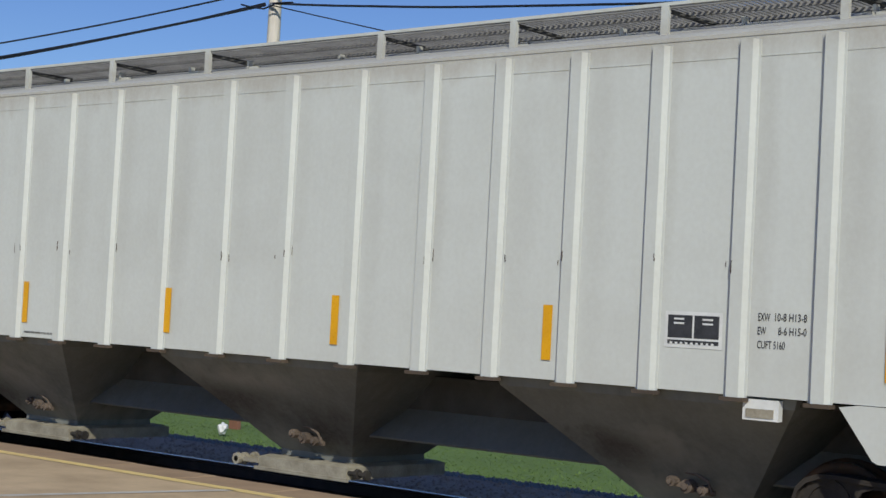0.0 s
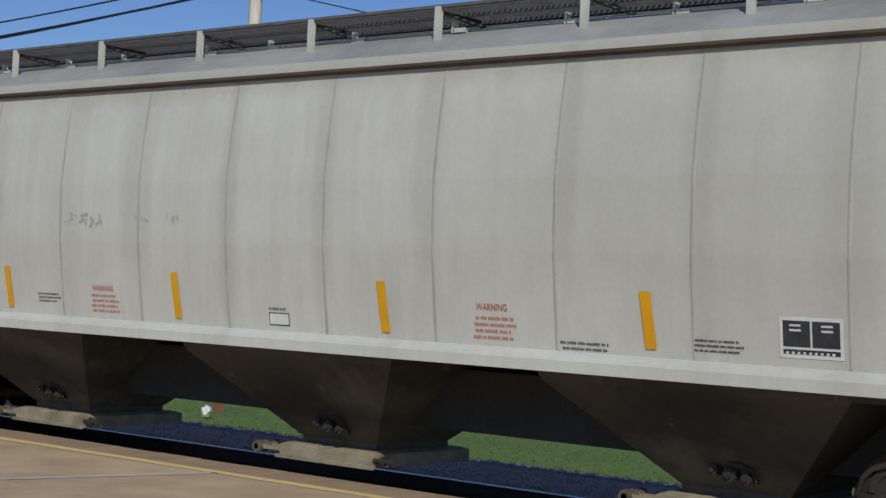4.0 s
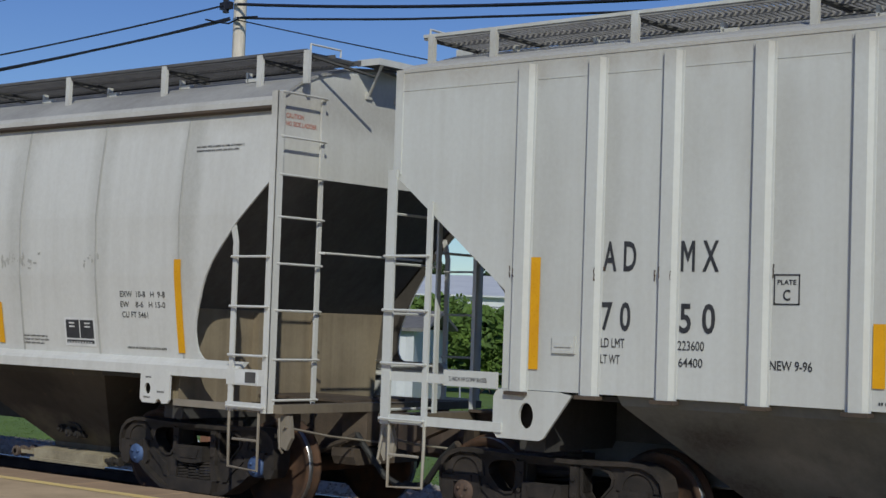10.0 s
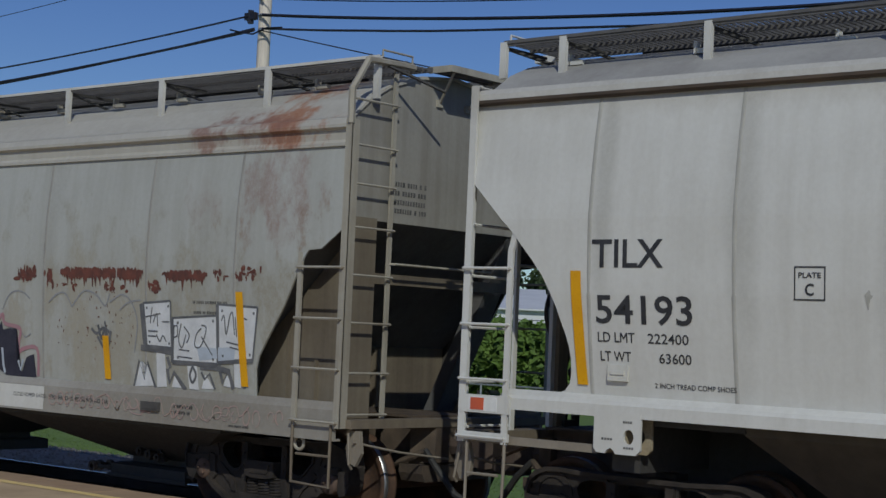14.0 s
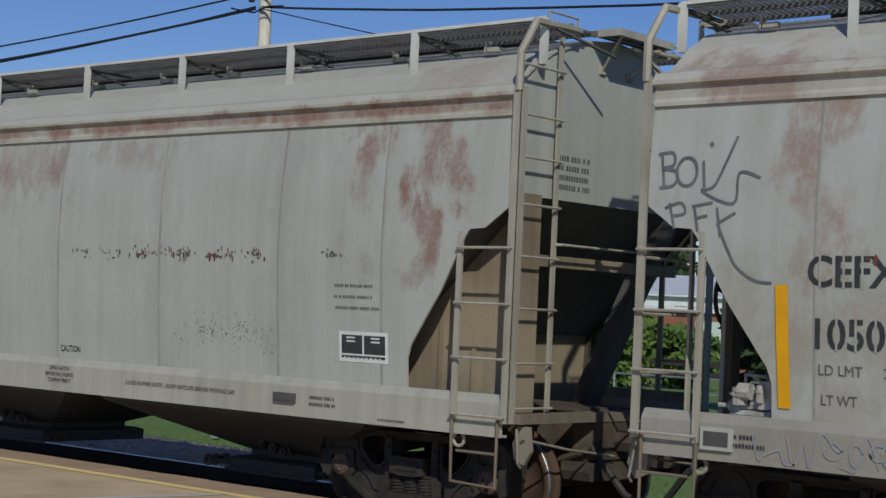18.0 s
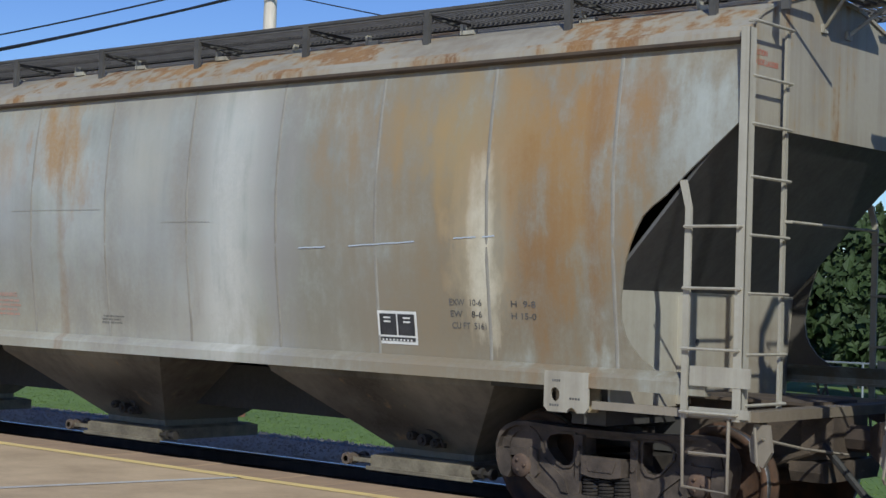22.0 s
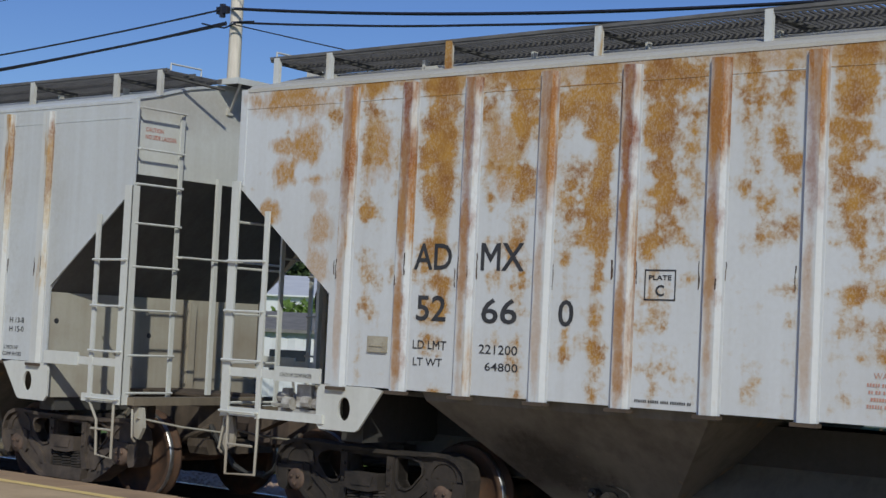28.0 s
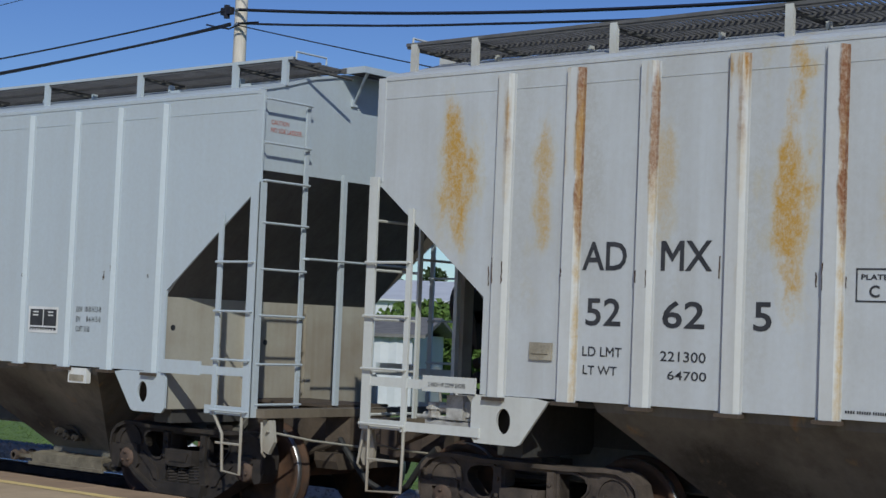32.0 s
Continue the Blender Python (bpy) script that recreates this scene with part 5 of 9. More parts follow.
        rungs_of(car, T, [((xx, -1.52, z), (xx, -0.92, z)) for z in (1.14, 1.52, 1.98, 2.42, 2.86, 3.26, 3.62, 4.04)])
        if kind == "rib" or sx == brake:
            bm = bmesh.new()
            box(bm, xx - 0.02, xx + 0.02, -0.40, -0.345, 1.12, 3.42)
            part("handrail_post", bm, T, car)
        if kind == "deep" and sx != brake:
            # web plate under the slope on the near side, with an end flange and stiffeners; a brace on the far side
            bm = bmesh.new()
            slab(bm, [(sx * x, z) for x, z in ((fx + 0.02, 1.10), (top - 0.01, 1.10), (top - 0.01, ez - 0.05), (fx + 0.02, fz - 0.03))], -1.23, -1.21)
            bmesh.ops.recalc_face_normals(bm, faces=bm.faces)
            part("web_plate", bm, M[bulk], car, "tan web plate under the slope")
            bm = bmesh.new()
            box(bm, *sorted((sx * (top - 0.01), sx * (top + 0.02))), -1.44, -1.04, 1.10, ez + 0.02)
            part("web_flange", bm, M[bulk], car)
            for x, z in ((fx + 0.42, 1.85), (fx + 0.80, 1.62)):
                bm = bmesh.new()
                box(bm, *sorted((sx * x, sx * (x + 0.02))), -1.28, -1.23, 1.10, z)
                part("stiffener", bm, M[bulk], car)
            bm = bmesh.new()
            slab(bm, [(sx * x, z) for x, z in ((top - 0.16, ez - 0.02), (top - 0.01, ez - 0.02), (fx + 0.42, 1.10), (fx + 0.24, 1.10))], 0.98, 1.26)
            bmesh.ops.recalc_face_normals(bm, faces=bm.faces)
            part("diagonal_brace", bm, M["slope"], car, "dark diagonal brace under the slope")
            bm = bmesh.new()
            box(bm, *sorted((sx * (top - 0.10), sx * (top - 0.01))), -1.20, 1.20, 2.36, 2.46)
            part("cross_beam", bm, M[bulk], car)
        bm = bmesh.new()
        bent(bm, [(xx, -0.92, 2.55), (xx + sx * 0.06, -0.90, 2.55), (xx + sx * 0.06, 0.55, 2.55), (xx, 0.58, 2.55)], 0.013, 6)
        part("grab_bar", bm, T, car)
        if sx == brake:
            bm = bmesh.new()
            my = -0.74 if sx > 0 else -0.23
            box(bm, xx - 0.03, xx + 0.03, my - 0.07, my + 0.07, 1.12, 3.42)
            part("brake_mast", bm, M[bulk], car, "rust-streaked brake mast")
            bm = bmesh.new()
            wx, wy, wz = xx + sx * 0.20, (-0.28 if sx > 0 else 0.06), 2.16
            wheel_mat = M["valve"] if sx > 0 else M["steel_dark"]
            ring = [(wx, wy + 0.27 * math.cos(q * math.pi / 12), wz + 0.27 * math.sin(q * math.pi / 12)) for q in range(25)]
            bent(bm, ring, 0.020, 7)
            hand_wheel = part("brake_wheel", bm, wheel_mat, car, "hand-brake wheel on the end")
            bm = bmesh.new()
            rod(bm, (wx - sx * 0.10, wy, wz), (wx - sx * 0.02, wy, wz), 0.085, 12)
            part("hub", bm, wheel_mat, hand_wheel)
            for q in range(5):
                an = q * 2 * math.pi / 5 + 0.3
                bm = bmesh.new()
                arms = [[(wx - sx * 0.06, wy + 0.07 * math.cos(an + w), wz + 0.07 * math.sin(an + w)) for w in (-0.45, 0.45)], [(wx, wy + 0.262 * math.cos(an + w), wz + 0.262 * math.sin(an + w)) for w in (0.11, -0.11)]]
                loft(bm, [[(x + d, y, z) for x, y, z in arms[0] + arms[1]] for d in (-0.012, 0.012)])
                bmesh.ops.recalc_face_normals(bm, faces=bm.faces)
                part("spoke", bm, wheel_mat, hand_wheel)
            bm = bmesh.new()
            rod(bm, (xx, wy, wz), (xx + sx * 0.10, wy, wz), 0.20, 18)
            rod(bm, (xx + sx * 0.10, wy, wz), (xx + sx * 0.13, wy, wz), 0.12, 14)
            slab(bm, [(wy - 0.16, wz - 0.05), (wy + 0.16, wz - 0.05), (wy + 0.10, wz - 0.42), (wy - 0.10, wz - 0.42)], 0, 0.10)
            for v in bm.verts[-8:]:
                v.co = Vector((xx + sx * v.co.y, v.co.x, v.co.z))
            part("brake_housing", bm, M["gear_rust"] if sx > 0 else M["steel_dark"], car, "rust-streaked gear housing of the hand brake" if sx > 0 else "")
            bm = bmesh.new()
            bent(bm, [(xx + sx * 0.06, wy - 0.10, wz - 0.38), (xx + sx * 0.08, wy - 0.13, 1.62), (xx + sx * 0.05, wy - 0.10, 1.36), (xx + sx * 0.03, wy - 0.16, 1.16)], 0.028, 7)
            bent(bm, [(xx + sx * 0.10, wy - 0.2, 2.3), (xx + sx * 0.14, wy - 0.24, 1.9), (xx + sx * 0.12, wy - 0.16, 1.5), (xx + sx * 0.05, wy - 0.18, 1.2)], 0.016, 6)
            for zz_ in (1.86, 1.62, 1.48):
                rod(bm, (xx + sx * 0.03, wy + 0.02, zz_), (xx + sx * 0.10, wy + 0.02, zz_ - 0.02), 0.055, 9)
            box(bm, xx - 0.05, xx + 0.09, wy - 0.34, wy + 0.06, 1.30, 1.36)
            box(bm, xx - 0.05, xx + 0.06, wy - 0.28, wy - 0.05, 1.12, 1.18)
            rod(bm, (xx + sx * 0.02, wy - 0.30, 1.36), (xx + sx * 0.02, wy - 0.30, 1.12), 0.03, 8)
            rod(bm, (xx + sx * 0.02, wy, 1.34), (xx + sx * 0.02, wy, 1.05), 0.04, 8)
            part("brake_gear", bm, M["gear_rust"] if sx > 0 else M["steel_dark"], car, "rust-streaked brake chain gear" if sx > 0 else "")
            bm = bmesh.new()
            rod(bm, (sx * (fx + 0.35), -0.9, 1.45), (sx * (fx + 0.35), -0.2, 1.45), 0.16, 14)
            for yy in (-0.9, -0.2):
                rod(bm, (sx * (fx + 0.35), yy - 0.01, 1.45), (sx * (fx + 0.35), yy + 0.01, 1.45), 0.172, 14)
            part("air_reservoir", bm, M["cream"], car, "cream air reservoir")
            if sx > 0 or kind == "round":
                continue
            bm = bmesh.new()
            vx, vy, vz = {"rib": (7.28, -1.34, 1.12), "deep": (7.0, -1.28, 1.27)}.get(kind, (7.36, -1.56, 1.20))
            rv = random.Random(int(-cx))
            box(bm, *sorted((sx * (vx - 0.33), sx * (vx + 0.33))), vy - 0.10, vy + 0.10, vz - 0.02, vz + 0.015)
            box(bm, *sorted((sx * (vx - 0.10), sx * (vx + 0.08))), vy - 0.12, vy + 0.06, vz + 0.03, vz + 0.24)
            for k in range(11):
                x_, z_, r_ = vx - 0.30 + 0.06 * k, vz + rv.uniform(0.04, 0.17), rv.uniform(0.03, 0.065)
                y_ = vy - rv.uniform(0.0, 0.14)
                if k % 3 == 0:
                    rod(bm, (sx * x_, y_, z_ - 0.07), (sx * x_, y_, z_ + 0.06), r_, 9)
                    rod(bm, (sx * x_, y_, z_ + 0.0), (sx * x_, y_, z_ + 0.02), r_ * 1.3, 9)
                else:
                    rod(bm, (sx * (x_ - 0.05), y_, z_), (sx * (x_ + 0.05), y_, z_), r_, 9)
            rod(bm, (sx * (vx - 0.36), vy - 0.06, vz + 0.04), (sx * (vx + 0.45), vy - 0.06, vz + 0.04), 0.018, 6)
            bent(bm, [(sx * (vx + 0.05), vy, vz + 0.20), (sx * (vx + 0.08), vy, vz + 0.27), (sx * (vx + 0.26), vy, vz + 0.28), (sx * (vx + 0.30), vy + 0.08, vz + 0.08)], 0.014, 6)
            part("brake_valve", bm, M["valve"], car, "pale brake valve with pipes")
    # centre sill and bays
    if kind != "deep":
        bm = bmesh.new()
        box(bm, -fx, fx, -0.32, 0.32, 0.62, K["hop"] - 0.12)
        part("centre_sill", bm, M["underframe"] if hop == "hopper" else M["hopper_dark"], car)
        if kind == "rib":
            bm = bmesh.new()
            loft(bm, [[(x, y, z) for y, z in ((-0.56, 0.66), (-0.08, 1.22), (0.08, 1.22), (0.56, 0.66), (0.54, 0.64), (0.0, 1.19), (-0.54, 0.64))] for x in (-fx, fx)])
            bmesh.ops.recalc_face_normals(bm, faces=bm.faces)
            part("sill_hood", bm, M["hood"] if hop == "hopper" else M[hop], car, "grey sloping hood over the centre sill")
    wide = 1.92 if kind == "deep" else 1.42
    zt = K["hop"]
    for c in (-4.43, 0.0, 4.43):
        bm = bmesh.new()
        yt = lerp_table(K["prof"], zt) - 0.06
        loft(bm, [[(c + sx * a, sy * b, z) for sx, sy in ((-1, -1), (1, -1), (1, 1), (-1, 1))] for a, b, z in ((wide, yt, zt + 0.02), (wide - 0.04, yt - 0.03, zt - 0.08), (0.50, 0.54, 0.42), (0.50, 0.54, 0.34))])
        bmesh.ops.recalc_face_normals(bm, faces=bm.faces)
        bay = part("hopper_bay", bm, M[hop], car, "grimy discharge hopper bay")
        gate = M["cream"] if hop == "hopper" else M["hopper_dark"] if kind == "deep" else M["gate_tan" if hop == "hopper_brown" else "gate_grime"]
        bm = bmesh.new()
        loft(bm, [[(c + a * sx, b * sy, z) for sx, sy in ((-1, -1), (1, -1), (1, 1), (-1, 1))] for a, b, z in ((0.62, 0.74, 0.215), (0.62, 0.74, 0.335), (0.56, 0.66, 0.36))])
        bmesh.ops.recalc_face_normals(bm, faces=bm.faces)
        part("outlet_gate", bm, gate, bay, "cream outlet gate frame" if hop == "hopper" else "sooty outlet gate frame" if kind == "deep" else "tan outlet gate frame")
        bm = bmesh.new()
        for y in (-0.755, -0.60):
            box(bm, c - 0.98, c - 0.62, y, y + 0.03, 0.265, 0.305)
        box(bm, c - 0.66, c + 0.66, -0.765, -0.741, 0.20, 0.235)
        part("gate_slide", bm, gate, bay)
        bm = bmesh.new()
        rod(bm, (c - 0.90, -0.80, 0.285), (c - 0.90, -0.52, 0.285), 0.030, 8)
        for y in (-0.80, -0.70, -0.56):
            rod(bm, (c - 0.90, y, 0.285), (c - 0.90, y + 0.045, 0.285), 0.060, 8)
        part("gate_shaft", bm, gate if hop == "hopper" else M["bracket"], bay)
        bm = bmesh.new()
        rod(bm, (c + 0.60, -0.70, 0.285), (c + 0.86, -0.70, 0.285), 0.024, 7)
        for q in (0.72, 0.84):
            rod(bm, (c + q, -0.70, 0.285), (c + q + 0.04, -0.70, 0.285), 0.05, 8)
        part("gate_stub", bm, M["steel_dark"], bay)
        bm = bmesh.new()
        zc = 0.42 + (zt - 0.5) * 0.22
        yh = -(0.54 + (yt - 0.57) * 0.22) - 0.03
        cb = c + 0.12
        slab(bm, [(cb - 0.24, zc + 0.01), (cb + 0.20, zc - 0.05), (cb + 0.20, zc - 0.09), (cb - 0.24, zc - 0.03)], yh - 0.015, yh + 0.03)
        for dx, dz, r_ in ((-0.17, 0.0, 0.045), (-0.02, -0.03, 0.058), (0.13, -0.05, 0.045)):
            rod(bm, (cb + dx, yh + 0.02, zc + dz), (cb + dx, yh - 0.075, zc + dz), r_, 9)
            rod(bm, (cb + dx, yh - 0.075, zc + dz), (cb + dx, yh - 0.10, zc + dz), r_ * 0.5, 7)
        bent(bm, [(cb - 0.23, yh + 0.02, zc), (cb - 0.22, yh - 0.03, zc + 0.10), (cb + 0.06, yh - 0.05, zc + 0.075), (cb + 0.17, yh - 0.05, zc + 0.03), (cb + 0.20, yh - 0.02, zc - 0.07)], 0.013, 6)
        bmesh.ops.recalc_face_normals(bm, faces=bm.faces)
        part("vibrator_bracket", bm, M["bracket"] if hop == "hopper" else M["steel_dark"], bay)
    # running boards
    zb = 4.49
    step = 0.06
    ym, yi = 1.20, 0.42
    for s in (-1, 1):
        bm = bmesh.new()
        n = int(2 * e / step)
        for k in range(n):
            x = -e + k * step
            box(bm, x, x + 0.016, *sorted((s * yi, s * ym)), zb - 0.020, zb - 0.004)
        for yy in (yi, (yi + ym) / 2, ym - 0.03):
            box(bm, -e, e, *sorted((s * yy, s * (yy + 0.03))), zb - 0.045, zb)
        tagged(part("running_board", bm, M[board], car, "grating running board"), kind="stuff")
        bm = bmesh.new()
        box(bm, -e, e, *sorted((s * ym, s * (ym + 0.012))), zb - 0.024, zb + 0.004)
        part("board_edge", bm, M[rim] if rim else M[post] if post else T, car)
        for sx in (-1, 1):
            for x in K["posts"]:
                if x == 0.0 and sx > 0:
                    continue
                bm = bmesh.new()
                yb = s * 1.20
                zr = lerp_table([(-y, z) for y, z in K["roof"]], -1.2) - 0.02
                box(bm, sx * x - 0.034, sx * x + 0.034, yb - 0.02, yb + 0.02, zr, zb - 0.01)
                part("board_post", bm, M[post] if post else T, car)
                bm = bmesh.new()
                rod(bm, (sx * x, s * 1.15, zb - 0.06), (sx * x + 0.35, s * 0.62, zr + 0.12), 0.016, 5)
                box(bm, sx * x - 0.02, sx * x + 0.02, *sorted((s * 0.6, s * 1.2)), zb - 0.07, zb - 0.045)
                part("board_brace", bm, M["under_board"], car)
        rnd = random.Random(int(cx * 10))
        for k in range(14):
            x = -e + 0.8 + k * (2 * e - 1.6) / 13 + rnd.uniform(-0.15, 0.15)
            bm = bmesh.new()
            y_ = s * rnd.uniform(0.95, 1.05)
            box(bm, x - 0.07, x + 0.07, y_ - 0.03, y_ + 0.03, 4.26, 4.30)
            box(bm, x - 0.09, x - 0.06, y_ - 0.03, y_ + 0.03, 4.26, 4.36)
            part("hatch_latch", bm, T, car)
    # short cross board over the roof peak at each end, on struts, and grab irons at the board ends
    ze = 4.495
    for sx in (-1, 1):
        bm = bmesh.new()
        for k in range(24):
            y = -0.42 + k * 0.0355
            box(bm, *sorted((sx * (e - 0.05), sx * (e + 0.23))), y, y + 0.012, ze - 0.03, ze - 0.004)
        box(bm, *sorted((sx * (e - 0.065), sx * (e - 0.05))), -0.43, 0.43, ze - 0.045, ze)
        for x in (0.04, 0.14):
            box(bm, *sorted((sx * (e + x), sx * (e + x + 0.02))), -0.42, 0.42, ze - 0.045, ze - 0.004)
        tagged(part("end_board", bm, M[board], car), kind="stuff")
        bm = bmesh.new()
        box(bm, *sorted((sx * (e + 0.23), sx * (e + 0.245))), -0.44, 0.44, ze - 0.06, ze + 0.004)
        for yy in (-0.44, 0.425):
            box(bm, *sorted((sx * (e - 0.05), sx * (e + 0.23))), yy, yy + 0.015, ze - 0.06, ze + 0.004)
        part("end_board_frame", bm, T, car)
        for yy in (-0.36, 0.36):
            bm = bmesh.new()
            rod(bm, (sx * (e + 0.21), yy, ze - 0.05), (sx * (e - 0.085), yy * 0.6, ze - 0.32), 0.017, 6)
            box(bm, *sorted((sx * (e - 0.10), sx * (e - 0.075))), yy * 0.6 - 0.04, yy * 0.6 + 0.04, ze - 0.36, ze - 0.29)
            part("board_strut", bm, T, car)
            bm = bmesh.new()
            g0, g1 = (math.copysign(y, yy) for y in (1.14, 0.72))
            bent(bm, [(sx * (e - 0.02), g0, zb - 0.01), (sx * (e - 0.02), g0, zb + 0.06), (sx * (e - 0.02), g1, zb + 0.06), (sx * (e - 0.02), g1, zb - 0.01)], 0.011, 6)
            part("roof_grab", bm, T, car)
    for sx in (-1, 1):
        build_truck(car, K, sx, cap, "truck_grey" if key in "GI" else "truck")
    return car, K


def stencil_breaks(car, K, text, x0, x1, z0, z1, paint):
    """Bare paint left by the bridges of a stencil."""
    bm = bmesh.new()
    ends, x = [], 0.0
    for c in text:
        co, _, wide = glyph(c, 0.02)
        ends.append((c, x + min(p[0] for p in co), x + max(p[0] for p in co)))
        x += wide
    lo, hi = ends[0][1], ends[-1][2]
    for c, a, b in ends:
        if c not in "1XI":
            m = x0 + (x1 - x0) * ((a + b) / 2 - lo) / (hi - lo)
            patch(bm, K, m - 0.009, m + 0.009, z0 - 0.004, z1 + 0.004, 0.0066, 0, 2)
    tagged(part("stencil_break", bm, M[paint], car), kind="stuff")


def yellow_bar(car, K, x, z0, z1, w=0.095, lean=0.0):
    bm = bmesh.new()
    pts, n = [], 8
    patch(bm, K, x - w / 2, x + w / 2, z0, z1, 0.0130, 0, n, lean)
    part("reflector", bm, M["yellow"], car, "yellow reflective strip")


def data_panel(car, K, x0, x1, z0, z1, seed):
    """White-edged black stencil panel."""
    bm = bmesh.new()
    patch(bm, K, x0, x1, z0, z1, 0.005)
    p = part("data_panel", bm, M["white"], car, "black panel with a white border")
    bm = bmesh.new()
    w, h = x1 - x0, z1 - z0
    m = w * 0.055
    mid = x0 + w * 0.5
    patch(bm, K, x0 + m, mid - m * 0.3, z0 + h * 0.27, z1 - m, 0.007)
    patch(bm, K, mid + m * 0.3, x1 - m, z0 + h * 0.27, z1 - m, 0.007)
    patch(bm, K, x0 + m, x1 - m, z0 + m, z0 + h * 0.21, 0.007)
    tagged(part("panel_field", bm, M["black"], p), kind="stuff")
    bm = bmesh.new()
    for a, b in ((0.16, 0.34), (0.66, 0.84)):
        for c in (0.82, 0.70):
            patch(bm, K, x0 + w * a, x0 + w * b, z0 + h * (c - 0.05), z0 + h * c, 0.009, 0, 1)
    for k in range(9):
        patch(bm, K, x0 + w * (0.10 + 0.09 * k), x0 + w * (0.145 + 0.09 * k), z0 + h * 0.10, z0 + h * 0.155, 0.009, 0, 1)
    tagged(part("panel_print", bm, M["white"], p), kind="stuff")


def plate_c(car, K, x0, x1, z0, z1, mat="black"):
    bm = bmesh.new()
    t = 0.011
    for a, b, c, d in ((x0, x1, z0, z0 + t), (x0, x1, z1 - t, z1), (x0, x0 + t, z0, z1), (x1 - t, x1, z0, z1)):
        patch(bm, K, a, b, c, d, 0.005, 0, 1)
    for w, xa, xb, za, zb in (("C", 0.36, 0.64, 0.14, 0.50), ("PLATE", 0.14, 0.86, 0.66, 0.82)):
        pts, faces = letters(w, (z1 - z0) * (zb - za), (x1 - x0) * (xb - xa), 0.02)
        on_side(bm, K, pts, faces, x0 + (x1 - x0) * xa, z0 + (z1 - z0) * za, 0.005)
    tagged(part("clearance_mark", bm, M[mat], car, "boxed clearance plate letter"), kind="stuff")


def routing_board(car, K, x0, x1, z0, z1, mat):
    bm = bmesh.new()
    y = side_y(K, (z0 + z1) / 2)
    box(bm, x0, x1, y - 0.02, y, z0, z1)
    box(bm, x0 + 0.03, x1 - 0.03, y - 0.03, y - 0.021, z0 + 0.05, z1 - 0.05)
    part("routing_board", bm, mat, car)


def flakes(car, K, x0, x1, z0, z1, count, mat, seed, size=0.05, name="flaked_paint", label="flaked remains of old lettering"):
    """Ragged upright chips of paint in clusters along a band."""
    rnd = random.Random(seed)
    bm = bmesh.new()
    n = 9
    groups = [rnd.uniform(x0, x1) for _ in range(max(3, count // 6))]
    for _ in range(count):
        x = min(x1, max(x0, rnd.choice(groups) + rnd.gauss(0, 0.06)))
        z = z0 + (z1 - z0) * min(1, max(0, rnd.gauss(0.55, 0.24)))
        w, h = size * rnd.uniform(0.15, 0.55), size * rnd.uniform(0.3, 1.2)
        if rnd.random() < 0.25:
            w, h = h * 0.9, w
        pts = [(w * rnd.uniform(0.35, 1) * math.cos(k * 2 * math.pi / n), h * rnd.uniform(0.35, 1) * math.sin(k * 2 * math.pi / n)) for k in range(n)]
        on_side(bm, K, pts, [tuple(range(n))], x, z, 0.0045 + rnd.uniform(0, 0.001))
    tagged(part(name, bm, M[mat], car, label), kind="stuff")


def torn_band(car, K, x0, x1, z0, z1, mat, seed, label="torn band of flaked red primer"):
    """A solid remnant with a ragged upper edge and drips below."""
    rnd = random.Random(seed)
    bm = bmesh.new()
    x, top, low = x0, z1 - 0.03, z0 + 0.08
    last = None
    while x < x1:
        edge = min(1.0, (x - x0) / 0.12, (x1 - x) / 0.12)
        top = z1 - abs(rnd.gauss(0, 0.018)) - 0.03 * (1 - edge)
        low = min(top - 0.02, z0 + 0.05 + rnd.uniform(0, 0.05) - (0.08 if rnd.random() < 0.16 else 0) + 0.05 * (1 - edge))
        v = [bm.verts.new((x, side_y(K, z, 0.0052), z)) for z in (low, top)]
        if last and rnd.random() > 0.03:
            bm.faces.new((last[0], v[0], v[1], last[1]))
        last = v
        x += rnd.uniform(0.008, 0.022)
    tagged(part("flaked_band", bm, M[mat], car, label), kind="stuff")


def ribbon(bm, K, pts, width, proud=0.006):
    """A sprayed stroke along points given as x, z."""
    P = [Vector((x, z)) for x, z in pts]
    L, R = [], []
    for i, p in enumerate(P):
        d = (P[min(i + 1, len(P) - 1)] - P[max(i - 1, 0)]).normalized()
        n = Vector((-d.y, d.x)) * width / 2
        L.append(p + n)
        R.append(p - n)
    v = [[bm.verts.new((q.x, side_y(K, q.y, proud), q.y)) for q in S] for S in (L, R)]
    for i in range(len(P) - 1):
        bm.faces.new((v[0][i], v[1][i], v[1][i + 1], v[0][i + 1]))


def arc(cx, cz, rx, rz, a0, a1, n=12):
    return [(cx + rx * math.cos(radians(a0 + (a1 - a0) * k / n)), cz + rz * math.sin(radians(a0 + (a1 - a0) * k / n))) for k in range(n + 1)]


def curl(pts, n=5):
    """A smooth line through points."""
    out = []
    for i in range(len(pts) - 1):
        p0, p1, p2, p3 = (Vector(pts[max(0, min(len(pts) - 1, i + d))]) for d in (-1, 0, 1, 2))
        for k in range(n):
            t = k / n
            out.append(tuple(0.5 * (2 * p1 + (p2 - p0) * t + (2 * p0 - 5 * p1 + 4 * p2 - p3) * t * t + (3 * p1 - p0 - 3 * p2 + p3) * t ** 3)))
    return out + [tuple(pts[-1])]


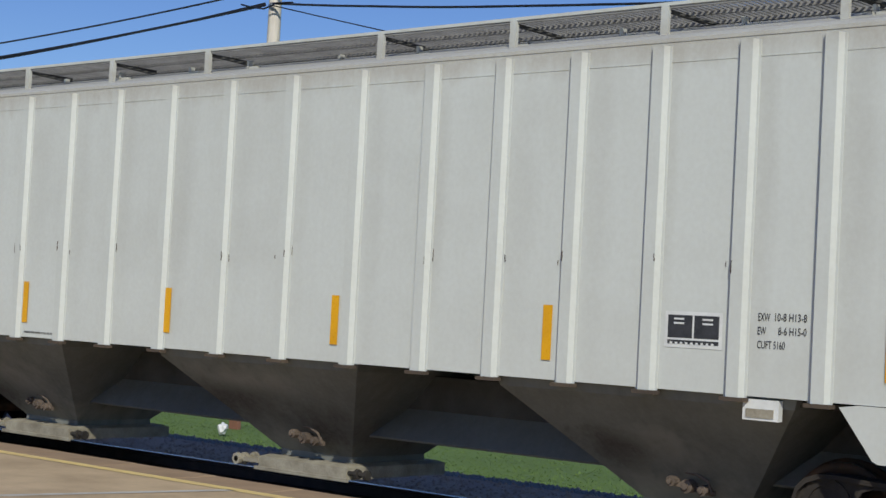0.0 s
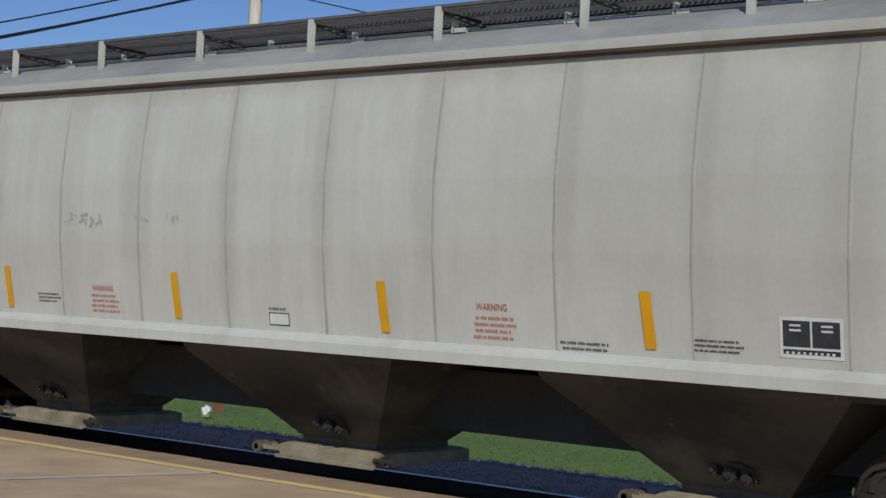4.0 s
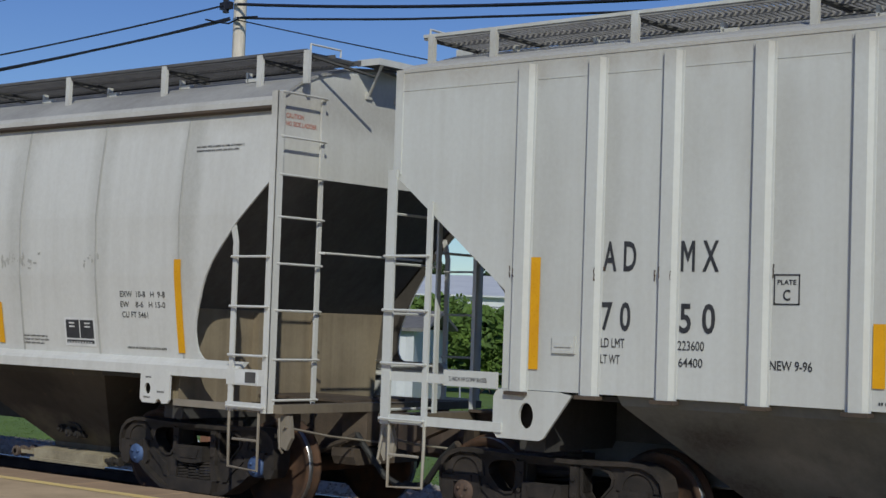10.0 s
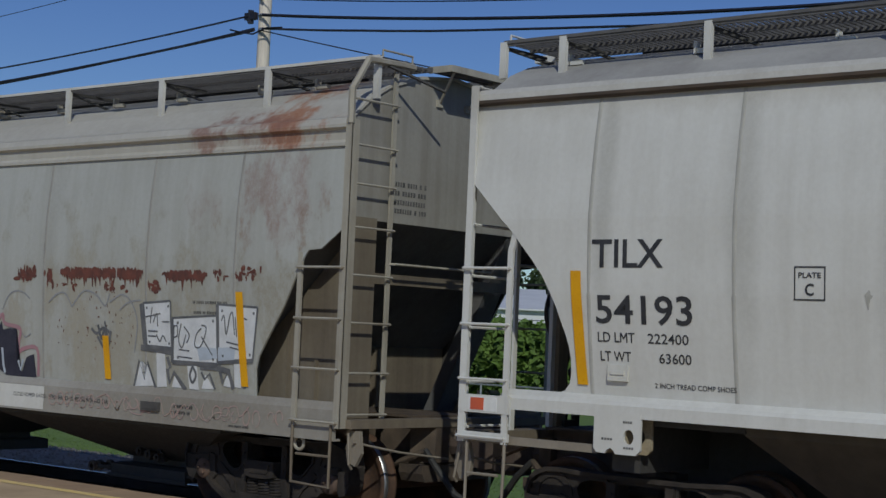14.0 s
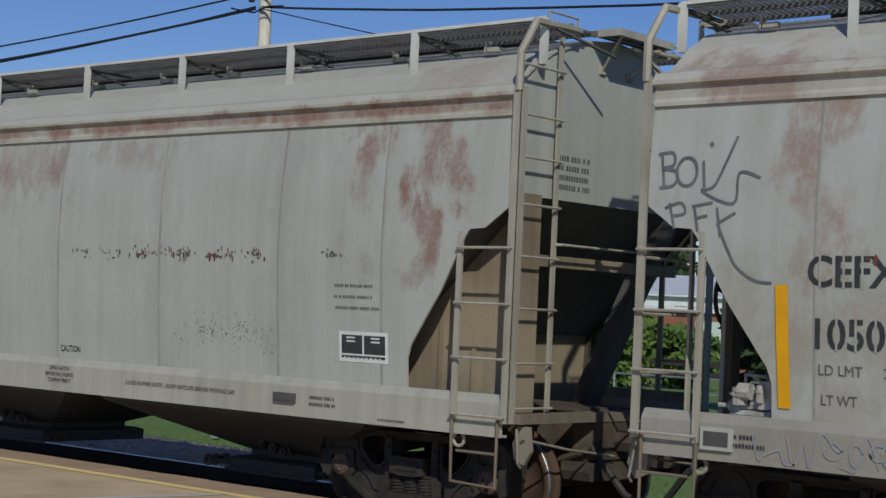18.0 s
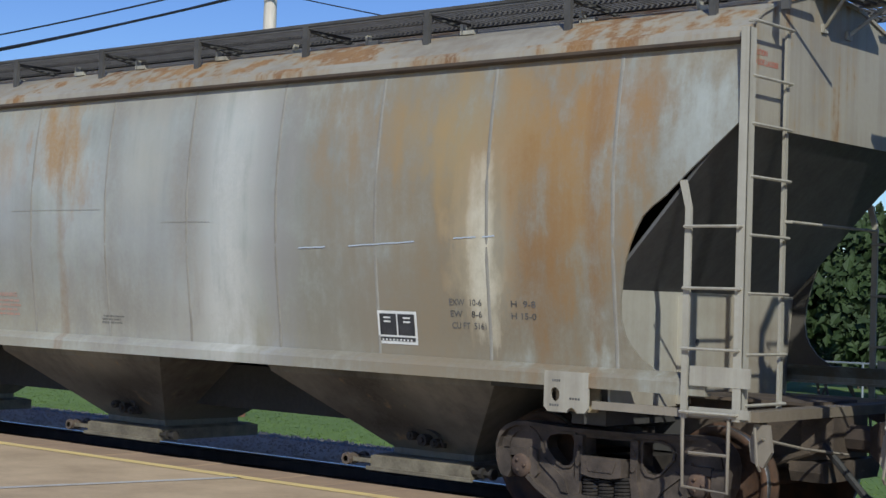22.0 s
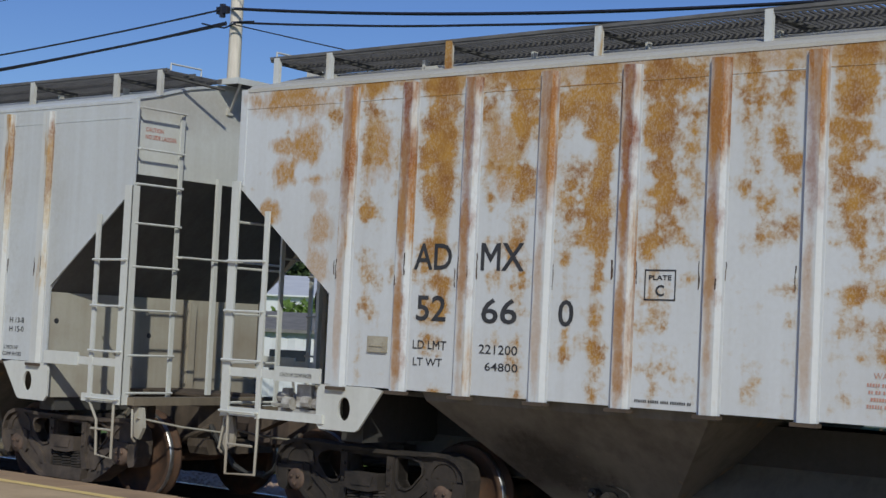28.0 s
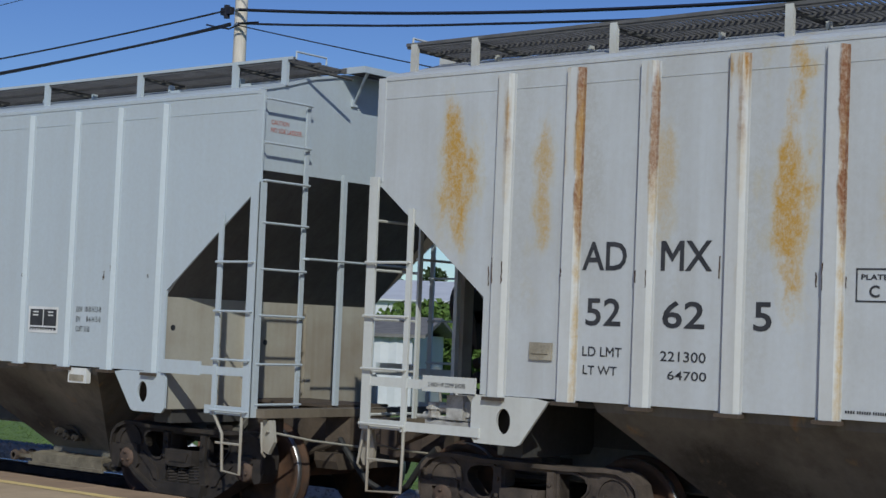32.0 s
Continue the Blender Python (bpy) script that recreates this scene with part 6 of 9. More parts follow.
def scrawl(bm, K, x0, x1, z0, z1, n, seed, width, proud=0.006):
    """Loose handwriting without letters."""
    rnd = random.Random(seed)
    step = (x1 - x0) / n
    k = 0
    while k < n:
        m = min(n - k, rnd.randint(3, 6))
        pts = [(x0 + (k + j + rnd.uniform(-0.9, 0.5)) * step, rnd.choice((z0, z1, (z0 + z1) / 2)) + rnd.uniform(-0.15, 0.15) * (z1 - z0)) for j in range(m + 1)]
        ribbon(bm, K, curl(pts), width * rnd.uniform(0.7, 1.1), proud + 0.0001 * (k % 5))
        k += m


def coil(bm, K, x0, x1, zc, r, n, seed, width):
    """A row of overlapping sprayed loops."""
    rnd = random.Random(seed)
    for k in range(n):
        x = x0 + (x1 - x0) * (k + rnd.uniform(0.2, 0.8)) / n
        a = rnd.uniform(0, 360)
        ribbon(bm, K, arc(x, zc + rnd.uniform(-0.02, 0.02), r * rnd.uniform(0.5, 1.0), r * rnd.uniform(0.7, 1.1), a, a + rnd.uniform(200, 400), 14), width * rnd.uniform(0.7, 1.2), 0.006 + 0.0002 * (k % 6))


def rib_details(car, K, mark, new_text, panel=True, light=True, scuffs=12, seed=1, style="narrow", bars_on=True):
    """Lettering, reflectors, data panel and marks of a ribbed car."""
    left, right, num, num2, extra, wt1, wt2 = mark
    if style == "narrow":
        rows = [(left, -5.96, -5.65, 2.36, 2.595), (right, -5.25, -4.92, 2.36, 2.595), (num, -5.96, -5.69, 1.89, 2.12), (num2, -5.25, -5.25 + 0.155 * len(num2), 1.89, 2.12)]
        small = [("LD LMT", -5.96, -5.74, 1.762, 1.834), (wt1, -5.26, -5.03, 1.762, 1.834), ("LT WT", -5.96, -5.78, 1.635, 1.705), (wt2, -5.25, -5.04, 1.635, 1.705)]
        pc = (-4.46, -4.25, 2.12, 2.345)
    else:
        rows = [(left, -5.94, -5.52, 2.43, 2.655), (right, -5.21, -4.76, 2.43, 2.66), (num, -5.89, -5.56, 1.99, 2.21), (num2, -5.18, -4.81, 1.99, 2.20)]
        if extra:
            rows.append((extra, -4.40, -4.25, 1.99, 2.205))
        small = [("LD LMT", -5.91, -5.54, 1.75, 1.825), (wt1, -5.19, -4.79, 1.738, 1.815), ("LT WT", -5.90, -5.58, 1.606, 1.675), (wt2, -5.12, -4.78, 1.60, 1.668)]
        pc = (-3.60, -3.32, 2.22, 2.458)
    if left:
        for w, a, b, c, d in rows:
            writing(car, K, w, a, b, c, d, "black", 0.02 if style == "narrow" else 0.013, name="reporting_mark", track=0.35 if style == "narrow" else 0.0)
        for w, a, b, c, d in small:
            writing(car, K, w, a, b, c, d, "black", 0.005, name="weight_lettering")
        plate_c(car, K, *pc)
        if new_text:
            writing(car, K, new_text, -4.48, -4.14, 1.643, 1.715, "black", 0.01, name="date_lettering")
        bars(car, K, 1, -3.67, -3.10, 1.425, 1.47, "black", seed)
    if bars_on:
        for x, a, b in ((-6.61, 1.56, 2.47), (-3.63, 1.55, 2.0), (-1.2, 1.55, 2.0), (1.16, 1.55, 2.0), (3.59, 1.55, 2.0), (6.60, 1.56, 2.47)):
            yellow_bar(car, K, x, a, b)
    routing_board(car, K, -6.42, -6.20, 1.70, 1.84, M["cream"] if not bars_on else [m for m in car.children if m.name.startswith("side_sheet")][0].data.materials[0])
    data_panel(car, K, *((4.72, 5.23, 1.718, 1.996) if style == "narrow" else (4.81, 5.19, 1.62, 1.93)), seed)
    if style == "narrow":
        for w, a, b, z in (("EXW", 5.53, 5.63, 1.952), ("10-8 H13-8", 5.67, 5.93, 1.955), ("EW", 5.53, 5.60, 1.850), ("8-6 H15-0", 5.70, 5.93, 1.853), ("CUFT 5160", 5.53, 5.76, 1.748)):
            writing(car, K, w, a, b, z, z + 0.058, "black", 0.004, name="clearance_lettering")
    else:
        for w, a, b, z in (("EX H 15-6", 5.54, 5.96, 1.90), ("EX W 10-8", 5.54, 5.96, 1.80), ("EW     8-6", 5.54, 5.96, 1.70), ("CU FT 5160", 5.54, 5.96, 1.60), ("H 13-8", 6.27, 6.52, 1.79), ("H 15-0", 6.27, 6.52, 1.695)):
            writing(car, K, w, a, b, z, z + 0.058, "black", 0.006, name="clearance_lettering")
    if style == "wide":
        writing(car, K, "2 INCH HP", 6.19, 6.44, 1.505, 1.545, "black", 0.006)
        writing(car, K, "COMP SHOES", 6.17, 6.50, 1.435, 1.475, "black", 0.006)
        writing(car, K, "WARNING", -1.70, -1.40, 1.715, 1.76, "red_faint", 0.006, label="faded red lettering", name="warning_lettering")
        bars(car, K, 4, -1.75, -1.35, 1.50, 1.70, "red_faint", seed + 5, label="faded red warning print")
        bars(car, K, 3, 0.60, 0.95, 1.50, 1.62, "black_worn", seed + 6)
    bm = bmesh.new()
    x0 = 5.42
    box(bm, x0, x0 + 0.30, -1.54, -1.48, 1.215, 1.37)
    box(bm, x0 + 0.03, x0 + 0.26, -1.548, -1.541, 1.235, 1.30, 1)
    part("placard_box", bm, [M["white"], M["cream"]], car, "white placard box under the side")
    rnd = random.Random(seed)
    bm = bmesh.new()
    tall = (0.07, 0.22) if style == "wide" else (0.03, 0.11)
    for sx in (-1, 1):
        for x in RIBS:
            for side, y in ((-0.128, -1.5605), (-0.060, -1.6048), (0.040, -1.6048), (0.104, -1.5605)):
                if rnd.random() < (0.55 if style == "wide" else 0.35):
                    z, h, w = rnd.uniform(2.28, 2.38), rnd.uniform(*tall), rnd.uniform(0.008, 0.020)
                    n = 7
                    xs = [sx * x + side + rnd.uniform(-0.003, 0.003) for _ in range(n)]
                    ws = [w * rnd.uniform(0.35, 1.0) for _ in range(n)]
                    v = [[bm.verts.new((a + q, y, z + h * k / (n - 1))) for q in (0.0, b)] for k, (a, b) in enumerate(zip(xs, ws))]
                    for a, b in zip(v, v[1:]):
                        bm.faces.new((a[0], a[1], b[1], b[0]))
    tagged(part("scuff_mark", bm, M["scuff"], car, "dark scuffs beside the ribs"), kind="stuff")
    for x in (-7.45,):
        writing(car, K, "2 INCH HP COMP SHOES", x, x + 0.40, 1.43, 1.465, "black", 0.006, proud=0.052)


def end_warning(car, K, rows, y0, z0, step, high=0.045, sx=1):
    """Faded red lettering on the upright end sheet."""
    e = K["out"][-1][1]
    bm = bmesh.new()
    for k, (w, width) in enumerate(rows):
        pts, faces = letters(w, high, width, 0.012)
        v = [bm.verts.new((sx * (e - 0.096), y0 + x, z0 - step * k + y)) for x, y in pts]
        for f in faces:
            bm.faces.new([v[i] for i in f])
    tagged(part("warning_lettering", bm, M["red"], car, "faded red lettering on the end sheet"), kind="stuff")


BESIDE = ((("CAUTION", 0.19), ("NO SIDE", 0.19), ("LADDER", 0.18)), -0.80, 3.84, 0.105, 0.040)
BETWEEN = ((("CAUTION", 0.24), ("NO SIDE LADDER", 0.42)), -1.36, 3.82, 0.075)


def round_details(car, K, mark, num, wt1, wt2, seed, bars_on=True, worn=False, x_off=0.0):
    ink = "black"
    if num != "5940":
        writing(car, K, mark, -7.12, -6.45, 2.493, 2.715, ink, 0.012, name="reporting_mark")
        writing(car, K, num, -7.08, -6.19, 2.048, 2.277, ink, 0.014, name="reporting_mark")
        for w, a, b, z in (("LD LMT", -7.07, -6.72, 1.905), (wt1, -6.60, -6.23, 1.905), ("LT WT", -7.05, -6.76, 1.755), (wt2, -6.50, -6.21, 1.755)):
            writing(car, K, w, a, b, z, z + 0.078, ink, 0.006, name="weight_lettering")
        plate_c(car, K, -5.33, -5.08, 2.263, 2.511)
        writing(car, K, "2 INCH TREAD COMP SHOES", -6.55, -5.83, 1.562, 1.602, ink, 0.006)
        lift = 0.07 if num == "54048" else 0.0
        bars(car, K, 3, -3.64 - 0.7 * lift, -3.21 - 0.7 * lift, 1.545 + lift, 1.661 + lift, ink, seed + 1)
        writing(car, K, "WARNING", -2.72, -2.38, 1.77, 1.83, "red", 0.01, label="red stencilled lettering", name="warning_lettering")
        bars(car, K, 4, -2.76, -2.22, 1.54, 1.75, "red", seed + 2, label="red warning print")
        bars(car, K, 1, -0.07, 0.18, 1.67, 1.715, ink, seed + 3)
        bm = bmesh.new()
        patch(bm, K, -0.07, 0.20, 1.535, 1.655, 0.005)
        nb = part("notice_box", bm, M["black"], car, "small boxed notice")
        bm = bmesh.new()
        patch(bm, K, -0.06, 0.19, 1.545, 1.645, 0.007)
        part("notice_field", bm, M["white"], nb)
        bars(car, K, 4, 2.41, 2.91, 1.53, 1.745, "red", seed + 5, label="red warning print")
        bars(car, K, 2, 3.31, 3.83, 1.49, 1.58, ink, seed + 9)
        writing(car, K, "WARNING", 2.45, 2.78, 1.78, 1.84, "red", 0.01, label="red stencilled lettering", name="warning_lettering")
        bars(car, K, 3, 4.57, 5.02, 1.545, 1.66, ink, seed + 6)
        for w, a, b, z in (("EXW  10-8   H  9-8", 6.24, 6.93, 2.075), ("EW    8-6   H 15-0", 6.24, 6.93, 1.972), ("CU FT 5461", 6.26, 6.66, 1.868)):
            writing(car, K, w, a, b, z, z + 0.06, ink, 0.004, name="clearance_lettering")
        bars(car, K, 1, 6.29, 7.0, 1.545, 1.59, ink, seed + 7)
        bars(car, K, 2, 7.3, 8.05, 3.50, 3.58, ink, seed + 8)
        data_panel(car, K, 5.30, 5.81, 1.553, 1.853, seed)
        routing_board(car, K, -6.98, -6.79, 1.60, 1.73, M["pB"])
    else:
        writing(car, K, mark, -6.63, -5.83, 2.323, 2.551, ink, 0.022, name="reporting_mark")
        writing(car, K, "59 40", -6.54, -5.78, 1.885, 2.114, ink, 0.018, name="reporting_mark")
        for w, a, b, z in (("LD LMT", -6.50, -6.15, 1.68), (wt1, -5.88, -5.49, 1.68), ("LT WT", -6.47, -6.16, 1.535), (wt2, -5.80, -5.46, 1.535)):
            writing(car, K, w, a, b, z, z + 0.075, "black_worn", 0.008, name="weight_lettering")
        plate_c(car, K, -4.0, -3.76, 2.155, 2.405)
        data_panel(car, K, 4.56, 5.03, 1.45, 1.745, seed)
        for w, a, b, z in (("EXW  10-6", 5.42, 5.78, 1.815), ("H  9-8", 6.10, 6.36, 1.815), ("EW    8-6", 5.43, 5.78, 1.715), ("H 15-0", 6.10, 6.36, 1.715), ("CU FT  5161", 5.44, 5.82, 1.615)):
            writing(car, K, w, a, b, z, z + 0.055, "black_worn", 0.006, name="clearance_lettering")
        for x0, x1, z0, z1 in ((3.6, 3.95, 2.30, 2.31), (4.25, 5.05, 2.32, 2.36), (5.5, 5.75, 2.39, 2.40), (5.82, 5.95, 2.40, 2.41), (-2.36, -2.25, 2.43, 2.45)):
            bm = bmesh.new()
            ribbon(bm, K, [(x0 + (x1 - x0) * k / 8, z0 + (z1 - z0) * k / 8 + 0.002 * math.sin(k * 2.1 + x0)) for k in range(9)], 0.012)
            tagged(part("scratch", bm, M["graf_pale"], car, "pale scrape along the side"), kind="stuff")
        for x0, x1, z in ((-5.9, -4.6, 2.27), (-1.0, 0.6, 2.69), (1.6, 2.35, 2.55)):
            bm = bmesh.new()
            ribbon(bm, K, [(x0, z), ((x0 + x1) / 2, z + 0.004), (x1, z)], 0.004)
            tagged(part("scratch", bm, M["seam_brown"], car, "thin dark scratch along the side"), kind="stuff")
        writing(car, K, "WARNING", -1.32, -0.95, 1.735, 1.785, "red_faint", 0.01, label="faded red lettering", name="warning_lettering")
        bars(car, K, 4, -1.35, -0.90, 1.52, 1.72, "red_faint", seed + 2, label="faded red warning print")
        bars(car, K, 3, 0.55, 0.95, 1.49, 1.59, "black_worn", seed + 6)
        routing_board(car, K, -6.98, -6.79, 1.50, 1.62, M["pG"])
    if bars_on:
        for x, a, b in ((-7.23, 1.555, 2.465), (-4.20, 1.548, 1.99), (-1.40, 1.54, 1.99), (1.42, 1.54, 1.99), (4.19, 1.548, 1.99), (7.14, 1.535, 2.455)):
            yellow_bar(car, K, x + (0.04 if num == "54048" and -7 < x < 0 else 0.0), a, b, 0.10, 0.0 if x > 7 else -0.045 if x < -7 else -0.10 if num == "54048" else -0.03)
        for sx in (-1, 1):
            bm = bmesh.new()
            box(bm, *sorted((sx * 8.02, sx * 8.33)), -1.611, -1.6075, 1.285, 1.405)
            part("label_plate", bm, M["white"], car, "white label on the corner")
            bm = bmesh.new()
            box(bm, *sorted((sx * 8.16, sx * 8.30)), -1.615, -1.6115, 1.295, 1.395)
            red = sx < 0 or num != "54193"
            part("red_label" if red else "grey_label", bm, M["orange" if red else "underframe"], car, "small red label on the corner" if red else "small grey label on the corner")
    end_warning(car, K, *BETWEEN)


def end_print(car, K):
    """Lines of small print on the end sheet."""
    rnd = random.Random(4)
    e = K["out"][-1][1]
    bm = bmesh.new()
    for r in range(4):
        y, z = -0.80, 3.30 - 0.085 * r
        while y < -0.36:
            w = rnd.uniform(0.02, 0.032)
            q = [(e - 0.0965, y, z), (e - 0.0965, y + w, z), (e - 0.0965, y + w, z + 0.045), (e - 0.0965, y, z + 0.045)]
            bm.faces.new([bm.verts.new(p) for p in q])
            y += w + (0.012 if rnd.random() < 0.8 else 0.04)
    tagged(part("small_print", bm, M["black_worn"], car, "lines of small print on the end sheet"), kind="stuff")


def deep_details(car, K, num, wt1, wt2, seed, bars_on):
    end_print(car, K)
    writing(car, K, "CEFX", -6.61, -5.90, 2.22, 2.45, "black", 0.02, name="reporting_mark")
    writing(car, K, num, -6.55, -5.86, 1.77, 2.0, "black", 0.018, name="reporting_mark")
    paint = "pE" if bars_on else "pF"
    stencil_breaks(car, K, "CEFX", -6.61, -5.90, 2.22, 2.45, paint)
    stencil_breaks(car, K, num, -6.55, -5.86, 1.77, 2.0, paint)
    for w, a, b, z in (("LD LMT", -6.52, -6.18, 1.59), (wt1, -6.02, -5.66, 1.59), ("LT WT", -6.50, -6.22, 1.375), (wt2, -5.95, -5.63, 1.375)):
        writing(car, K, w, a, b, z, z + 0.075, "black_worn", 0.006, name="weight_lettering")
    plate_c(car, K, -4.24, -3.98, 1.965, 2.215)
    if not bars_on:
        data_panel(car, K, 6.08, 6.68, 1.44, 1.715, seed)
    for r in range(3):
        bars(car, K, 1, 6.0, 6.58, 2.10 - 0.1 * r, 2.155 - 0.1 * r, "black_worn", seed + r)
    writing(car, K, "CAUTION", 1.92, 2.26, 1.325, 1.395, "black", 0.012, name="warning_lettering")
    sill = dict(prof=[(0.8, 1.572), (1.3, 1.572)])
    for x0, x1, rows, z0, z1 in ((-7.4, -6.9, 2, 1.0, 1.13), (5.75, 6.1, 2, 1.0, 1.12), (6.6, 6.95, 1, 0.93, 0.97)):
        bars(car, sill, rows, x0, x1, z0, z1, "black", seed + int(x0 * 3), label="lines of small print on the side sill")
    for w, x0, x1, z in (("CLOSE HOPPER GATES - ROOF HATCHES BEFORE MOVING CAR", -4.9, -3.4, 1.045), ("CLOSE HOPPER GATES - ROOF HATCHES BEFORE MOVING CAR", 3.1, 4.75, 1.045), ("2 INCH HP", -5.6, -5.3, 1.095), ("COMP SHOES", -5.62, -5.28, 1.035), ("OPEN HATCH", 1.8, 2.15, 1.125), ("BEFORE UNLOADING", 1.74, 2.22, 1.06), ("COMPARTMENT", 1.78, 2.18, 0.995)):
        writing(car, sill, w, x0, x1, z, z + 0.042, "black", 0.006)
    bm = bmesh.new()
    box(bm, 5.30, 5.58, -1.60, -1.57, 1.02, 1.11)
    box(bm, 5.33, 5.55, -1.606, -1.601, 1.04, 1.09)
    part("placard_holder", bm, M["underframe"], car)
    bm = bmesh.new()
    box(bm, -7.45, -7.18, -1.60, -1.572, 0.98, 1.15)
    box(bm, -7.42, -7.21, -1.604, -1.601, 1.01, 1.12, 1)
    part("placard_holder", bm, [M["pF"], M["underframe"]], car)
    if bars_on:
        for x, a, b in ((-6.79, 1.33, 2.23), (-4.42, 1.36, 1.81), (-2.0, 1.3, 1.75), (0.31, 1.3, 1.75), (2.47, 1.3, 1.75), (4.68, 1.3, 1.75), (6.76, 1.33, 2.235)):
            yellow_bar(car, K, x, a, b, 0.10, -0.09 if x > -6 else -0.03)


def graffiti(car, K):
    """Sprayed lettering that cannot be read: strokes, outlines, placards and loops."""
    def strokes(name, mat, label, lines, proud=0.006, where=None):
        bm = bmesh.new()
        for k, (width, soft, pts) in enumerate(lines):
            ribbon(bm, where or K, curl(pts) if soft else pts, width, proud + 0.00012 * (k % 8))
        tagged(part(name, bm, M[mat], car, label), kind="stuff")

    def shape(name, mat, label, pts, proud):
        bm = bmesh.new()
        on_side(bm, K, [(x - pts[0][0], z - pts[0][1]) for x, z in pts], [tuple(range(len(pts)))], *pts[0], proud)
        bmesh.ops.triangulate(bm, faces=bm.faces)
        part(name, bm, M[mat], car, label)
    # navy piece: fat letter forms with pale lines inside and a pink edge
    shape("navy_lettering", "graf_navy", "navy block spray lettering", [(0.86, 1.89), (1.25, 1.97), (1.39, 1.9), (1.44, 1.98), (1.64, 1.97), (1.89, 1.92), (2.0, 1.83), (2.03, 1.88), (2.17, 1.87), (2.48, 1.9), (2.54, 1.75), (2.6, 1.52), (2.65, 1.36), (2.66, 1.25), (2.44, 1.27), (2.1, 1.27), (1.53, 1.27), (1.09, 1.25), (0.78, 1.25), (0.64, 1.31), (0.61, 1.39), (0.7, 1.33), (0.85, 1.3), (0.99, 1.33), (1.05, 1.42), (1.03, 1.58), (0.98, 1.74)], 0.009)
    shape("navy_lettering", "graf_navy", "navy block spray lettering", [(2.61, 1.51), (2.65, 1.65), (2.79, 1.86), (2.82, 1.76), (2.94, 1.78), (3.08, 1.77), (3.06, 1.62), (3.07, 1.43), (3.12, 1.31), (3.16, 1.3), (3.23, 1.37), (3.25, 1.47), (3.39, 1.51), (3.43, 1.26), (3.15, 1.25), (2.87, 1.26), (2.75, 1.31), (2.77, 1.42), (2.79, 1.6), (2.69, 1.55)], 0.009)
    strokes("pale_line", "graf_pale", "pale blue lines in spray lettering", [
        (0.02, False, [(1.11, 1.85), (1.31, 1.92), (1.34, 1.88), (1.1, 1.78), (1.18, 1.64), (1.35, 1.73), (1.44, 1.5), (1.38, 1.45), (1.33, 1.48), (1.29, 1.25)]),
        (0.016, False, [(1.2, 1.35), (1.29, 1.25)]),
        (0.022, True, [(1.42, 1.91), (1.53, 1.81), (1.62, 1.61), (1.64, 1.4), (1.62, 1.27)]),
        (0.018, False, [(1.7, 1.82), (1.69, 1.69), (1.66, 1.51), (1.65, 1.4), (1.82, 1.45), (1.85, 1.39)]),
        (0.03, False, [(1.72, 1.86), (1.77, 1.82), (1.79, 1.86)]),
        (0.018, True, [(2.02, 1.83), (2.02, 1.75), (2.1, 1.66), (2.13, 1.51), (2.13, 1.38), (2.06, 1.26)]),
        (0.016, False, [(2.27, 1.87), (2.27, 1.73)]),
        (0.016, False, [(2.38, 1.88), (2.41, 1.74), (2.43, 1.52)])], 0.0105)
    strokes("pale_line", "graf_pale", "pale blue lines in spray lettering", [
        (0.05, True, [(0.92, 1.89), (0.98, 1.69), (1.01, 1.48), (0.96, 1.35)]),
        (0.03, False, [(1.36, 1.94), (1.4, 1.86)]),
        (0.035, False, [(2.7, 1.73), (2.74, 1.83)]),
        (0.04, False, [(2.8, 1.56), (2.82, 1.37), (2.85, 1.28)]),
        (0.04, False, [(3.1, 1.43), (3.14, 1.33), (3.19, 1.44)])], 0.0105)
    strokes("pink_outline", "graf_pink", "pink spray outline", [
        (0.045, True, [(0.46, 1.38), (0.61, 1.43), (0.63, 1.46)]),
        (0.045, True, [(0.87, 1.31), (0.93, 1.47), (0.86, 1.71), (0.7, 1.92), (1.01, 1.98), (1.24, 2.03), (1.53, 2.05), (1.82, 2.01), (2.0, 1.95), (2.24, 1.94), (2.44, 1.92), (2.58, 1.84), (2.69, 1.84), (2.81, 1.93), (2.85, 1.83), (3.13, 1.78), (3.11, 1.63), (3.09, 1.48), (3.16, 1.55), (3.44, 1.57), (3.46, 1.27)])], 0.0072)
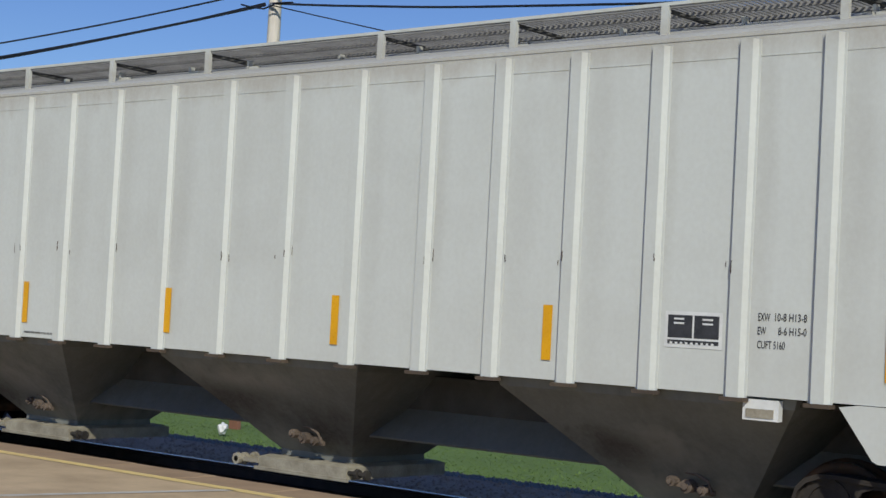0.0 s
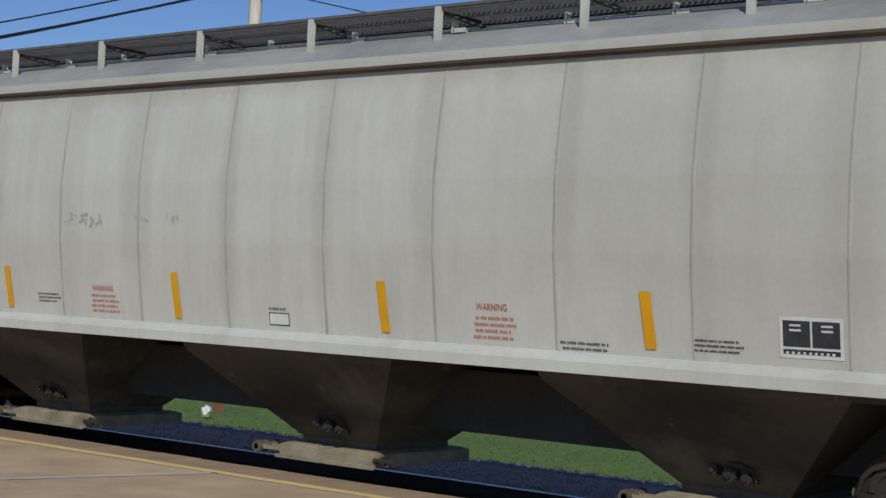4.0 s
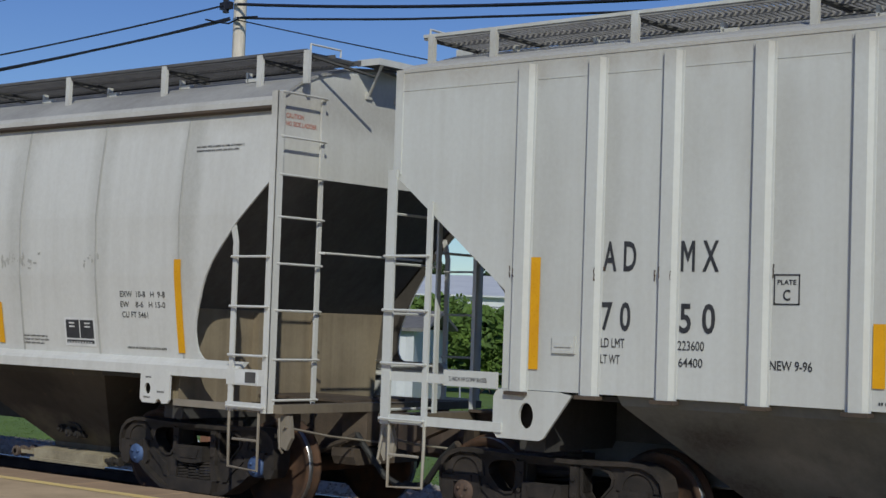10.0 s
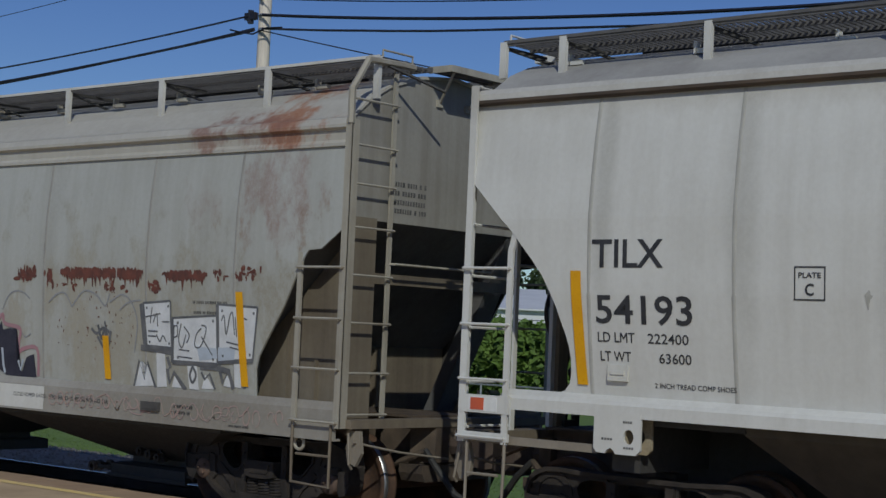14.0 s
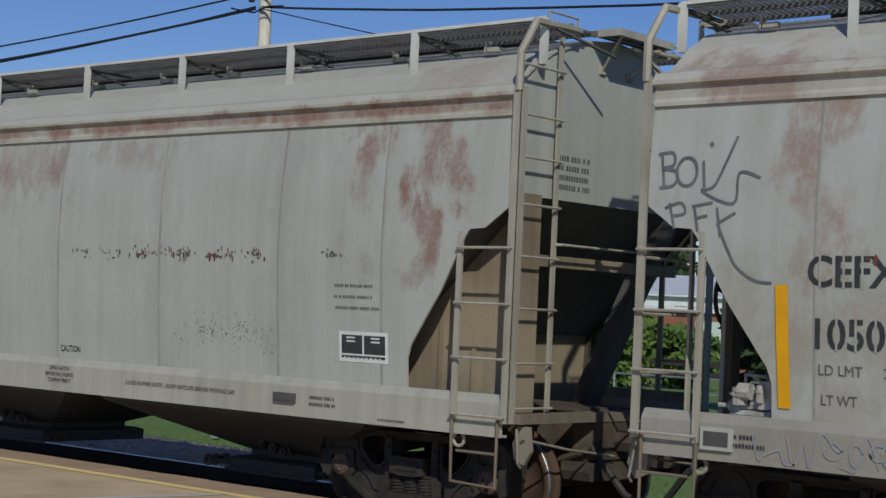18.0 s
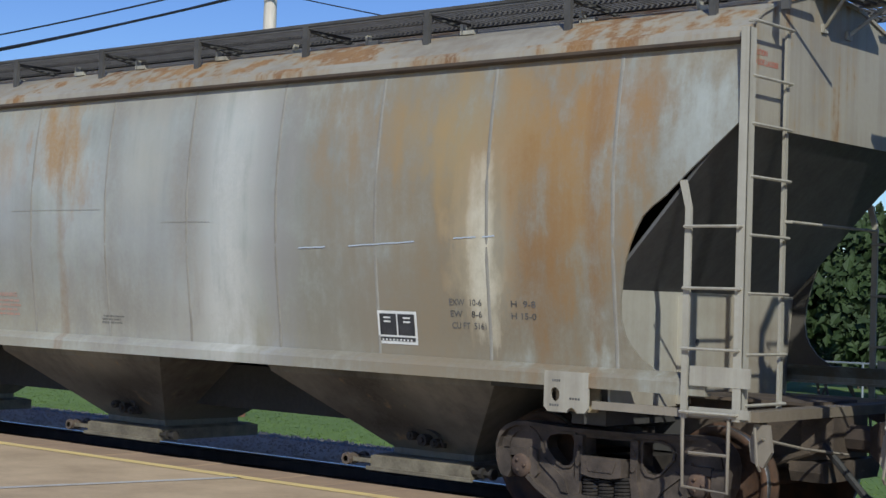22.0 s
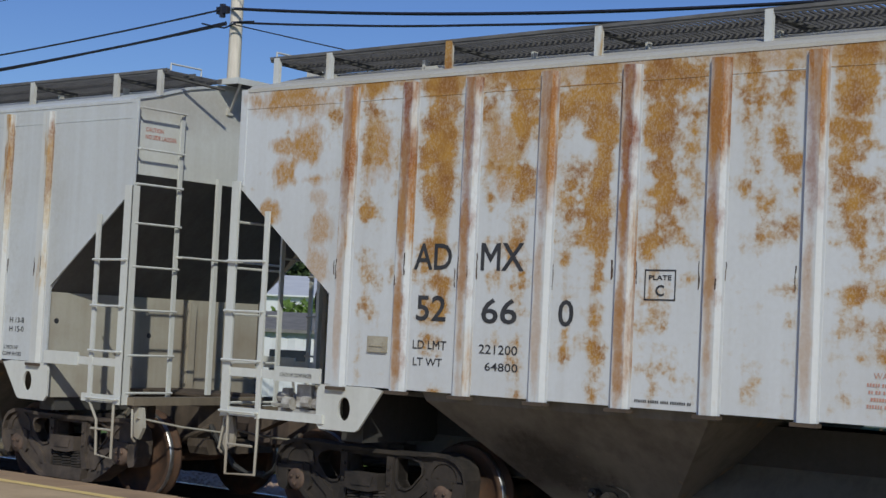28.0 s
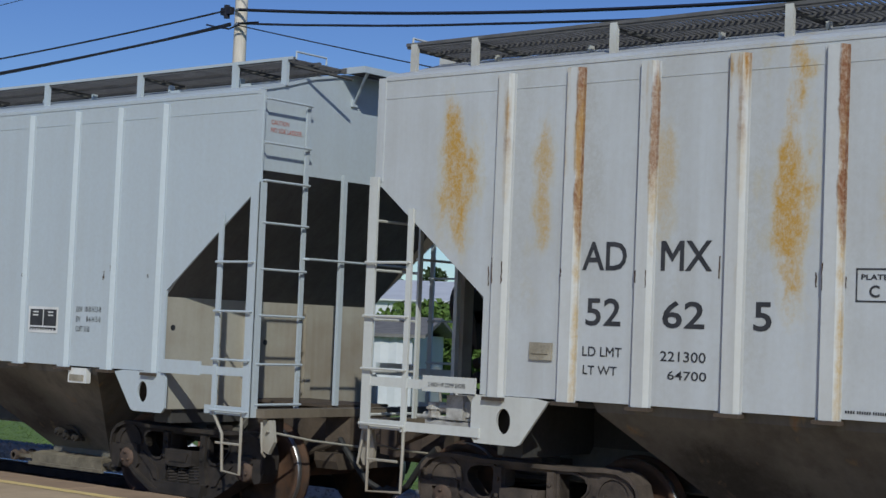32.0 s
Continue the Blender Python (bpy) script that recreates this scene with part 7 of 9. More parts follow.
    # three white placards with dark edges, nails and handwriting, and pale capitals below
    for k, (q, script_lines) in enumerate((
        ([(5.3, 1.66), (5.69, 1.65), (5.67, 2.13), (5.24, 2.1)], [(0, [(5.28, 1.96), (5.52, 2.0)]), (0, [(5.39, 2.06), (5.36, 1.9)]), (1, [(5.41, 1.91), (5.46, 2.0), (5.48, 1.87)]), (0, [(5.55, 1.92), (5.66, 1.92)]), (0, [(5.33, 1.82), (5.48, 1.82)]), (0, [(5.33, 1.77), (5.46, 1.77)]), (1, [(5.46, 1.79), (5.51, 1.72), (5.56, 1.78), (5.61, 1.72)])]),
        ([(5.7, 1.52), (6.37, 1.52), (6.37, 2.0), (5.7, 1.96)], [(0, [(5.73, 1.89), (5.72, 1.66)]), (1, [(5.73, 1.88), (5.78, 1.88), (5.78, 1.79), (5.73, 1.77)]), (1, [(5.84, 1.91), (5.8, 1.75), (5.85, 1.67), (5.91, 1.8)]), (1, [(5.88, 1.88), (5.96, 1.8), (5.92, 1.72)]), (1, [(6.14, 1.87), (6.07, 1.81), (6.04, 1.7), (6.11, 1.68), (6.18, 1.77), (6.21, 1.88), (6.14, 1.9)]), (0, [(6.14, 1.79), (6.3, 1.61)]), (0, [(5.8, 1.65), (5.96, 1.64)]), (0, [(5.78, 1.58), (6.0, 1.57)])]),
        ([(6.38, 1.55), (6.87, 1.58), (6.94, 2.09), (6.37, 2.11)], [(1, [(6.43, 1.95), (6.47, 2.0), (6.5, 1.82), (6.55, 1.99), (6.59, 2.03), (6.62, 1.82)]), (0, [(6.63, 1.99), (6.65, 1.8)]), (0, [(6.68, 2.0), (6.8, 1.97)]), (0, [(6.5, 1.75), (6.71, 1.72)]), (0, [(6.55, 1.7), (6.68, 1.68)])]))):
        bm = bmesh.new()
        on_side(bm, K, [(x - q[0][0], z - q[0][1]) for x, z in q], [(0, 1, 2, 3)], *q[0], 0.0080 + 0.0006 * k)
        board = part("painted_placard", bm, M["graf_white"], car, "white sprayed placard with a dark edge")
        bm = bmesh.new()
        for n, (a_, b_) in enumerate(zip(q, q[1:] + q[:1])):
            ribbon(bm, K, [a_, b_], 0.022 + 0.022 * (n % 3 == 0), 0.0102)
        mx, mz = sum(p[0] for p in q) / 4, sum(p[1] for p in q) / 4
        for x, z in q:
            ribbon(bm, K, [(x + (mx - x) * 0.22, z + (mz - z) * 0.22), (x + (mx - x) * 0.22 + 0.025, z + (mz - z) * 0.22)], 0.025, 0.0106)
        tagged(part("placard_edge", bm, M["graf_dark"], board), kind="stuff")
        bm = bmesh.new()
        for n, (soft, pts) in enumerate(script_lines):
            ribbon(bm, K, curl(pts) if soft else pts, 0.014, 0.0108 + 0.00015 * (n % 6))
        tagged(part("placard_writing", bm, M["graf_dark"], board, "dark illegible handwriting"), kind="stuff")
    shape("pale_lettering", "graf_white", "pale spray capitals", [(5.11, 1.25), (5.2, 1.51), (5.26, 1.32), (5.3, 1.49), (5.41, 1.27)], 0.0068)
    shape("pale_lettering", "graf_white", "pale spray capitals", [(5.45, 1.61), (5.58, 1.64), (5.61, 1.27), (5.46, 1.26)], 0.0068)
    shape("pale_lettering", "graf_white", "pale spray capitals", [(5.92, 1.49), (6.07, 1.5), (6.09, 1.26), (5.95, 1.27)], 0.0068)
    shape("pale_lettering", "graf_white", "pale spray capitals", [(6.6, 1.56), (6.71, 1.57), (6.7, 1.31), (6.61, 1.32)], 0.0068)
    shape("pale_lettering", "graf_white", "pale spray capitals", [(6.13, 1.28), (6.19, 1.42), (6.32, 1.28)], 0.0068)
    shape("pale_lettering", "graf_white", "pale spray capitals", [(6.45, 1.32), (6.5, 1.44), (6.58, 1.31)], 0.0068)
    shape("pale_lettering", "graf_white", "pale spray capitals", [(5.68, 1.27), (5.74, 1.41), (5.86, 1.27)], 0.0068)
    shape("pale_wash", "graf_pale", "pale blue sprayed patch", [(6.07, 1.69), (6.36, 1.68), (6.37, 1.58), (6.11, 1.55)], 0.0104)
    shape("pale_wash", "graf_pale", "pale blue sprayed patch", [(6.38, 1.69), (6.63, 1.7), (6.61, 1.58), (6.38, 1.56)], 0.0104)
    strokes("dark_outline", "graf_dark", "thin dark outlines of spray lettering", [
        (0.03, False, [(5.09, 1.24), (5.18, 1.52), (5.26, 1.33), (5.31, 1.51), (5.44, 1.24)]),
        (0.05, False, [(5.62, 1.45), (5.65, 1.31), (5.72, 1.42), (5.82, 1.32), (5.9, 1.25)]),
        (0.055, False, [(6.11, 1.49), (6.37, 1.49), (6.55, 1.46)]),
        (0.03, False, [(6.13, 1.44), (6.18, 1.37), (6.25, 1.43), (6.33, 1.28)]),
        (0.055, False, [(6.39, 1.52), (6.44, 1.35), (6.53, 1.47), (6.59, 1.3)]),
        (0.045, False, [(6.71, 1.57), (6.75, 1.31)]),
        (0.06, False, [(5.21, 1.65), (5.7, 1.62)]),
        (0.05, False, [(5.21, 2.09), (5.27, 1.68)]),
        (0.03, True, [(6.0, 1.49), (5.96, 1.4), (6.0, 1.33), (6.05, 1.41), (6.0, 1.49)]),
        (0.04, False, [(5.62, 1.57), (5.67, 1.46)]),
        (0.05, False, [(6.38, 1.58), (6.59, 1.6)])], 0.0076)
    strokes("black_scribble", "graf_dark", "small black scribble", [
        (0.03, True, [(4.4, 1.82), (4.49, 1.77), (4.6, 1.83), (4.73, 1.77)]),
        (0.035, True, [(4.51, 1.86), (4.57, 1.72), (4.62, 1.82), (4.68, 1.66), (4.72, 1.8)]),
        (0.03, True, [(4.5, 1.74), (4.62, 1.62), (4.68, 1.75)]),
        (0.025, False, [(4.62, 1.9), (4.67, 1.74)])], 0.0072)
    # blue and white tags
    strokes("blue_tag", "graf_blue", "thick blue spray tag", [
        (0.15, True, [(-2.71, 2.0), (-2.58, 1.79), (-2.48, 1.55), (-2.41, 1.37)]),
        (0.05, True, [(-2.71, 2.03), (-2.39, 2.1), (-2.14, 2.11), (-2.01, 1.95), (-1.99, 1.75), (-2.07, 1.67)]),
        (0.09, True, [(-2.35, 1.95), (-2.3, 1.8), (-2.32, 1.69)]),
        (0.1, True, [(-1.99, 1.58), (-1.93, 1.51), (-1.93, 1.44)]),
        (0.11, True, [(-1.73, 1.35), (-1.66, 1.3), (-1.61, 1.26)]),
        (0.05, True, [(-1.8, 1.81), (-1.76, 1.69), (-1.85, 1.62)])], 0.0062)
    strokes("white_tag", "graf_white", "thin white spray loops", [
        (0.024, True, [(-1.58, 1.24), (-1.75, 1.52), (-1.91, 1.69), (-1.94, 1.81), (-1.84, 1.86), (-1.72, 1.83), (-1.61, 1.67), (-1.5, 1.5), (-1.43, 1.37)]),
        (0.018, True, [(-1.94, 1.69), (-1.85, 1.54), (-1.66, 1.34), (-1.55, 1.23)]),
        (0.018, True, [(-0.97, 2.0), (-0.86, 1.94), (-0.75, 1.98), (-0.68, 1.87), (-0.7, 1.7), (-0.77, 1.5), (-0.83, 1.3)]),
        (0.015, True, [(-0.75, 1.98), (-0.66, 2.06), (-0.62, 2.07)]),
        (0.018, True, [(-0.62, 2.05), (-0.53, 1.99), (-0.43, 2.02), (-0.39, 2.14), (-0.45, 2.25)]),
        (0.02, True, [(-1.47, 1.66), (-1.39, 1.71), (-1.34, 1.64)])], 0.0074)
    strokes("pale_tag", "graf_pale", "pale blue spray loops", [
        (0.03, True, [(-1.61, 1.69), (-1.53, 1.87), (-1.38, 1.95), (-1.26, 1.83), (-1.18, 1.66), (-1.13, 1.46), (-1.13, 1.25)]),
        (0.035, True, [(-1.38, 1.94), (-1.29, 1.8), (-1.22, 1.6), (-1.19, 1.31)]),
        (0.03, True, [(-2.94, 1.97), (-2.79, 2.17), (-2.59, 2.21), (-2.44, 2.13)]),
        (0.03, True, [(-2.89, 1.9), (-2.79, 1.66), (-2.69, 1.35)])], 0.0058)
    strokes("grey_tag", "graf_grey", "thin grey spray loops", [
        (0.02, True, [(-1.85, 2.04), (-1.56, 2.09), (-1.38, 2.11), (-1.24, 2.06), (-1.19, 2.03), (-1.06, 2.09), (-0.93, 2.11), (-0.81, 2.04), (-0.79, 1.95)]),
        (0.02, False, [(-1.29, 1.99), (-1.13, 2.03)]),
        (0.02, True, [(-1.72, 1.7), (-1.65, 1.85), (-1.47, 1.94), (-1.28, 1.86), (-1.31, 1.77)]),
        (0.018, True, [(-0.97, 1.95), (-1.01, 1.86), (-0.88, 1.78), (-0.7, 1.73), (-0.66, 1.56), (-0.75, 1.45), (-0.86, 1.33)]),
        (0.016, True, [(-0.9, 1.5), (-0.75, 1.39), (-0.66, 1.27)]),
        (0.016, True, [(-3.16, 2.33), (-3.16, 1.89), (-3.18, 1.64), (-3.12, 1.46)]),
        (0.016, False, [(-3.42, 1.94), (-3.14, 1.94)]),
        (0.016, False, [(-3.42, 1.6), (-3.14, 1.63)]),
        (0.018, True, [(-1.15, 1.6), (-1.01, 1.69), (-1.06, 1.49), (-1.17, 1.43)])], 0.0054)
    strokes("grey_tag", "graf_grey", "thin grey spray loops", [
        (0.09, True, [(-1.42, 1.85), (-1.36, 1.8), (-1.37, 1.75)]),
        (0.08, True, [(-1.44, 1.64), (-1.4, 1.58), (-1.42, 1.54)]),
        (0.09, True, [(-0.17, 2.01), (-0.14, 1.96), (-0.17, 1.93)]),
        (0.016, True, [(-0.44, 1.83), (-0.34, 1.91), (-0.24, 1.83), (-0.36, 1.76), (-0.42, 1.85)]),
        (0.014, True, [(-0.62, 1.45), (-0.53, 1.43), (-0.46, 1.29)]),
        (0.016, True, [(0.93, 2.02), (1.05, 2.05), (1.16, 2.03)]),
        (0.016, True, [(1.95, 1.97), (2.02, 2.06), (2.1, 2.07), (2.16, 1.98)]),
        (0.016, True, [(2.27, 1.96), (2.41, 2.0), (2.54, 1.97), (2.66, 1.88)]),
        (0.016, True, [(2.8, 1.98), (2.9, 2.13), (3.03, 2.19), (3.19, 2.18), (3.31, 2.11)]),
        (0.016, True, [(3.15, 1.75), (3.23, 1.69), (3.33, 1.73)])], 0.0054)
    strokes("grey_tag", "graf_grey", "thin grey spray loops", [
        (0.018, True, [(3.65, 2.08), (3.8, 2.17), (3.94, 2.18), (4.06, 2.04)]),
        (0.018, True, [(4.06, 2.04), (4.26, 2.21), (4.48, 2.17), (4.62, 2.06), (4.7, 2.19)]),
        (0.018, True, [(4.7, 2.1), (4.89, 2.18), (5.05, 2.11), (5.15, 1.9), (5.1, 1.59)]),
        (0.016, True, [(4.86, 2.02), (5.0, 2.1), (5.2, 2.13)])], 0.0054)
    bm = bmesh.new()
    scrawl(bm, K, -0.43, 0.12, 1.37, 1.71, 22, 8, 0.018)
    scrawl(bm, K, 0.14, 0.51, 1.45, 1.63, 9, 9, 0.014)
    tagged(part("blue_grey_scribble", bm, M["graf_grey"], car, "faded blue-grey scribble"), kind="stuff")
    # big bubble piece that runs down over the side sill
    over = dict(prof=[(0.8, 1.5735), (1.19, 1.5735), (1.22, 1.555), (1.26, 1.518), (1.8, 1.56), (2.5, 1.60)])
    bubbles = [
        [(-5.51, 1.57), (-5.54, 1.72), (-5.61, 1.78), (-5.69, 1.77), (-5.79, 1.67), (-5.8, 1.53), (-5.77, 1.38), (-5.7, 1.32), (-5.62, 1.33), (-5.51, 1.37)],
        [(-5.64, 1.47), (-5.57, 1.49), (-5.44, 1.46), (-5.33, 1.38), (-5.29, 1.25), (-5.35, 1.19), (-5.37, 1.08), (-5.44, 0.9), (-5.54, 0.87), (-5.63, 0.9), (-5.72, 1.03), (-5.77, 1.18), (-5.67, 1.24), (-5.62, 1.31)],
        [(-5.53, 1.55), (-5.51, 1.68), (-5.46, 1.7), (-5.41, 1.6), (-5.41, 1.5)],
        [(-5.38, 1.64), (-5.28, 1.65), (-5.18, 1.62), (-5.08, 1.5), (-5.02, 1.36), (-5.0, 1.24), (-5.05, 1.19), (-5.09, 1.01), (-5.14, 0.92), (-5.24, 0.87), (-5.34, 0.91), (-5.37, 0.97), (-5.33, 1.08), (-5.3, 1.19)]]
    bubbles += [
        [(-4.98, 1.51), (-5.0, 1.66), (-5.08, 1.77), (-5.16, 1.8), (-5.21, 1.73), (-5.22, 1.64)],
        [(-5.0, 1.23), (-4.94, 1.19), (-4.95, 1.07), (-4.96, 0.92), (-5.02, 0.88), (-5.07, 0.91), (-5.07, 0.99), (-5.03, 1.18)],
        [(-4.96, 1.51), (-4.95, 1.6), (-4.86, 1.64), (-4.74, 1.64), (-4.62, 1.59), (-4.55, 1.47), (-4.58, 1.37), (-4.67, 1.3), (-4.81, 1.29), (-4.9, 1.31), (-4.92, 1.37)],
        [(-4.9, 1.3), (-4.86, 1.26), (-4.92, 1.2), (-4.88, 1.07), (-4.8, 0.99), (-4.68, 0.94), (-4.58, 0.95), (-4.53, 1.02), (-4.52, 1.14), (-4.57, 1.16), (-4.65, 1.21)]]
    bubbles += [
        [(-4.76, 1.65), (-4.74, 1.75), (-4.67, 1.82), (-4.6, 1.82), (-4.55, 1.72), (-4.53, 1.6), (-4.53, 1.47), (-4.51, 1.32)],
        [(-4.52, 1.8), (-4.46, 1.86), (-4.36, 1.83), (-4.29, 1.75), (-4.26, 1.67), (-4.25, 1.6)],
        [(-4.43, 1.52), (-4.38, 1.44), (-4.34, 1.34), (-4.31, 1.26), (-4.26, 1.22), (-4.29, 1.1), (-4.33, 0.99), (-4.4, 0.91), (-4.49, 0.92), (-4.51, 0.97), (-4.48, 1.04), (-4.5, 1.15), (-4.43, 1.15), (-4.35, 1.21), (-4.27, 1.22)],
        [(-4.5, 1.28), (-4.44, 1.33), (-4.37, 1.32), (-4.34, 1.25)]]
    bubbles += [
        [(-4.25, 1.6), (-4.18, 1.65), (-4.07, 1.69), (-3.96, 1.69), (-3.87, 1.63), (-3.84, 1.53), (-3.89, 1.45), (-3.96, 1.43), (-3.87, 1.43), (-3.77, 1.41), (-3.69, 1.37), (-3.68, 1.33), (-3.77, 1.33), (-3.81, 1.33), (-3.87, 1.28), (-3.94, 1.21)],
        [(-3.94, 1.21), (-3.92, 1.13), (-3.91, 1.04), (-3.86, 1.09), (-3.76, 1.14), (-3.65, 1.13), (-3.59, 1.06), (-3.53, 0.9)],
        [(-4.25, 1.38), (-4.14, 1.36), (-4.02, 1.36), (-4.07, 1.26), (-4.22, 1.23), (-4.22, 1.14), (-4.15, 1.03), (-4.08, 0.93), (-3.96, 0.86)]]
    strokes("navy_shadow", "graf_navy", "dark shading behind bubble spray lettering", [(0.065, True, [(x + 0.028, z + 0.014) for x, z in q]) for q in bubbles], 0.0066, over)
    strokes("white_outline", "graf_white", "white outline of bubble spray lettering", [(0.024, True, q) for q in bubbles], 0.0088, over)
    strokes("white_tag", "graf_white", "thin white marks inside bubble spray lettering", [
        (0.014, False, [(-5.22, 1.31), (-5.19, 1.43), (-5.11, 1.31)]),
        (0.012, False, [(-5.21, 1.36), (-5.14, 1.36)]),
        (0.014, False, [(-4.83, 1.52), (-4.8, 1.41), (-4.76, 1.48), (-4.73, 1.4), (-4.7, 1.52)]),
        (0.012, False, [(-4.12, 1.47), (-4.09, 1.56), (-4.04, 1.49), (-4.03, 1.61)]),
        (0.012, False, [(-4.14, 1.49), (-4.07, 1.44), (-4.0, 1.41), (-3.98, 1.49)])], 0.008)
    strokes("grey_tag", "graf_dark", "dark sprayed loops above the bubble lettering", [
        (0.03, True, [(-5.8, 2.21), (-5.72, 2.15), (-5.56, 2.16), (-5.41, 2.23), (-5.28, 2.25), (-5.18, 2.21), (-5.14, 2.12), (-5.16, 1.99), (-5.23, 1.87)]),
        (0.024, True, [(-5.77, 2.18), (-5.64, 2.05), (-5.48, 2.02), (-5.5, 1.9), (-5.51, 1.76)]),
        (0.075, False, [(-5.36, 2.08), (-5.23, 2.05)]),
        (0.02, True, [(-5.8, 1.94), (-5.84, 1.87), (-5.78, 1.81), (-5.74, 1.91), (-5.8, 1.94)]),
        (0.02, False, [(-5.69, 2.01), (-5.71, 1.89), (-5.61, 1.89)]),
        (0.02, False, [(-5.64, 1.98), (-5.65, 1.79)]),
        (0.018, True, [(-5.02, 2.05), (-5.1, 2.02), (-5.09, 1.95), (-5.02, 1.93), (-5.09, 1.85)]),
        (0.018, True, [(-4.89, 2.04), (-4.97, 2.01), (-4.96, 1.95), (-4.89, 1.92), (-4.96, 1.84), (-5.01, 1.82)])], 0.0056)
    strokes("grey_tag", "graf_dark", "dark sprayed loops above the bubble lettering", [
        (0.018, True, [(-4.7, 2.04), (-4.78, 2.01), (-4.76, 1.93), (-4.7, 1.97), (-4.68, 2.06)]),
        (0.016, True, [(-4.69, 2.05), (-4.7, 1.92), (-4.83, 1.83), (-4.96, 1.81)]),
        (0.016, False, [(-4.62, 1.94), (-4.56, 1.93)]),
        (0.05, True, [(-5.31, 1.75), (-5.25, 1.8), (-5.22, 1.77)])], 0.0056)
    strokes("grey_tag", "graf_grey", "thin grey spray loops", [
        (0.022, True, [(-4.23, 1.79), (-4.09, 1.86), (-3.98, 1.95), (-3.89, 1.97), (-3.78, 1.94), (-3.74, 1.87)]),
        (0.022, True, [(-3.74, 1.87), (-3.68, 1.95), (-3.53, 1.97)]),
        (0.022, True, [(-3.74, 1.87), (-3.72, 1.72), (-3.76, 1.59)]),
        (0.03, True, [(-3.94, 1.71), (-3.9, 1.81), (-3.84, 1.8), (-3.85, 1.71)])], 0.0054)
    # two rows of sprayed capitals near the end: BOIL, PFK
    strokes("grey_tag", "graf_dark", "dark sprayed capitals on the end panel", [
        (0.024, False, [(-7.90, 3.24), (-7.86, 2.97)]), (0.024, True, [(-7.93, 3.22), (-7.80, 3.23), (-7.78, 3.14), (-7.88, 3.11)]), (0.024, True, [(-7.88, 3.11), (-7.75, 3.08), (-7.77, 2.98), (-7.9, 2.96)]),
        (0.024, True, arc(-7.66, 3.08, 0.09, 0.11, 80, 440, 14)), (0.024, False, [(-7.52, 3.16), (-7.50, 2.96)]), (0.03, False, [(-7.47, 3.30), (-7.45, 3.27)]), (0.022, True, [(-7.24, 3.34), (-7.40, 2.98), (-7.52, 2.93), (-7.24, 2.83), (-7.20, 3.06), (-7.02, 3.02)])], 0.0062)
    strokes("grey_tag", "graf_dark", "dark sprayed capitals on the end panel", [
        (0.022, False, [(-7.80, 2.84), (-7.75, 2.64)]), (0.022, True, [(-7.84, 2.80), (-7.70, 2.84), (-7.66, 2.76), (-7.77, 2.74)]), (0.022, False, [(-7.58, 2.82), (-7.54, 2.62)]), (0.022, False, [(-7.60, 2.81), (-7.42, 2.84)]), (0.022, False, [(-7.57, 2.72), (-7.46, 2.74)]),
        (0.022, False, [(-7.38, 2.80), (-7.34, 2.58)]), (0.022, False, [(-7.22, 2.76), (-7.37, 2.68)]), (0.02, True, [(-7.37, 2.68), (-7.28, 2.5), (-7.2, 2.36), (-7.05, 2.26), (-6.9, 2.24)])], 0.0062)
    sill = dict(prof=[(0.8, 1.572), (1.3, 1.572)])
    bm = bmesh.new()
    coil(bm, sill, 3.75, 5.5, 1.06, 0.065, 13, 41, 0.013)
    coil(bm, sill, 5.7, 7.4, 1.05, 0.07, 11, 42, 0.011)
    scrawl(bm, sill, 3.8, 6.9, 0.99, 1.13, 40, 47, 0.011)
    tagged(part("red_tag", bm, M["graf_faint_red"], car, "faint red tags on the side sill"), kind="stuff")
    bm = bmesh.new()
    coil(bm, sill, -3.6, -1.55, 1.06, 0.075, 17, 43, 0.016)
    coil(bm, sill, -3.4, -2.0, 1.07, 0.05, 14, 48, 0.013)
    scrawl(bm, sill, -7.0, -5.75, 0.95, 1.16, 20, 45, 0.017)
    coil(bm, sill, -6.5, -5.8, 1.05, 0.075, 4, 46, 0.014)
    for k, pts in enumerate([[(-0.76, 1.14), (-0.7, 0.96)], [(-0.72, 1.13), (-0.6, 1.09), (-0.69, 1.05), (-0.57, 1.01), (-0.69, 0.96)], [(-0.54, 1.15), (-0.51, 0.97)], [(-0.48, 1.14), (-0.42, 0.98)], [(-0.3, 1.15), (-0.39, 1.07), (-0.29, 0.99)], [(-0.24, 1.16), (-0.21, 0.99)], [(-0.07, 1.17), (-0.21, 1.07), (-0.01, 0.99)], [(0.37, 1.13), (0.17, 1.11), (0.14, 1.02), (0.26, 0.97), (0.35, 1.02), (0.27, 1.04)], [(0.41, 1.13), (0.45, 0.98)], [(0.44, 1.12), (0.62, 1.13)], [(0.69, 1.06), (0.63, 0.92), (0.8, 0.95)], [(0.89, 1.07), (1.01, 1.05), (0.99, 0.97), (0.89, 0.91)]]):
        ribbon(bm, sill, pts, 0.018, 0.006 + 0.0002 * (k % 5))
    tagged(part("grey_sill_tag", bm, M["graf_grey"], car, "grey tags on the side sill"), kind="stuff")
    bm = bmesh.new()
    patch(bm, sill, 2.36, 3.65, 0.92, 1.17, 0.004)
    part("repainted_patch", bm, M["pD"], car, "freshly painted pale patch on the side sill")


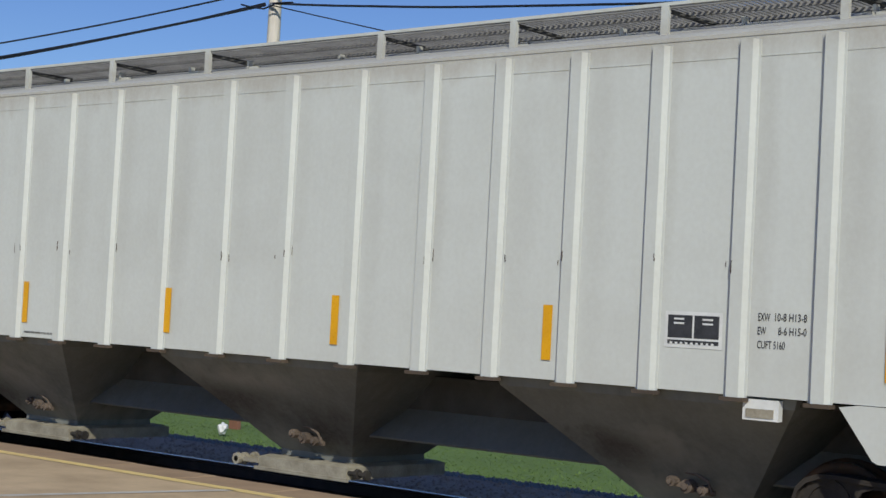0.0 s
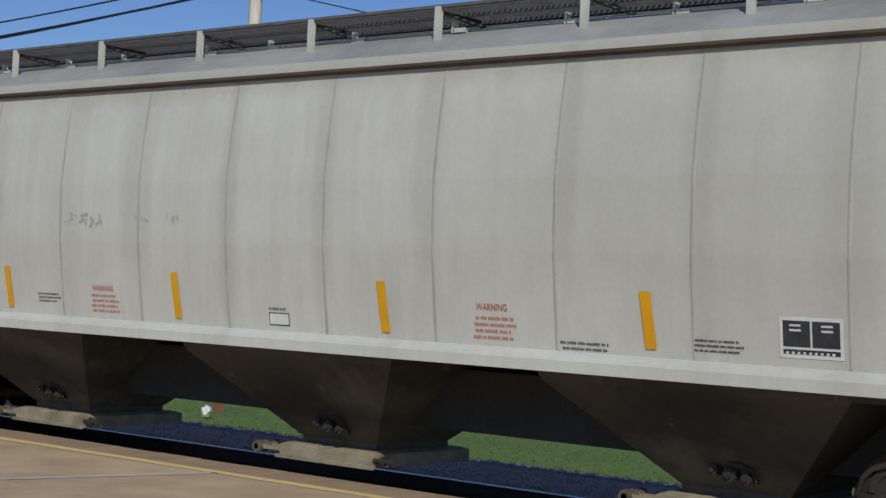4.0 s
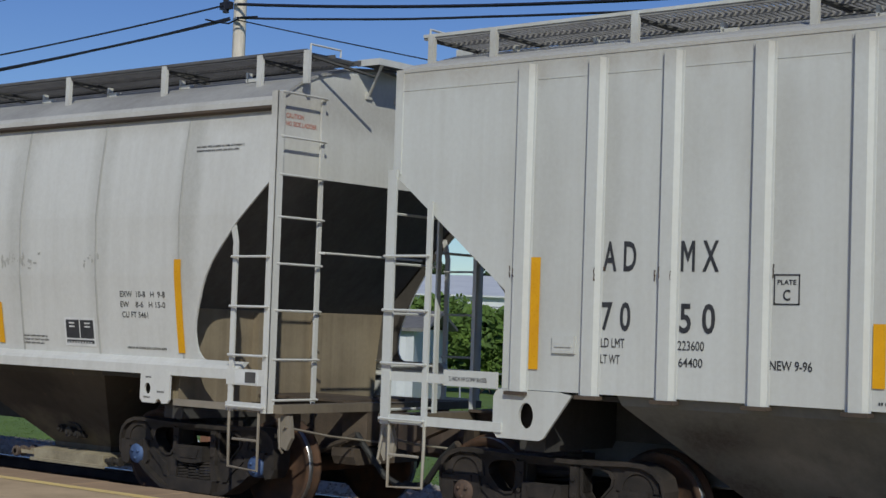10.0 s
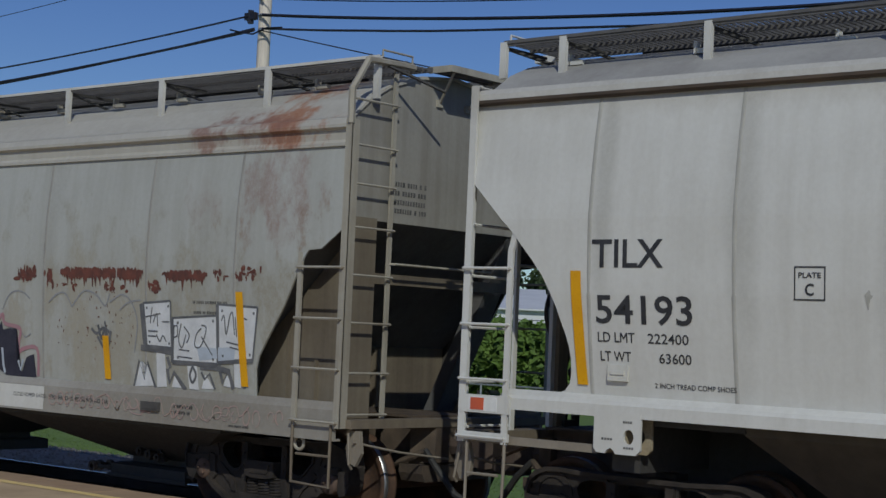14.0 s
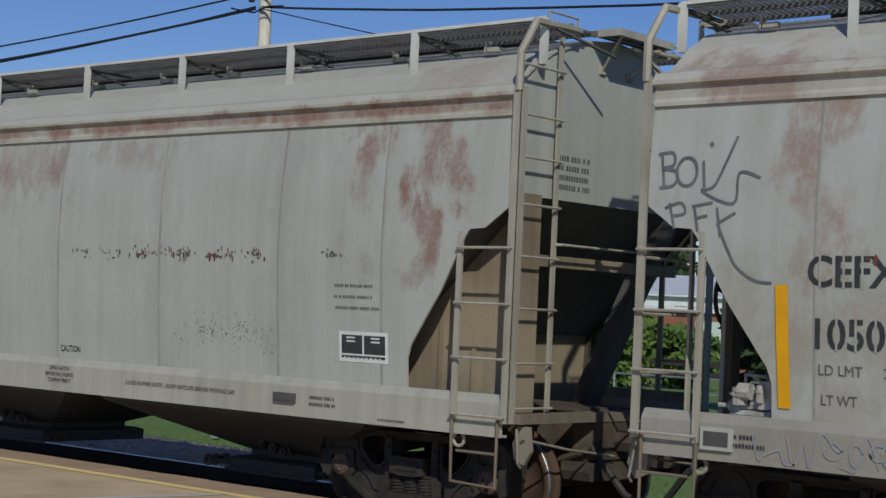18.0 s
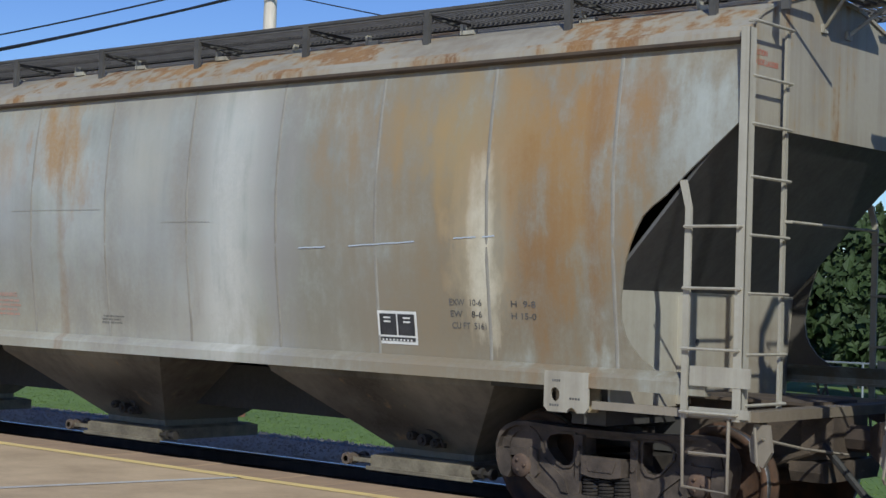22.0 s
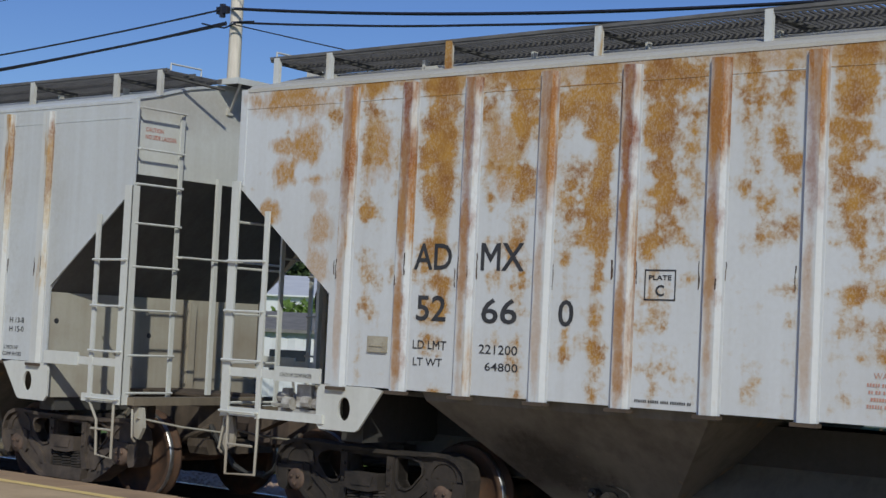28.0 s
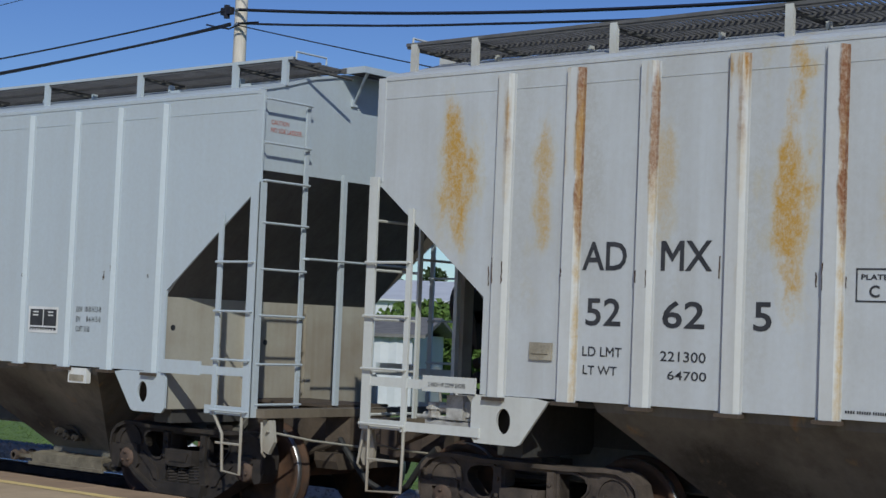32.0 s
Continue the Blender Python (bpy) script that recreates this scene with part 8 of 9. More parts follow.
def build_train():
    car, K = hopper_car("A", -16.65, "rib", "pA", "clean light grey ribbed covered hopper car with yellow reflectors", brake=-1)
    rib_details(car, K, ("AD", "MX", "52", "601", "", "221400", "64600"), "NEW 8-96", seed=2)
    end_warning(car, K, *BESIDE)
    car, K = hopper_car("B", -34.60, "round", "pB", "warm white round-sided covered hopper car with yellow reflectors", cap="cap_blue", hop="hopper_brown", bulk="bulkhead_dark", board="board_dark", rim="board_dark", brake=1)
    round_details(car, K, "TILX", "54048", "222500", "63500", 5)
    for x0, x1, z0, z1, n, sd in ((-3.8, -2.6, 2.44, 2.58, 16, 5), (-2.9, -2.5, 2.40, 2.55, 14, 6), (-2.2, -1.0, 2.46, 2.56, 12, 7)):
        flakes(car, K, x0, x1, z0, z1, n, "seam_warm", sd, 0.05, "ghost_lettering", "faint grey remains of painted-out lettering")
    car, K = hopper_car("C", -52.66, "rib", "pC", "pale grey ribbed covered hopper car with yellow reflectors and scuffed ribs", brake=1)
    rib_details(car, K, ("AD", "MX", "70", "50", "", "223600", "64400"), "NEW 9-96", seed=3)
    end_warning(car, K, *BESIDE)
    car, K = hopper_car("D", -70.74, "round", "pD", "off-white round-sided covered hopper car with brown flaked patches", cap="cap_blue", hop="hopper_brown", bulk="bulkhead_dark", board="board_dark", rim="board_dark", brake=-1)
    round_details(car, K, "TILX", "54193", "222400", "63600", 6)
    for x0, x1, z0, z1, n, sd in ((-4.0, -3.4, 2.41, 2.52, 45, 5), (-4.75, -3.6, 2.24, 2.34, 60, 6), (-3.15, -2.2, 2.33, 2.52, 90, 7), (-1.55, -0.85, 2.44, 2.52, 40, 8), (2.6, 6.2, 2.35, 2.52, 60, 9)):
        flakes(car, K, x0, x1, z0, z1, n, "seam_warm", sd, 0.06, "ghost_lettering", "grey remains of painted-out lettering")
    flakes(car, K, -3.75, -3.45, 2.28, 2.33, 12, "rustred", 16, 0.05)
    torn_band(car, K, -2.36, -2.27, 2.28, 2.5, "rustred", 17)
    flakes(car, K, -2.9, -2.4, 2.34, 2.42, 10, "rustred", 18, 0.05)
    flakes(car, K, -1.4, -0.4, 2.42, 2.50, 10, "rustred", 19, 0.06)
    car, K = hopper_car("E", -88.66, "deep", "pE", "faded grey covered hopper car covered with spray lettering and rust", hop="hopper_dark", bulk="bulkhead_soot", ends="end_soot", trim="trim_E", post="pD", sill="sill_E", eave="eave_E", seam="seam", board="board_dark", brake=-1, slope="slope")
    deep_details(car, K, "10509", "223200", "62800", 8, True)
    torn_band(car, K, 3.85, 5.24, 2.27, 2.47, "rustred", 9)
    torn_band(car, K, 5.53, 6.22, 2.26, 2.45, "rustred", 10)
    flakes(car, K, 2.72, 3.75, 2.30, 2.44, 40, "rustred", 11, 0.09)
    flakes(car, K, 3.7, 6.3, 2.20, 2.32, 40, "rustred", 12, 0.07)
    flakes(car, K, 6.25, 7.0, 2.34, 2.46, 34, "rustred", 13, 0.06)
    flakes(car, K, -2.2, -0.55, 2.34, 2.48, 40, "rustred", 14, 0.09)
    flakes(car, K, -2.2, -0.55, 2.34, 2.48, 20, "black_worn", 15, 0.09)
    torn_band(car, K, -5.75, -5.06, 2.31, 2.47, "rustred", 31)
    torn_band(car, K, -4.70, -4.15, 2.31, 2.47, "rustred", 32)
    torn_band(car, K, -3.95, -3.32, 2.30, 2.48, "rustred", 33)
    torn_band(car, K, -2.25, -1.98, 2.33, 2.47, "rustred", 34)
    flakes(car, K, -6.2, -3.3, 2.32, 2.48, 60, "rustred", 16, 0.07)
    flakes(car, K, -2.9, -1.7, 2.32, 2.46, 34, "rustred", 18, 0.08)
    flakes(car, K, 3.8, 5.1, 1.4, 2.2, 60, "rustred", 17, 0.025, "speckled_rust", "specks of rust")
    graffiti(car, K)
    car, K = hopper_car("F", -106.04, "deep", "pF", "dull green-grey covered hopper car with a rusty eave and flaked lettering", hop="hopper_dark", bulk="bulkhead_dark", trim="trim_E", post="pD", sill="sill_F", eave="eave_F", seam="seam", board="board_dark", brake=-1, slope="slope")
    deep_details(car, K, "10143", "224300", "61700", 9, False)
    for x0, x1, z0, z1, n, mt, sd in ((-5.62, -5.3, 2.36, 2.50, 40, "rustred", 12), (-5.3, -4.9, 2.38, 2.46, 24, "black_worn", 13), (-4.85, -4.15, 2.36, 2.46, 70, "black_worn", 14), (-4.2, -3.44, 2.30, 2.49, 110, "black_worn", 15), (-4.2, -3.44, 2.30, 2.49, 50, "rustred", 16),
                                     (-3.0, -2.7, 2.32, 2.46, 20, "rustred", 17), (-2.55, -2.2, 2.30, 2.48, 26, "black_worn", 18), (-2.0, -1.85, 2.33, 2.48, 10, "black_worn", 19), (1.85, 4.2, 2.32, 2.46, 60, "black_worn", 20), (4.2, 6.2, 2.34, 2.46, 30, "black_worn", 25), (2.0, 5.7, 2.32, 2.44, 60, "rustred", 21), (-0.35, 0.65, 1.46, 1.60, 50, "graf_grey", 22)):
        flakes(car, K, x0, x1, z0, z1, n, mt, sd, 0.036)
    torn_band(car, K, 3.2, 3.36, 2.30, 2.42, "rustred", 23)
    torn_band(car, K, 4.25, 4.5, 2.32, 2.42, "rustred", 24)
    flakes(car, K, 3.8, 5.2, 1.40, 1.82, 230, "black_worn", 16, 0.015, "speckled_grime", "dark speckled grime")
    flakes(car, K, -5.9, -3.0, 1.45, 2.25, 200, "scuff", 17, 0.015, "speckled_grime", "dark speckled grime")
    bm = bmesh.new()
    ribbon(bm, K, curl([(-0.41, 1.87), (-0.37, 1.73), (-0.2, 1.715), (0.03, 1.74), (0.2, 1.78), (0.37, 1.85)]), 0.026)
    part("rust_scrape", bm, M["rustred"], car, "curved rusty scrape")
    bm = bmesh.new()
    ribbon(bm, K, [(-0.45, 1.84), (-0.40, 1.885), (-0.33, 1.87)], 0.026, 0.0066)
    part("scrape_tip", bm, M["black_worn"], car, "dark tip of the scrape")
    bm = bmesh.new()
    rnd = random.Random(77)
    for k in range(14):
        x, z = -5.46 + k * 0.2, 1.30 - 0.003 * k
        h = 0.28 - 0.004 * k
        # strokes between random nodes, so that no letter forms
        nodes = [(x + 0.075 * i + rnd.uniform(-0.012, 0.012), z + h * j / 2) for i in range(3) for j in range(3)]
        for n_ in range(3):
            p, q = rnd.sample(nodes, 2)
            ribbon(bm, K, curl([p, ((p[0] + q[0]) / 2 + rnd.uniform(-0.03, 0.03), (p[1] + q[1]) / 2), q]), rnd.uniform(0.018, 0.032), 0.005 + 0.0003 * n_)
    tagged(part("spray_tag", bm, M["spray_faint"], car, "row of faded dark spray strokes"), kind="stuff")
    car, K = hopper_car("G", -123.62, "nrl", "pG", "grey round-sided covered hopper car washed with brown rust stains", hop="hopper_tan", board="board_dark", brake=-1, trim="trim_E", post="underframe", seam="seam_brown", ends="eave_G", eave="eave_G")
    round_details(car, K, "NRLX", "5940", "224400", "61600", 10, bars_on=False)
    car, K = hopper_car("H", -141.64, "rib", "pH", "badly rusted pale grey ribbed covered hopper car", rib_mat="rib_H", trim="pC", hop="hopper_tan", board="board_dark", rim="board_dark", brake=-1, post="rib_I", ends="pale_end", eave="pC")
    rib_details(car, K, ("AD", "MX", "52", "66", "0", "221200", "64800"), "", seed=4, style="wide", bars_on=False)
    end_warning(car, K, *BETWEEN)
    car, K = hopper_car("I", -159.55, "rib", "pI", "pale grey ribbed covered hopper car with ochre rust streaks", rib_mat="rib_I", trim="pC", hop="hopper_tan", board="board_dark", rim="board_dark", brake=-1, post="pC", ends="pC")
    rib_details(car, K, ("AD", "MX", "52", "62", "5", "221300", "64700"), "", seed=5, style="wide", bars_on=False)
    end_warning(car, K, *BETWEEN)
    car, K = hopper_car("J", -177.4, "rib", "pJ", "clean pale blue-grey ribbed covered hopper car", hop="hopper_tan", board="board_dark", brake=-1)
    rib_details(car, K, ("", "", "", "", "", "", ""), "", seed=6, bars_on=False)
    end_warning(car, K, *BETWEEN)


build_train()

# ---- the setting ----


def sheet(name, x0, x1, y0, y1, z, mat, label, thick=0.3, nx=1, ny=1):
    bm = bmesh.new()
    box(bm, x0, x1, y0, y1, z - thick, z)
    return tagged(part(name, bm, mat), label, name, kind="structure")


bm = bmesh.new()
box(bm, -1800, 1800, -1500, 1800, -1.2, -0.5)
tagged(part("ground", bm, M["grass_ground"]), "wide flat grassy ground", "ground", kind="structure")

# ballast bed, sloping down to the grass on the far side
bm = bmesh.new()
sec = [(10.60, -0.6), (10.60, -0.19), (14.2, -0.19), (15.6, -0.30), (17.9, -0.44), (18.3, -0.6)]
loft(bm, [[(x, y, z) for y, z in sec] for x in (-320, 240)])
bmesh.ops.recalc_face_normals(bm, faces=bm.faces)
tagged(part("ballast_bed", bm, M["ballast"]), "dark stone ballast under the track", "ballast", kind="structure")
rnd = random.Random(11)
verts, faces = [], []
for k in range(9000):
    x, y = rnd.uniform(-32, -4), rnd.uniform(10.75, 18.0)
    z = lerp_table([(14.2, -0.19), (15.6, -0.30), (17.9, -0.44)], y)
    s = rnd.uniform(0.018, 0.042)
    b = len(verts)
    rot = rnd.uniform(0, 6.28)
    for dx, dy, dz in ((-1, -1, 0), (1, -1, 0), (1, 1, 0), (-1, 1, 0), (0.1, -0.2, 1)):
        a = rnd.uniform(0.6, 1.2) * s
        verts.append((x + a * (dx * math.cos(rot) - dy * math.sin(rot)), y + a * (dx * math.sin(rot) + dy * math.cos(rot)), z - 0.01 + a * dz * 1.1))
    faces += [(b, b + 1, b + 4), (b + 1, b + 2, b + 4), (b + 2, b + 3, b + 4), (b + 3, b, b + 4)]
me = bpy.data.meshes.new("ballast_stones")
me.from_pydata(verts, [], faces)
me.materials.append(M["ballast"])
tagged(new("ballast_stones", me), "loose dark ballast stones", "ballast", kind="stuff")
verts, faces = [], []
for k in range(7000):
    x, y = rnd.uniform(-34, -4), 17.8 + rnd.uniform(0, 0.7)
    s = rnd.uniform(0.02, 0.05)
    b = len(verts)
    for dx, dy, dz in ((-1, -1, 0), (1, -1, 0), (1, 1, 0), (-1, 1, 0), (0.1, -0.2, 1)):
        a = rnd.uniform(0.6, 1.2) * s
        verts.append((x + a * dx, y + a * dy, -0.47 + a * dz))
    faces += [(b, b + 1, b + 4), (b + 1, b + 2, b + 4), (b + 2, b + 3, b + 4), (b + 3, b, b + 4)]
me = bpy.data.meshes.new("gravel")
me.from_pydata(verts, [], faces)
me.materials.append(M["gravel"])
tagged(new("gravel", me), "strip of pale gravel beside the grass", "gravel", kind="stuff")

sheet("gravel_strip", -320, 240, 18.0, 18.5, -0.47, M["gravel"], "pale gravel strip along the grass", 0.2)

# grass in tufts
verts, faces = [], []
for k in range(110000):
    x = rnd.uniform(-44, -4)
    y = 18.35 + abs(rnd.gauss(0, 0.1)) + 20 * rnd.random() ** 1.6
    h = rnd.uniform(0.012, 0.034)
    a = rnd.uniform(0, 6.28)
    w = rnd.uniform(0.004, 0.010) * (1 + (y - 18) * 0.05)
    b = len(verts)
    verts += [(x - w * math.cos(a), y - w * math.sin(a), -0.5), (x + w * math.cos(a), y + w * math.sin(a), -0.5), (x + rnd.gauss(0, 0.05), y + rnd.gauss(0, 0.05), -0.5 + h)]
    faces.append((b, b + 1, b + 2))
me = bpy.data.meshes.new("grass")
me.from_pydata(verts, [], faces)
me.materials.append(M["grass"])
tagged(new("grass", me), "short sunlit grass beyond the track", "grass", kind="stuff")

# platform with its paving edge and painted lines
bm = bmesh.new()
box(bm, -320, 240, -14.0, 10.02, -0.5, 0.21)
platform = tagged(part("platform", bm, M["concrete"]), "buff concrete station platform, sunlit", "platform", kind="structure")
slabs = {}
n = 0
for k in range(70):
    x = -46 + k * 0.6
    if "edge" not in slabs:
        bm = bmesh.new()
        loft(bm, [[(0.004, 0.0, -0.1), (0.596, 0.0, -0.1), (0.596, 0.545, -0.1), (0.004, 0.545, -0.1)], [(0.004, 0.0, 0.0), (0.596, 0.0, 0.0), (0.596, 0.545, 0.0), (0.004, 0.545, 0.0)], [(0.012, 0.008, 0.006), (0.588, 0.008, 0.006), (0.588, 0.537, 0.006), (0.012, 0.537, 0.006)]])
        bmesh.ops.recalc_face_normals(bm, faces=bm.faces)
        o = part("edge_slab", bm, M["edge"])
        slabs["edge"] = o.data
        bpy.data.objects.remove(o)
    s = part("edge_slab", slabs["edge"], None, platform)
    s.location = (x, 10.025, 0.206 + random.Random(k).uniform(-0.002, 0.002))
bm = bmesh.new()
box(bm, -320, 240, 10.57, 10.60, -0.5, 0.10)
box(bm, -320, -46, 10.02, 10.57, -0.5, 0.211)
box(bm, -4, 240, 10.02, 10.57, -0.5, 0.211)
part("platform_face", bm, M["edge"], platform)
for y0, y1, x0, x1, mat, nm in ((9.865, 10.015, -320, 240, "line", "yellow_line"),):
    bm = bmesh.new()
    N = 120
    a0, a1 = max(x0, -60), min(x1, 30)
    rl = random.Random(5)
    pts = []
    for k in range(N + 1):
        x = a0 + (a1 - a0) * k / N
        pts.append((x, y0 + rl.uniform(-0.006, 0.006), y1 + rl.uniform(-0.006, 0.006)))
    va = [bm.verts.new((x, a, 0.2145)) for x, a, b in pts]
    vb = [bm.verts.new((x, b, 0.2145)) for x, a, b in pts]
    for k in range(N):
        bm.faces.new((va[k], va[k + 1], vb[k + 1], vb[k]))
    part(nm, bm, M[mat], platform, "worn painted line on the platform")

bm = bmesh.new()
for k in range(24):
    a, b = k / 24, (k + 1) / 24
    q = [(-11.5 + 0.6 * u + w, 7.5 + 2.4 * u, 0.2145) for u, w in ((a, 0), (a, 0.11), (b, 0.11), (b, 0))]
    bm.faces.new([bm.verts.new(p) for p in q])
bmesh.ops.remove_doubles(bm, verts=bm.verts, dist=0.0005)
part("pale_line", bm, M["pale_line"], platform, "worn pale painted stripe across the platform")

# track: rails and sleepers
track = tagged(new("track"), "standard-gauge railway track on dark ballast", "track", kind="structure")
for y in (YC - 0.7525, YC + 0.7525):
    bm = bmesh.new()
    sec = [(-0.07, -0.17), (0.07, -0.17), (0.07, -0.16), (0.012, -0.14), (0.010, -0.045), (0.036, -0.035), (0.036, -0.006), (-0.036, -0.006), (-0.036, -0.035), (-0.010, -0.045), (-0.012, -0.14), (-0.07, -0.16)]
    loft(bm, [[(x, y + a, z) for a, z in sec] for x in (-320, 240)])
    box(bm, -320, 240, y - 0.034, y + 0.034, -0.006, 0.0, 1)
    bmesh.ops.recalc_face_normals(bm, faces=bm.faces)
    part("rail", bm, [M["rail"], M["railhead"]], track)
bm = bmesh.new()
box(bm, -0.115, 0.115, -1.3, 1.3, -0.30, -0.172)
o = part("sleeper", bm, M["sleeper"])
sl = o.data
bpy.data.objects.remove(o)
for k in range(120):
    s = part("sleeper", sl, None, track)
    s.location = (-60 + k * 0.52, YC + random.Random(k).uniform(-0.03, 0.03), 0)

# utility pole and its cables
PX, PY = -26.86, 25.0
pole = empty("utility_pole", "bleached wooden utility pole carrying black cables", "utility pole")
bm = bmesh.new()
loft(bm, [[(PX + r * math.cos(k * math.pi / 7), PY + r * math.sin(k * math.pi / 7), z) for k in range(14)] for r, z in ((0.19, -0.6), (0.165, 4.0), (0.145, 8.6), (0.13, 12.0))])
part("shaft", bm, M["pole"], pole, "", True)
bm = bmesh.new()
box(bm, PX - 0.45, PX - 0.12, PY - 0.22, PY - 0.10, 8.88, 9.04)
rod(bm, (PX - 0.30, PY - 0.16, 8.80), (PX - 0.30, PY - 0.16, 9.10), 0.07, 8)
part("cable_bracket", bm, M["cable"], pole)
for z in (8.62, 8.95, 9.32):
    bm = bmesh.new()
    rod(bm, (PX - 0.02, PY - 0.16, z), (PX + 0.16, PY - 0.24, z), 0.03, 6)
    part("insulator_bracket", bm, M["pipe"], pole)


def cable(pts, r, label="slack black overhead cable on a pole"):
    bm = bmesh.new()
    bent(bm, pts, r, 5)
    tagged(part("overhead_cable", bm, M["cable"]), label, "cable", "cables on the utility pole")


def span(z0, z1, sag, y0, y1, x0, x1, r, wob=0.0, seed=1):
    rc = random.Random(seed)
    pts = []
    for k in range(41):
        u = k / 40
        pts.append((x0 + (x1 - x0) * u, y0 + (y1 - y0) * u, z0 + (z1 - z0) * u - 4 * sag * u * (1 - u) + (rc.uniform(-wob, wob) if 0 < k < 40 else 0)))
    cable(pts, r)


cy = PY - 0.22
span(8.62, 9.3, 0.93, cy, 25.2, PX - 0.1, -72.0, 0.034)
span(8.66, 9.45, 1.10, cy, 25.2, PX - 0.1, -72.0, 0.022, 0, 3)
span(8.96, 9.75, 0.92, cy, 25.2, PX - 0.3, -72.0, 0.024)
span(10.6, 11.4, 1.25, cy, 25.2, PX, -72.0, 0.010)
span(8.64, 8.6, 1.15, cy, 24.8, PX + 0.1, 14.0, 0.026, 0.008, 4)
span(8.95, 8.95, 1.30, cy, 24.8, PX + 0.1, 14.0, 0.036)
span(9.32, 9.4, 1.35, cy, 24.8, PX + 0.1, 14.0, 0.014)
span(8.60, 3.4, 0.2, cy, 30.0, PX + 0.1, -2.0, 0.014)
bm = bmesh.new()
bent(bm, [(PX - 0.9, cy, 8.70), (PX - 0.5, cy - 0.05, 8.60), (PX, cy - 0.12, 8.50), (PX + 0.35, cy - 0.05, 8.62), (PX + 0.8, cy, 8.60)], 0.02, 5)
part("cable_loop", bm, M["cable"], pole)


def polar(r, yaw, z=0.0):
    return (-r * math.sin(radians(yaw)), r * math.cos(radians(yaw)), z)


# small things in the grass
def litter(x, y):
    bm = bmesh.new()
    rl = random.Random(3)
    bmesh.ops.create_icosphere(bm, subdivisions=2, radius=0.09)
    for v in bm.verts:
        v.co *= rl.uniform(0.7, 1.3)
        v.co.z *= 1.2
        v.co += Vector((x, y, -0.36))
    tagged(part("plastic_litter", bm, M["cloth"]), "crumpled white plastic litter in the grass", "litter")


# ---- buildings and greenery behind ----
def leaf_cloud(bm_v, bm_f, cx, cy_, cz, rx, ry, rz, count, size, rl):
    for _ in range(count):
        while True:
            p = Vector((rl.uniform(-1, 1), rl.uniform(-1, 1), rl.uniform(-1, 1)))
            if 0.25 < p.length < 1:
                break
        p = p * (0.75 + 0.25 * rl.random())
        c = Vector((cx + p.x * rx, cy_ + p.y * ry, cz + p.z * rz))
        a = Vector((rl.gauss(0, 1), rl.gauss(0, 1), rl.gauss(0, 1))).normalized()
        b = a.orthogonal().normalized()
        s = size * rl.uniform(0.6, 1.4)
        k = len(bm_v)
        d = a.cross(b) * 0.25
        bm_v += [c - a * s, c + b * s * 0.6 + d * s, c + a * s, c - b * s * 0.6 + d * s]
        bm_f += [(k, k + 1, k + 2), (k, k + 2, k + 3)]


def crown(name, clouds, count, size, mat, parent, seed, label=""):
    rl = random.Random(seed)
    v, f = [], []
    for c in clouds:
        leaf_cloud(v, f, *c, count, size, rl)
    me = bpy.data.meshes.new(name)
    me.from_pydata([tuple(p) for p in v], [], f)
    me.materials.append(mat)
    ob = new(name, me)
    ob.parent = parent
    return ob


def tree(x, y, h, seed, z0=-0.5):
    rl = random.Random(seed)
    t = empty("tree", "dark green broadleaf tree in the distance", "tree", "trees behind the buildings")
    bm = bmesh.new()
    bent(bm, [(x, y, z0), (x + 0.1, y, z0 + h * 0.25), (x - 0.1, y, z0 + h * 0.5), (x, y, z0 + h * 0.75)], 0.02 * h, 7)
    for k in range(5):
        a = k * 1.3 + seed
        zz = z0 + h * (0.3 + 0.1 * k)
        rod(bm, (x, y, zz), (x + 0.2 * h * math.cos(a), y + 0.2 * h * math.sin(a), zz + h * 0.15), 0.008 * h, 5)
    part("trunk", bm, M["bark"], t)
    clouds = []
    for k in range(8):
        a = rl.uniform(0, 6.28)
        d = h * rl.uniform(0.02, 0.22)
        clouds.append((x + d * math.cos(a), y + d * math.sin(a), z0 + h * rl.uniform(0.42, 0.88), h * 0.17, h * 0.17, h * 0.14))
    crown("crown", clouds, 130, h * 0.030, M["leaf"], t, seed)


def shrub(x, y, w, h, seed, mat="leaf_light", z0=-0.5, count=200, label="tangled bright green shrub with vines"):
    rl = random.Random(seed)
    t = empty("shrub", label, "shrub", "shrubs behind the track")
    bm = bmesh.new()
    for k in range(5):
        rod(bm, (x + rl.uniform(-w, w) * 0.2, y, z0), (x + rl.uniform(-w, w) * 0.4, y + rl.uniform(-1, 1) * 0.3, z0 + h * 0.7), 0.04, 5)
    part("stem", bm, M["bark"], t)
    clouds = [(x + rl.uniform(-w, w) * 0.42, y + rl.uniform(-0.6, 0.6), z0 + h * rl.uniform(0.2, 0.8), w * 0.24, 0.9, h * 0.22) for _ in range(9)]
    crown("foliage", clouds, count, 0.17, M[mat], t, seed)


